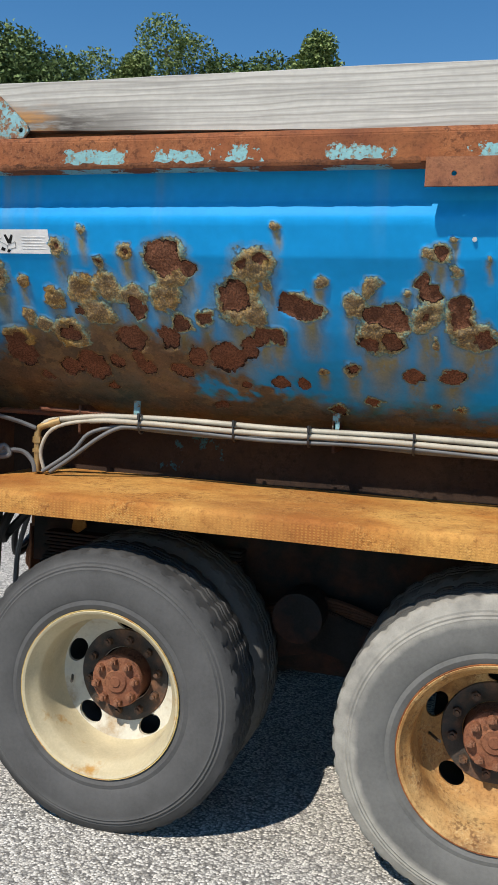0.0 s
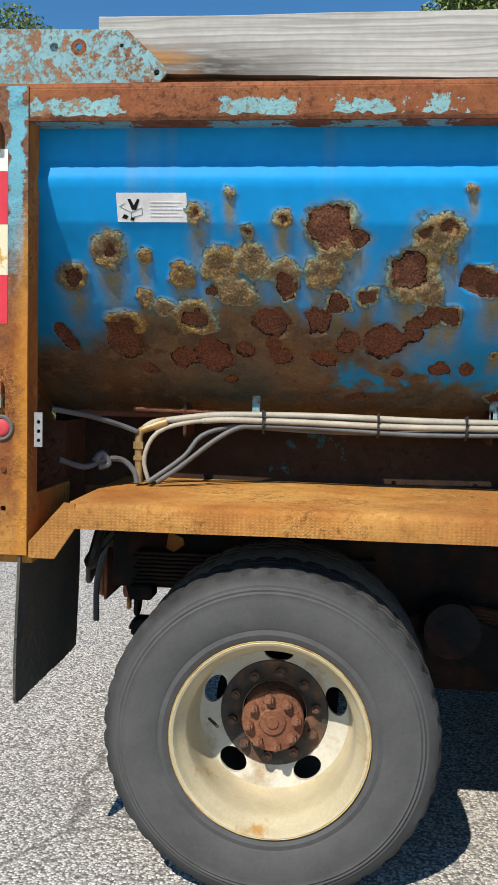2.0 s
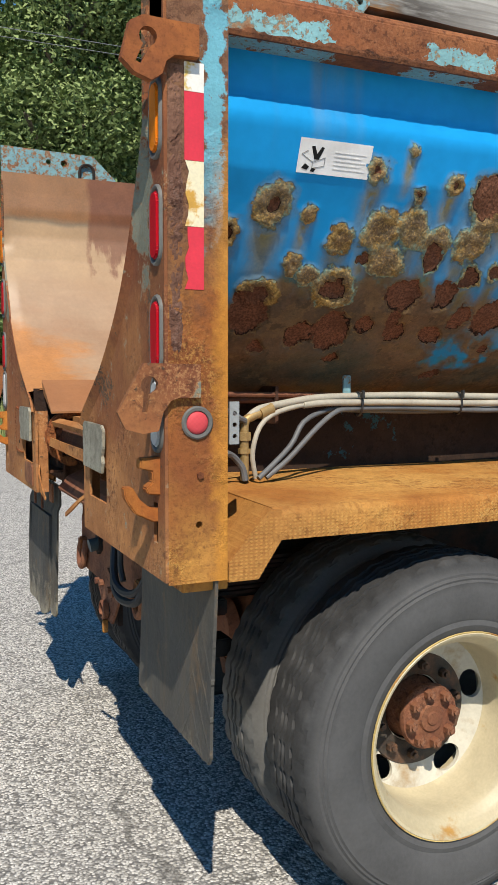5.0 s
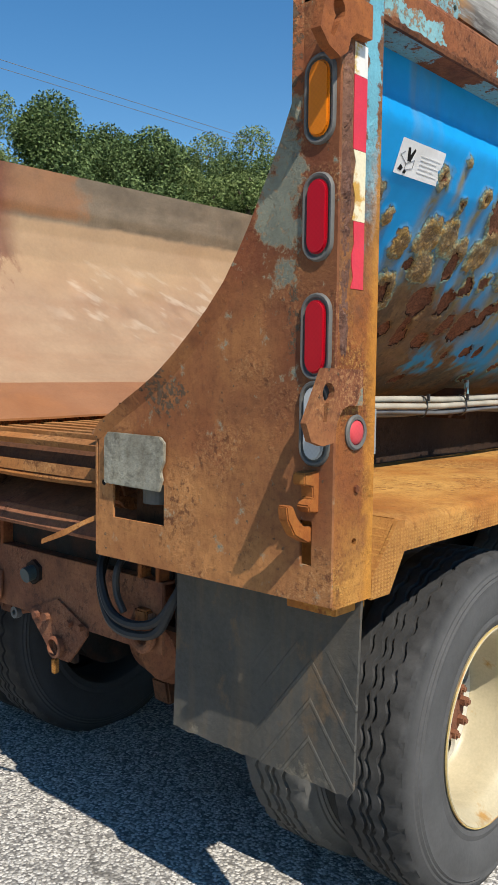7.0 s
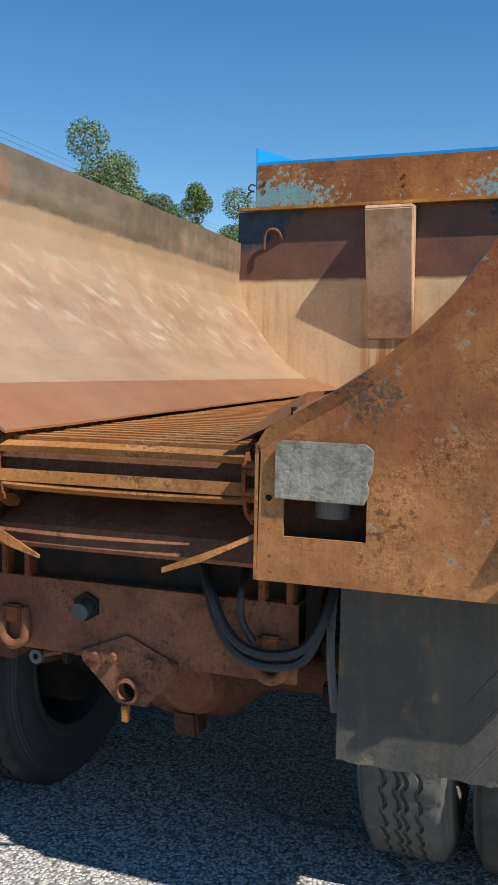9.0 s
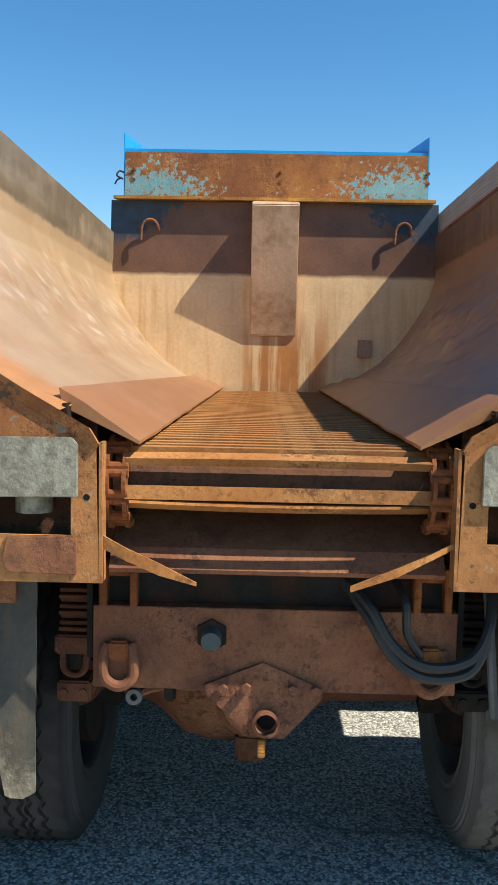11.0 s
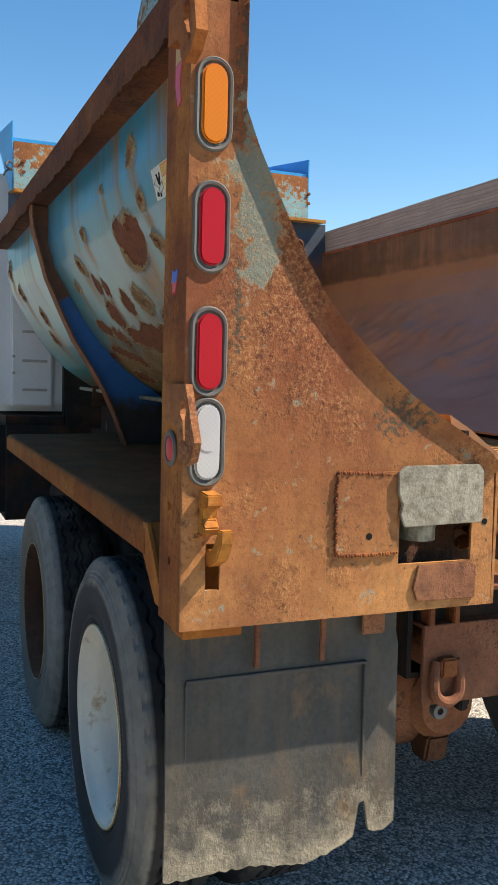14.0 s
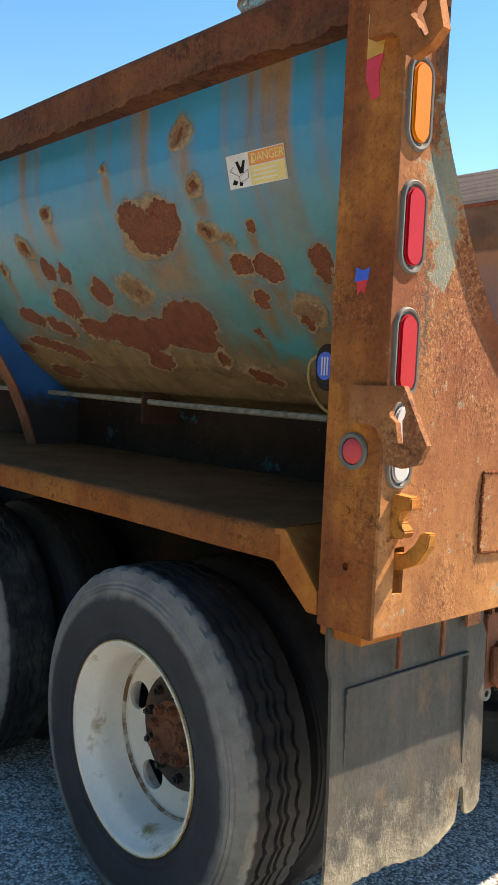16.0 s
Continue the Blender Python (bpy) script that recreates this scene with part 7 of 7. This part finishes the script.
        o.location = (0.475, 0, 1.03) if s < 0 else (0.5, 0.1, 1.05)
    bm = bmesh.new()
    prism(bm, [(0.20, 0.735), (0.20, 0.955), (0.30, 0.955), (0.30, 0.945), (0.212, 0.945), (0.212, 0.735)], "y", -0.475, 0.475, 0.002)
    cross = part("rear_crossmember", bm, rust_frame, truck, "brown rusted rear crossmember")
    bm = bmesh.new()
    box(bm, 0.24, 0.30, -0.47, 0.47, 0.955, 1.065, 0.004)
    part("dark_box", bm, black_metal, truck, "black greasy box section")
    # pintle plate with its eye
    o = [(0.180, 0.752), (0.028, 0.815), (-0.128, 0.748), (-0.128, 0.722), (-0.075, 0.66), (-0.03, 0.612), (0.06, 0.612), (0.10, 0.655), (0.175, 0.725)]
    bm = plate_with_holes(o, [ring2(0.017, 0.659, 0.026, 16)], "x", 0.190, 0.199)
    part("pintle_plate", bm, rust_frame, truck, "rusted tow plate with an eye")
    bm = bmesh.new()
    lathe(bm, [(0.027, 0.0), (0.036, 0.0), (0.037, 0.018), (0.028, 0.022)], 24)
    o = part("eye_collar", bm, rust_frame, truck, smooth=40)
    o.matrix_basis = Matrix.Translation((0.182, 0.017, 0.659)) @ Euler((0, 0, radians(90))).to_matrix().to_4x4()
    bm = bmesh.new()
    box(bm, 0.17, 0.19, 0.018, 0.038, 0.565, 0.615, 0.003)
    part("pin", bm, rust_fender, truck)
    for y, z in ((0.13, 0.745), (0.07, 0.75), (-0.05, 0.75), (-0.11, 0.748)):
        bm = bmesh.new()
        cyl(bm, (0.168, y, z), (0.184, y, z), 0.013, 6)
        part("bolt", bm, rust_frame, cross)
    bm = bmesh.new()
    prism(bm, [(0.06, 0.60), (0.06, 0.73), (-0.03, 0.73), (-0.03, 0.60)], "x", 0.215, 0.235, 0.002)
    part("plate_backing", bm, black_metal, truck)
    # round trailer socket on a hexagonal flange
    sock = new("trailer_socket")
    sock.parent = truck
    bm = bmesh.new()
    cyl(bm, (0.186, 0.163, 0.885), (0.20, 0.163, 0.885), 0.043, 6)
    part("flange", bm, black_metal, sock)
    bm = bmesh.new()
    cyl(bm, (0.155, 0.163, 0.878), (0.19, 0.163, 0.885), 0.026, 20)
    part("cap", bm, material("green_plastic", (0.035, 0.06, 0.065), 0.5), sock, "dark green plastic cap")
    # axle housings and shafts
    for x in (0.915, 2.285):
        bm = bmesh.new()
        prof = [(0.07, -0.34), (0.11, -0.26), (0.19, -0.17), (0.215, -0.06), (0.215, 0.06), (0.19, 0.17), (0.11, 0.26), (0.07, 0.34)]
        lathe(bm, prof, 32, close=False)
        o = part("differential", bm, rust_frame, truck, "rusted differential housing", smooth=40)
        o.location = (x, 0.12, 0.515)
        bm = bmesh.new()
        cyl(bm, (x - 0.21, 0.05, 0.51), (x - 0.25, 0.05, 0.51), 0.13, 24, 0.10)
        part("housing_cover", bm, rust_frame, truck)
    bm = bmesh.new()
    prism(bm, [(0.70, 0.30), (0.78, 0.30), (0.82, 0.40), (0.68, 0.40)], "y", 0.02, 0.11, 0.01)
    part("skid_lug", bm, rust_dark, truck)
    bm = bmesh.new()
    cyl(bm, (1.15, 0.02, 0.60), (2.1, 0.0, 0.62), 0.05, 16)
    cyl(bm, (2.5, 0.0, 0.66), (5.5, 0.0, 0.80), 0.05, 16)
    part("prop_shaft", bm, rust_dark, truck)
    bm = bmesh.new()
    tube(bm, [(0.27, 0.372, 0.69), (0.29, 0.33, 0.70), (0.30, 0.27, 0.705), (0.32, 0.18, 0.70)], 0.012, 8)
    part("brake_lever", bm, rust_frame, truck, "rusted brake lever behind the crossmember")
    bm = bmesh.new()
    lathe(bm, [(0.010, -0.012), (0.022, -0.012), (0.024, 0.0), (0.022, 0.012), (0.010, 0.012)], 20)
    o = part("lever_eye", bm, hose_grey, truck, "grey steel eye", smooth=40)
    o.matrix_basis = Matrix.Translation((0.262, 0.375, 0.689)) @ Euler((0, 0, radians(90))).to_matrix().to_4x4()
    bm = bmesh.new()
    box(bm, 0.27, 0.31, 0.265, 0.295, 0.67, 0.735, 0.006)
    cyl(bm, (0.265, 0.28, 0.70), (0.315, 0.28, 0.70), 0.012, 10)
    part("lever_clamp", bm, black_metal, truck, "black clamp on the brake lever")
    # packs of spring leaves whose ends show beside the crossmember
    # the near pack is black instead of rusty: its shade is in the colour
    for s in (-1, 1):
        pack = new("spring_pack")
        pack.parent = truck
        for k in range(8):
            bm = bmesh.new()
            box(bm, 0.34 + 0.012 * (k % 3), 1.25, min(s * 0.52, s * 0.60), max(s * 0.52, s * 0.60), 0.838 + 0.0155 * k, 0.849 + 0.0155 * k, 0.002)
            part("spring_leaf", bm, rust_frame if s > 0 else black_metal, pack)
        bm = bmesh.new()
        box(bm, 0.33, 0.42, min(s * 0.505, s * 0.61), max(s * 0.505, s * 0.61), 0.775, 0.83, 0.006)
        part("spring_clip", bm, rust_frame if s > 0 else black_metal, pack)
        bm = bmesh.new()
        tube(bm, [(0.36, s * 0.525, 0.77), (0.355, s * 0.53, 0.725), (0.355, s * 0.558, 0.708), (0.355, s * 0.588, 0.725), (0.36, s * 0.592, 0.77)], 0.009, 8)
        part("shackle", bm, rust_frame if s > 0 else black_metal, pack)
        bm = bmesh.new()
        box(bm, 0.34, 0.44, min(s * 0.51, s * 0.605), max(s * 0.51, s * 0.605), 0.635, 0.695, 0.006)
        for d in (0.53, 0.585):
            cyl(bm, (0.332, s * d, 0.665), (0.345, s * d, 0.665), 0.012, 6)
        part("spring_saddle", bm, rust_frame if s > 0 else black_metal, pack)
    # bogie beam and stiff boxes between the wheels
    for x, low in ((1.45, 0.80), (1.78, 0.80), (2.52, 0.56)):
        bm = bmesh.new()
        box(bm, x, x + 0.03, -0.48, 0.48, low, 1.05, 0.005)
        part("frame_crossmember", bm, black_metal, truck)
    for s in (-1, 1):
        bm = bmesh.new()
        prism(bm, [(0.80, 0.44), (1.3, 0.50), (1.6, 0.58), (1.9, 0.50), (2.4, 0.44), (2.4, 0.56), (1.9, 0.66), (1.6, 0.76), (1.3, 0.66), (0.80, 0.56)], "y", s * 0.50, s * 0.58, 0.006)
        part("walking_beam", bm, black_metal, truck, "black walking beam between the axles")
    bm = bmesh.new()
    box(bm, 1.18, 2.02, -0.485, 0.485, 0.45, 0.84, 0.02)
    part("suspension_box", bm, black_metal, truck)
    bm = bmesh.new()
    cyl(bm, (1.52, -0.70, 0.74), (1.52, -0.52, 0.74), 0.10, 24)
    cyl(bm, (1.52, 0.52, 0.74), (1.52, 0.70, 0.74), 0.10, 24)
    cyl(bm, (1.52, -0.52, 0.74), (1.52, 0.52, 0.74), 0.05, 16)
    part("trunnion", bm, black_metal, truck, "dark trunnion between the axles")
    # air tank further on; its far twin is made up to hide lit ground
    for y, x0, z, r in ((-0.65, 3.2, 0.75, 0.13), (0.68, 3.1, 0.80, 0.17)):
        bm = bmesh.new()
        cyl(bm, (x0, y, z), (x0 + 0.9, y, z), r, 20)
        part("dark_cylinder", bm, black_metal, truck)
    # slack hoses at the rear
    for k, (d, mat) in enumerate(((0.0, black_rubber), (0.03, hose_grey))):
        bm = bmesh.new()
        tube(bm, [(0.28, -0.16, 1.05), (0.16, -0.24, 0.98 - d), (0.13, -0.29, 0.90 - d), (0.12, -0.35, 0.85 - d), (0.13, -0.43, 0.835 - d), (0.15, -0.51, 0.86 - d), (0.18, -0.555, 0.94), (0.25, -0.57, 1.04)], 0.014, 8)
        part("air_hose", bm, black_rubber, truck, "slack black air hose")
    bm = bmesh.new()
    tube(bm, [(0.30, -0.30, 1.05), (0.16, -0.33, 1.0), (0.14, -0.335, 0.92), (0.14, -0.37, 0.86)], 0.011, 8)
    part("air_hose", bm, black_rubber, truck)
    bm = bmesh.new()
    tube(bm, [(0.25, -0.56, 1.03), (0.20, -0.565, 0.85), (0.20, -0.58, 0.68)], 0.012, 8)
    part("air_hose", bm, hose_grey, truck)
    bm = bmesh.new()
    tube(bm, [(0.27, -0.62, 1.03), (0.20, -0.66, 0.94), (0.22, -0.72, 0.93), (0.24, -0.76, 0.98), (0.25, -0.72, 1.05)], 0.02, 8)
    part("air_hose", bm, black_rubber, truck)


chassis()


# ---- lines along the near sill ----
def sill_lines():
    def run(y, z, dz, phase):
        pts = []
        for k in range(18):
            x = 0.80 + 0.14 * k
            sag = dz * math.sin((x - 0.8) * 7 + phase)
            pts.append((x, y + 0.004 * math.sin(x * 9 + phase), z - 0.006 * (x - 0.8) + sag))
        return pts
    lines = [(-0.715, 1.487, 0.003, 0.0, hose_cream, 0.0115), (-0.735, 1.465, 0.003, 1.0, hose_cream, 0.0108), (-0.70, 1.466, 0.003, 2.2, hose_cream, 0.010), (-0.73, 1.443, 0.006, 0.6, hose_grey, 0.0088), (-0.705, 1.440, 0.005, 2.5, hose_grey, 0.0085)]
    heads = [[(0.412, -0.775, 1.425), (0.45, -0.772, 1.452), (0.52, -0.76, 1.465), (0.66, -0.735, 1.483)],
             [(0.62, -0.745, 1.462), (0.70, -0.74, 1.468)],
             [(0.44, -0.78, 1.245), (0.425, -0.79, 1.33), (0.47, -0.78, 1.42), (0.60, -0.75, 1.46)],
             [(0.47, -0.79, 1.245), (0.55, -0.785, 1.30), (0.66, -0.76, 1.39), (0.74, -0.74, 1.438)],
             [(0.44, -0.80, 1.245), (0.56, -0.77, 1.335), (0.62, -0.75, 1.41), (0.72, -0.72, 1.443)]]
    for (y, z, dz, ph, mat, r), head in zip(lines, heads):
        bm = bmesh.new()
        tube(bm, head + run(y, z, dz, ph), r if mat is hose_grey or r > 0.0105 else 0.008, 8, 4)
        part("air_line", bm, mat, truck, "cream conduit tied along the sill" if mat is hose_cream else "grey hose tied along the sill", smooth=60)
    for x in (0.836, 1.235, 1.534, 1.93, 2.3):
        bm = bmesh.new()
        z = 1.462 - 0.006 * (x - 0.8)
        lathe(bm, [(0.038, -0.004), (0.041, -0.004), (0.041, 0.004), (0.038, 0.004)], 20)
        o = part("cable_tie", bm, black_rubber, truck)
        o.matrix_basis = Matrix.Translation((x, -0.718, z)) @ Euler((0, 0, radians(90))).to_matrix().to_4x4() @ Matrix.Diagonal((0.75, 1, 1, 1))
        bm = bmesh.new()
        box(bm, x - 0.004, x + 0.004, -0.755, -0.745, z + 0.02, z + 0.045)
        part("tie_tail", bm, black_rubber, o).matrix_parent_inverse = o.matrix_basis.inverted()
    for x in (0.806, 1.63, 2.45):
        bm = bmesh.new()
        box(bm, x - 0.014, x + 0.014, -0.70, -0.69, 1.49, 1.555, 0.002)
        part("hanger_tab", bm, rust_gusset, truck, "turquoise hanger tab")
    for y, z, x0, x1 in ((-0.69, 1.497, 0.36, 1.2), (-0.675, 1.478, 0.42, 1.1)):
        bm = bmesh.new()
        tube(bm, [(x0, y, z), ((x0 + x1) / 2, y, z - 0.008), (x1, y, z - 0.018)], 0.009, 8)
        part("steel_rod", bm, rust_frame, truck, "rusty thin steel rod")
    # brass elbow
    bm = bmesh.new()
    tube(bm, [(0.404, -0.778, 1.24), (0.402, -0.778, 1.36), (0.405, -0.777, 1.415), (0.43, -0.776, 1.432), (0.47, -0.768, 1.445)], 0.014, 10)
    cyl(bm, (0.402, -0.778, 1.36), (0.402, -0.778, 1.385), 0.02, 6)
    cyl(bm, (0.402, -0.778, 1.32), (0.402, -0.778, 1.335), 0.019, 6)
    cyl(bm, (0.455, -0.772, 1.44), (0.50, -0.765, 1.455), 0.019, 10)
    part("brass_elbow", bm, brass, truck, "dirty brass elbow fitting", smooth=40)
    bm = bmesh.new()
    tube(bm, [(0.16, -1.0, 1.50), (0.26, -0.9, 1.475), (0.34, -0.82, 1.445), (0.40, -0.79, 1.42)], 0.009, 8)
    part("air_line", bm, hose_grey, truck)
    bm = bmesh.new()
    tube(bm, [(0.17, -0.95, 1.33), (0.24, -0.88, 1.30), (0.30, -0.84, 1.325), (0.35, -0.80, 1.32), (0.39, -0.79, 1.28), (0.40, -0.79, 1.24)], 0.010, 8)
    tube(bm, [(0.27, -0.87, 1.32), (0.29, -0.85, 1.345), (0.31, -0.84, 1.31), (0.28, -0.86, 1.30)], 0.012, 8)
    part("knotted_hose", bm, hose_grey, truck, "knotted grey hose")
    bm = plate_with_holes(rect2(0.174, 0.200, 1.39, 1.495), [ring2(0.188, 1.41 + 0.028 * k, 0.006, 8) for k in range(3)], "y", -1.20, -1.194)
    part("perforated_strip", bm, steel, truck, "zinc perforated angle strip")
    # wiring behind the far post
    bm = bmesh.new()
    tube(bm, [(0.35, 1.03, 1.66), (0.395, 1.04, 1.64), (0.405, 1.03, 1.58), (0.38, 1.0, 1.52), (0.30, 0.98, 1.49)], 0.004, 6)
    part("wire", bm, brass, truck, "thin copper wire loop")
    bm = bmesh.new()
    tube(bm, [(0.26, 0.98, 1.52), (0.33, 1.0, 1.46), (0.345, 1.0, 1.38), (0.32, 1.0, 1.30)], 0.016, 8)
    part("air_hose", bm, black_rubber, truck)
    bm = bmesh.new()
    prism(bm, [(0.325 + a, 1.625 + h) for a, h in stadium(0.075, 0.115)], "y", 1.02, 1.06, 0.004)
    tag = part("hanging_tag", bm, black_metal, truck, "black module with a round blue label")
    bm = bmesh.new()
    prism(bm, [(0.328 + 0.8 * a, 1.628 + 0.8 * h) for a, h in stadium(0.062, 0.085)], "y", 1.06, 1.0615)
    part("label", bm, blue_label, tag, "blue label")
    for k in range(3):
        bm = bmesh.new()
        box(bm, 0.317 + 0.009 * k, 0.321 + 0.009 * k, 1.0615, 1.0625, 1.605, 1.65)
        part("print_bar", bm, sticker_white, tag)


sill_lines()


# ---- cab seen past the bed ----
def cab():
    c = new("cab")
    c.parent = truck
    bm = bmesh.new()
    box(bm, 4.75, 6.6, -1.15, 1.15, 1.30, 3.0, 0.05)
    part("cab_shell", bm, cab_white, c, "white painted cab", smooth=30)
    bm = bmesh.new()
    box(bm, 4.70, 4.752, 0.72, 1.02, 1.34, 2.45, 0.012)
    part("back_panel", bm, cab_white, c, "white ribbed panel")
    for z in (1.45, 1.66, 1.87, 2.08):
        bm = bmesh.new()
        box(bm, 4.694, 4.702, 0.76, 0.94, z, z + 0.02, 0.003)
        part("louver", bm, steel, c)
    for z in (1.70, 1.58):
        bm = bmesh.new()
        cyl(bm, (4.69, 1.0, z), (4.70, 1.0, z), 0.012, 8)
        part("rivet", bm, steel, c)
    bm = bmesh.new()
    box(bm, 4.6, 6.4, -0.5, 0.5, 0.7, 1.3, 0.03)
    part("under_box", bm, black_metal, c)
    for s in (-1, 1):
        bm = bmesh.new()
        box(bm, 4.4, 6.3, min(s * 0.56, s * 1.14), max(s * 0.56, s * 1.14), 0.55, 1.28, 0.06)
        part("fuel_tank", bm, black_metal, c, "black tank under the cab")
    bm = bmesh.new()
    box(bm, 4.45, 4.55, -0.75, 0.68, 1.06, 2.6, 0.01)
    part("hoist_frame", bm, black_metal, truck, "dark frame behind the cab")


cab()


# ---- trees ----
def tree(name, height, spread, leaf, size, seed, leaves, label):
    rng = random.Random(seed)
    t = thing(name, label, "tree", "tree line behind the yard", (0, 0, -200))
    bm = bmesh.new()
    trunk_r = height * 0.016
    tube(bm, [(0, 0, -0.3), (rng.uniform(-0.1, 0.1), 0, height * 0.3), (rng.uniform(-0.3, 0.3), rng.uniform(-0.3, 0.3), height * 0.85)], trunk_r, 8, 4)
    for v in bm.verts:
        k = max(0.15, 1 - v.co.z / (height * 0.9))
        v.co.x *= 0.3 + 0.7 * k if abs(v.co.x) < trunk_r * 2 else 1
    clumps = []
    for i in range(36):
        z = height * rng.uniform(0.16, 0.97)
        taper = math.sin(math.pi * min(1.0, 0.22 + 0.8 * (z / height))) ** 0.6
        a, r = rng.uniform(0, 2 * math.pi), spread * taper * rng.uniform(0.3, 1.0)
        c = Vector((r * math.cos(a), r * math.sin(a), z))
        clumps.append((c, spread * rng.uniform(0.30, 0.52)))
        base = Vector((0, 0, max(height * 0.1, z - r * 0.9)))
        tube(bm, [base, base.lerp(c, 0.5) + Vector((0, 0, -0.1)), c], trunk_r * 0.28, 5, 2)
    part("trunk", bm, bark, t, "grey-brown trunk and limbs")
    verts, faces = [], []
    for i in range(leaves):
        c, r = clumps[rng.randrange(len(clumps))]
        d = Vector((rng.gauss(0, 1), rng.gauss(0, 1), rng.gauss(0, 1)))
        d.normalize()
        p = c + d * r * rng.uniform(0.35, 1.12) ** 0.6
        q = Euler((rng.uniform(-1.2, 1.2), rng.uniform(-1.2, 1.2), rng.uniform(0, 6.3))).to_matrix()
        w, h = size * rng.uniform(0.5, 1.0), size * rng.uniform(0.8, 1.5)
        k = len(verts)
        verts += [tuple(p + q @ Vector(v)) for v in ((-w, -h, 0), (w, -0.8 * h, 0.1 * w), (0.2 * w, h, 0))]
        faces.append((k, k + 1, k + 2))
    me = bpy.data.meshes.new("crown")
    me.from_pydata(verts, [], faces)
    me.materials.append(leaf)
    ob = new("crown", me)
    ob.parent = t
    return t


def plant():
    a = tree("tree", 13.0, 2.2, leaf_bright, 0.058, 1, 60000, "tall green poplar behind the grass verge")
    b = tree("tree", 11.0, 2.5, leaf_dark, 0.058, 2, 60000, "dark green tree in the tree line")
    c = tree("tree", 12.0, 1.3, leaf_bright, 0.058, 3, 26000, "slender green poplar in the tree line")
    kinds = {"a": a, "b": b, "c": c}
    rng = random.Random(5)
    # kind, bearing from the yard's middle (degrees left of +y), distance, size
    row = [("b", 35, 30, 1.2), ("b", 31.2, 31, 1.20), ("b", 28, 31, 1.14), ("a", 25.3, 31, 1.00), ("c", 23.0, 31, 1.12), ("a", 20.6, 30, 1.08), ("a", 19.0, 31, 1.06), ("b", 16.3, 31, 1.18), ("b", 13.6, 31, 1.18), ("c", 9.9, 30, 1.18), ("b", 7, 31, 0.9), ("a", 4, 31, 0.75),
           ("b", 0, 28, 0.9), ("a", -4, 28, 0.80), ("a", -8.5, 27, 0.95), ("a", -12.5, 25, 1.28), ("b", -14, 26, 1.35), ("a", -15.5, 27, 1.30), ("a", -19, 28, 1.15), ("b", -23, 30, 1.05), ("b", -27, 33, 1.05), ("a", -31, 36, 0.95), ("b", -35, 38, 1.15)]
    far = [("b", -40, 45, 1.18), ("b", -44, 46, 1.16), ("b", -47, 46, 1.14), ("b", -49.7, 46, 1.12), ("b", -38.5, 41, 1.12), ("b", -42, 42, 1.15), ("a", -45.5, 42, 0.98), ("a", -48.5, 42, 1.0), ("b", -51, 44, 1.08), ("c", -53.5, 44, 1.0), ("b", -56, 46, 0.8), ("a", -59, 46, 1.08), ("a", -61, 47, 0.98), ("b", -63.5, 47, 0.95), ("c", -66, 48, 0.98), ("a", -69, 49, 0.88), ("c", -71, 50, 0.94), ("b", -73, 50, 0.9), ("b", 38, 32, 1.0), ("b", 43, 34, 1.1)]
    used = set()
    for k, bearing, dist, size in row + far:
        m = pose(-dist * math.sin(radians(bearing)), dist * math.cos(radians(bearing)) - 1.0, 0.2, 0, 0, rng.uniform(0, 360)) @ Matrix.Diagonal((size, size, size, 1))
        o = kinds[k]
        if k not in used:
            used.add(k)
            o.matrix_basis = m
        else:
            o2 = copy_thing(o, pose(0, 0, 0))
            o2.matrix_basis = m
    # undergrowth that closes the foot of the trees
    verts, faces = [], []
    for i in range(52000):
        bearing = rng.uniform(-72, 45)
        dist = (26 if bearing > -25 else 26 + (-25 - bearing) * 0.45) + rng.uniform(0, 6)
        h = 3.2 * rng.random() ** 0.8 * (0.7 + 0.5 * noise.noise((bearing * 0.35, dist * 0.3, 0)))
        p = Vector((-dist * math.sin(radians(bearing)), dist * math.cos(radians(bearing)), 0.2 + max(0, h)))
        q = Euler((rng.uniform(-1.2, 1.2), rng.uniform(-1.2, 1.2), rng.uniform(0, 6.3))).to_matrix()
        w, l = rng.uniform(0.05, 0.11), rng.uniform(0.08, 0.17)
        k = len(verts)
        for a2, b2 in ((0, -l), (w, 0), (0, l), (-w, 0)):
            verts.append(tuple(p + q @ Vector((a2, b2, 0))))
        faces += [(k, k + 1, k + 2), (k, k + 2, k + 3)]
    me = bpy.data.meshes.new("undergrowth")
    me.from_pydata(verts, [], faces)
    me.materials.append(leaf_dark)
    tagged(new("undergrowth", me), "dark green bushes at the foot of the trees", "bushes", kind="stuff")


plant()
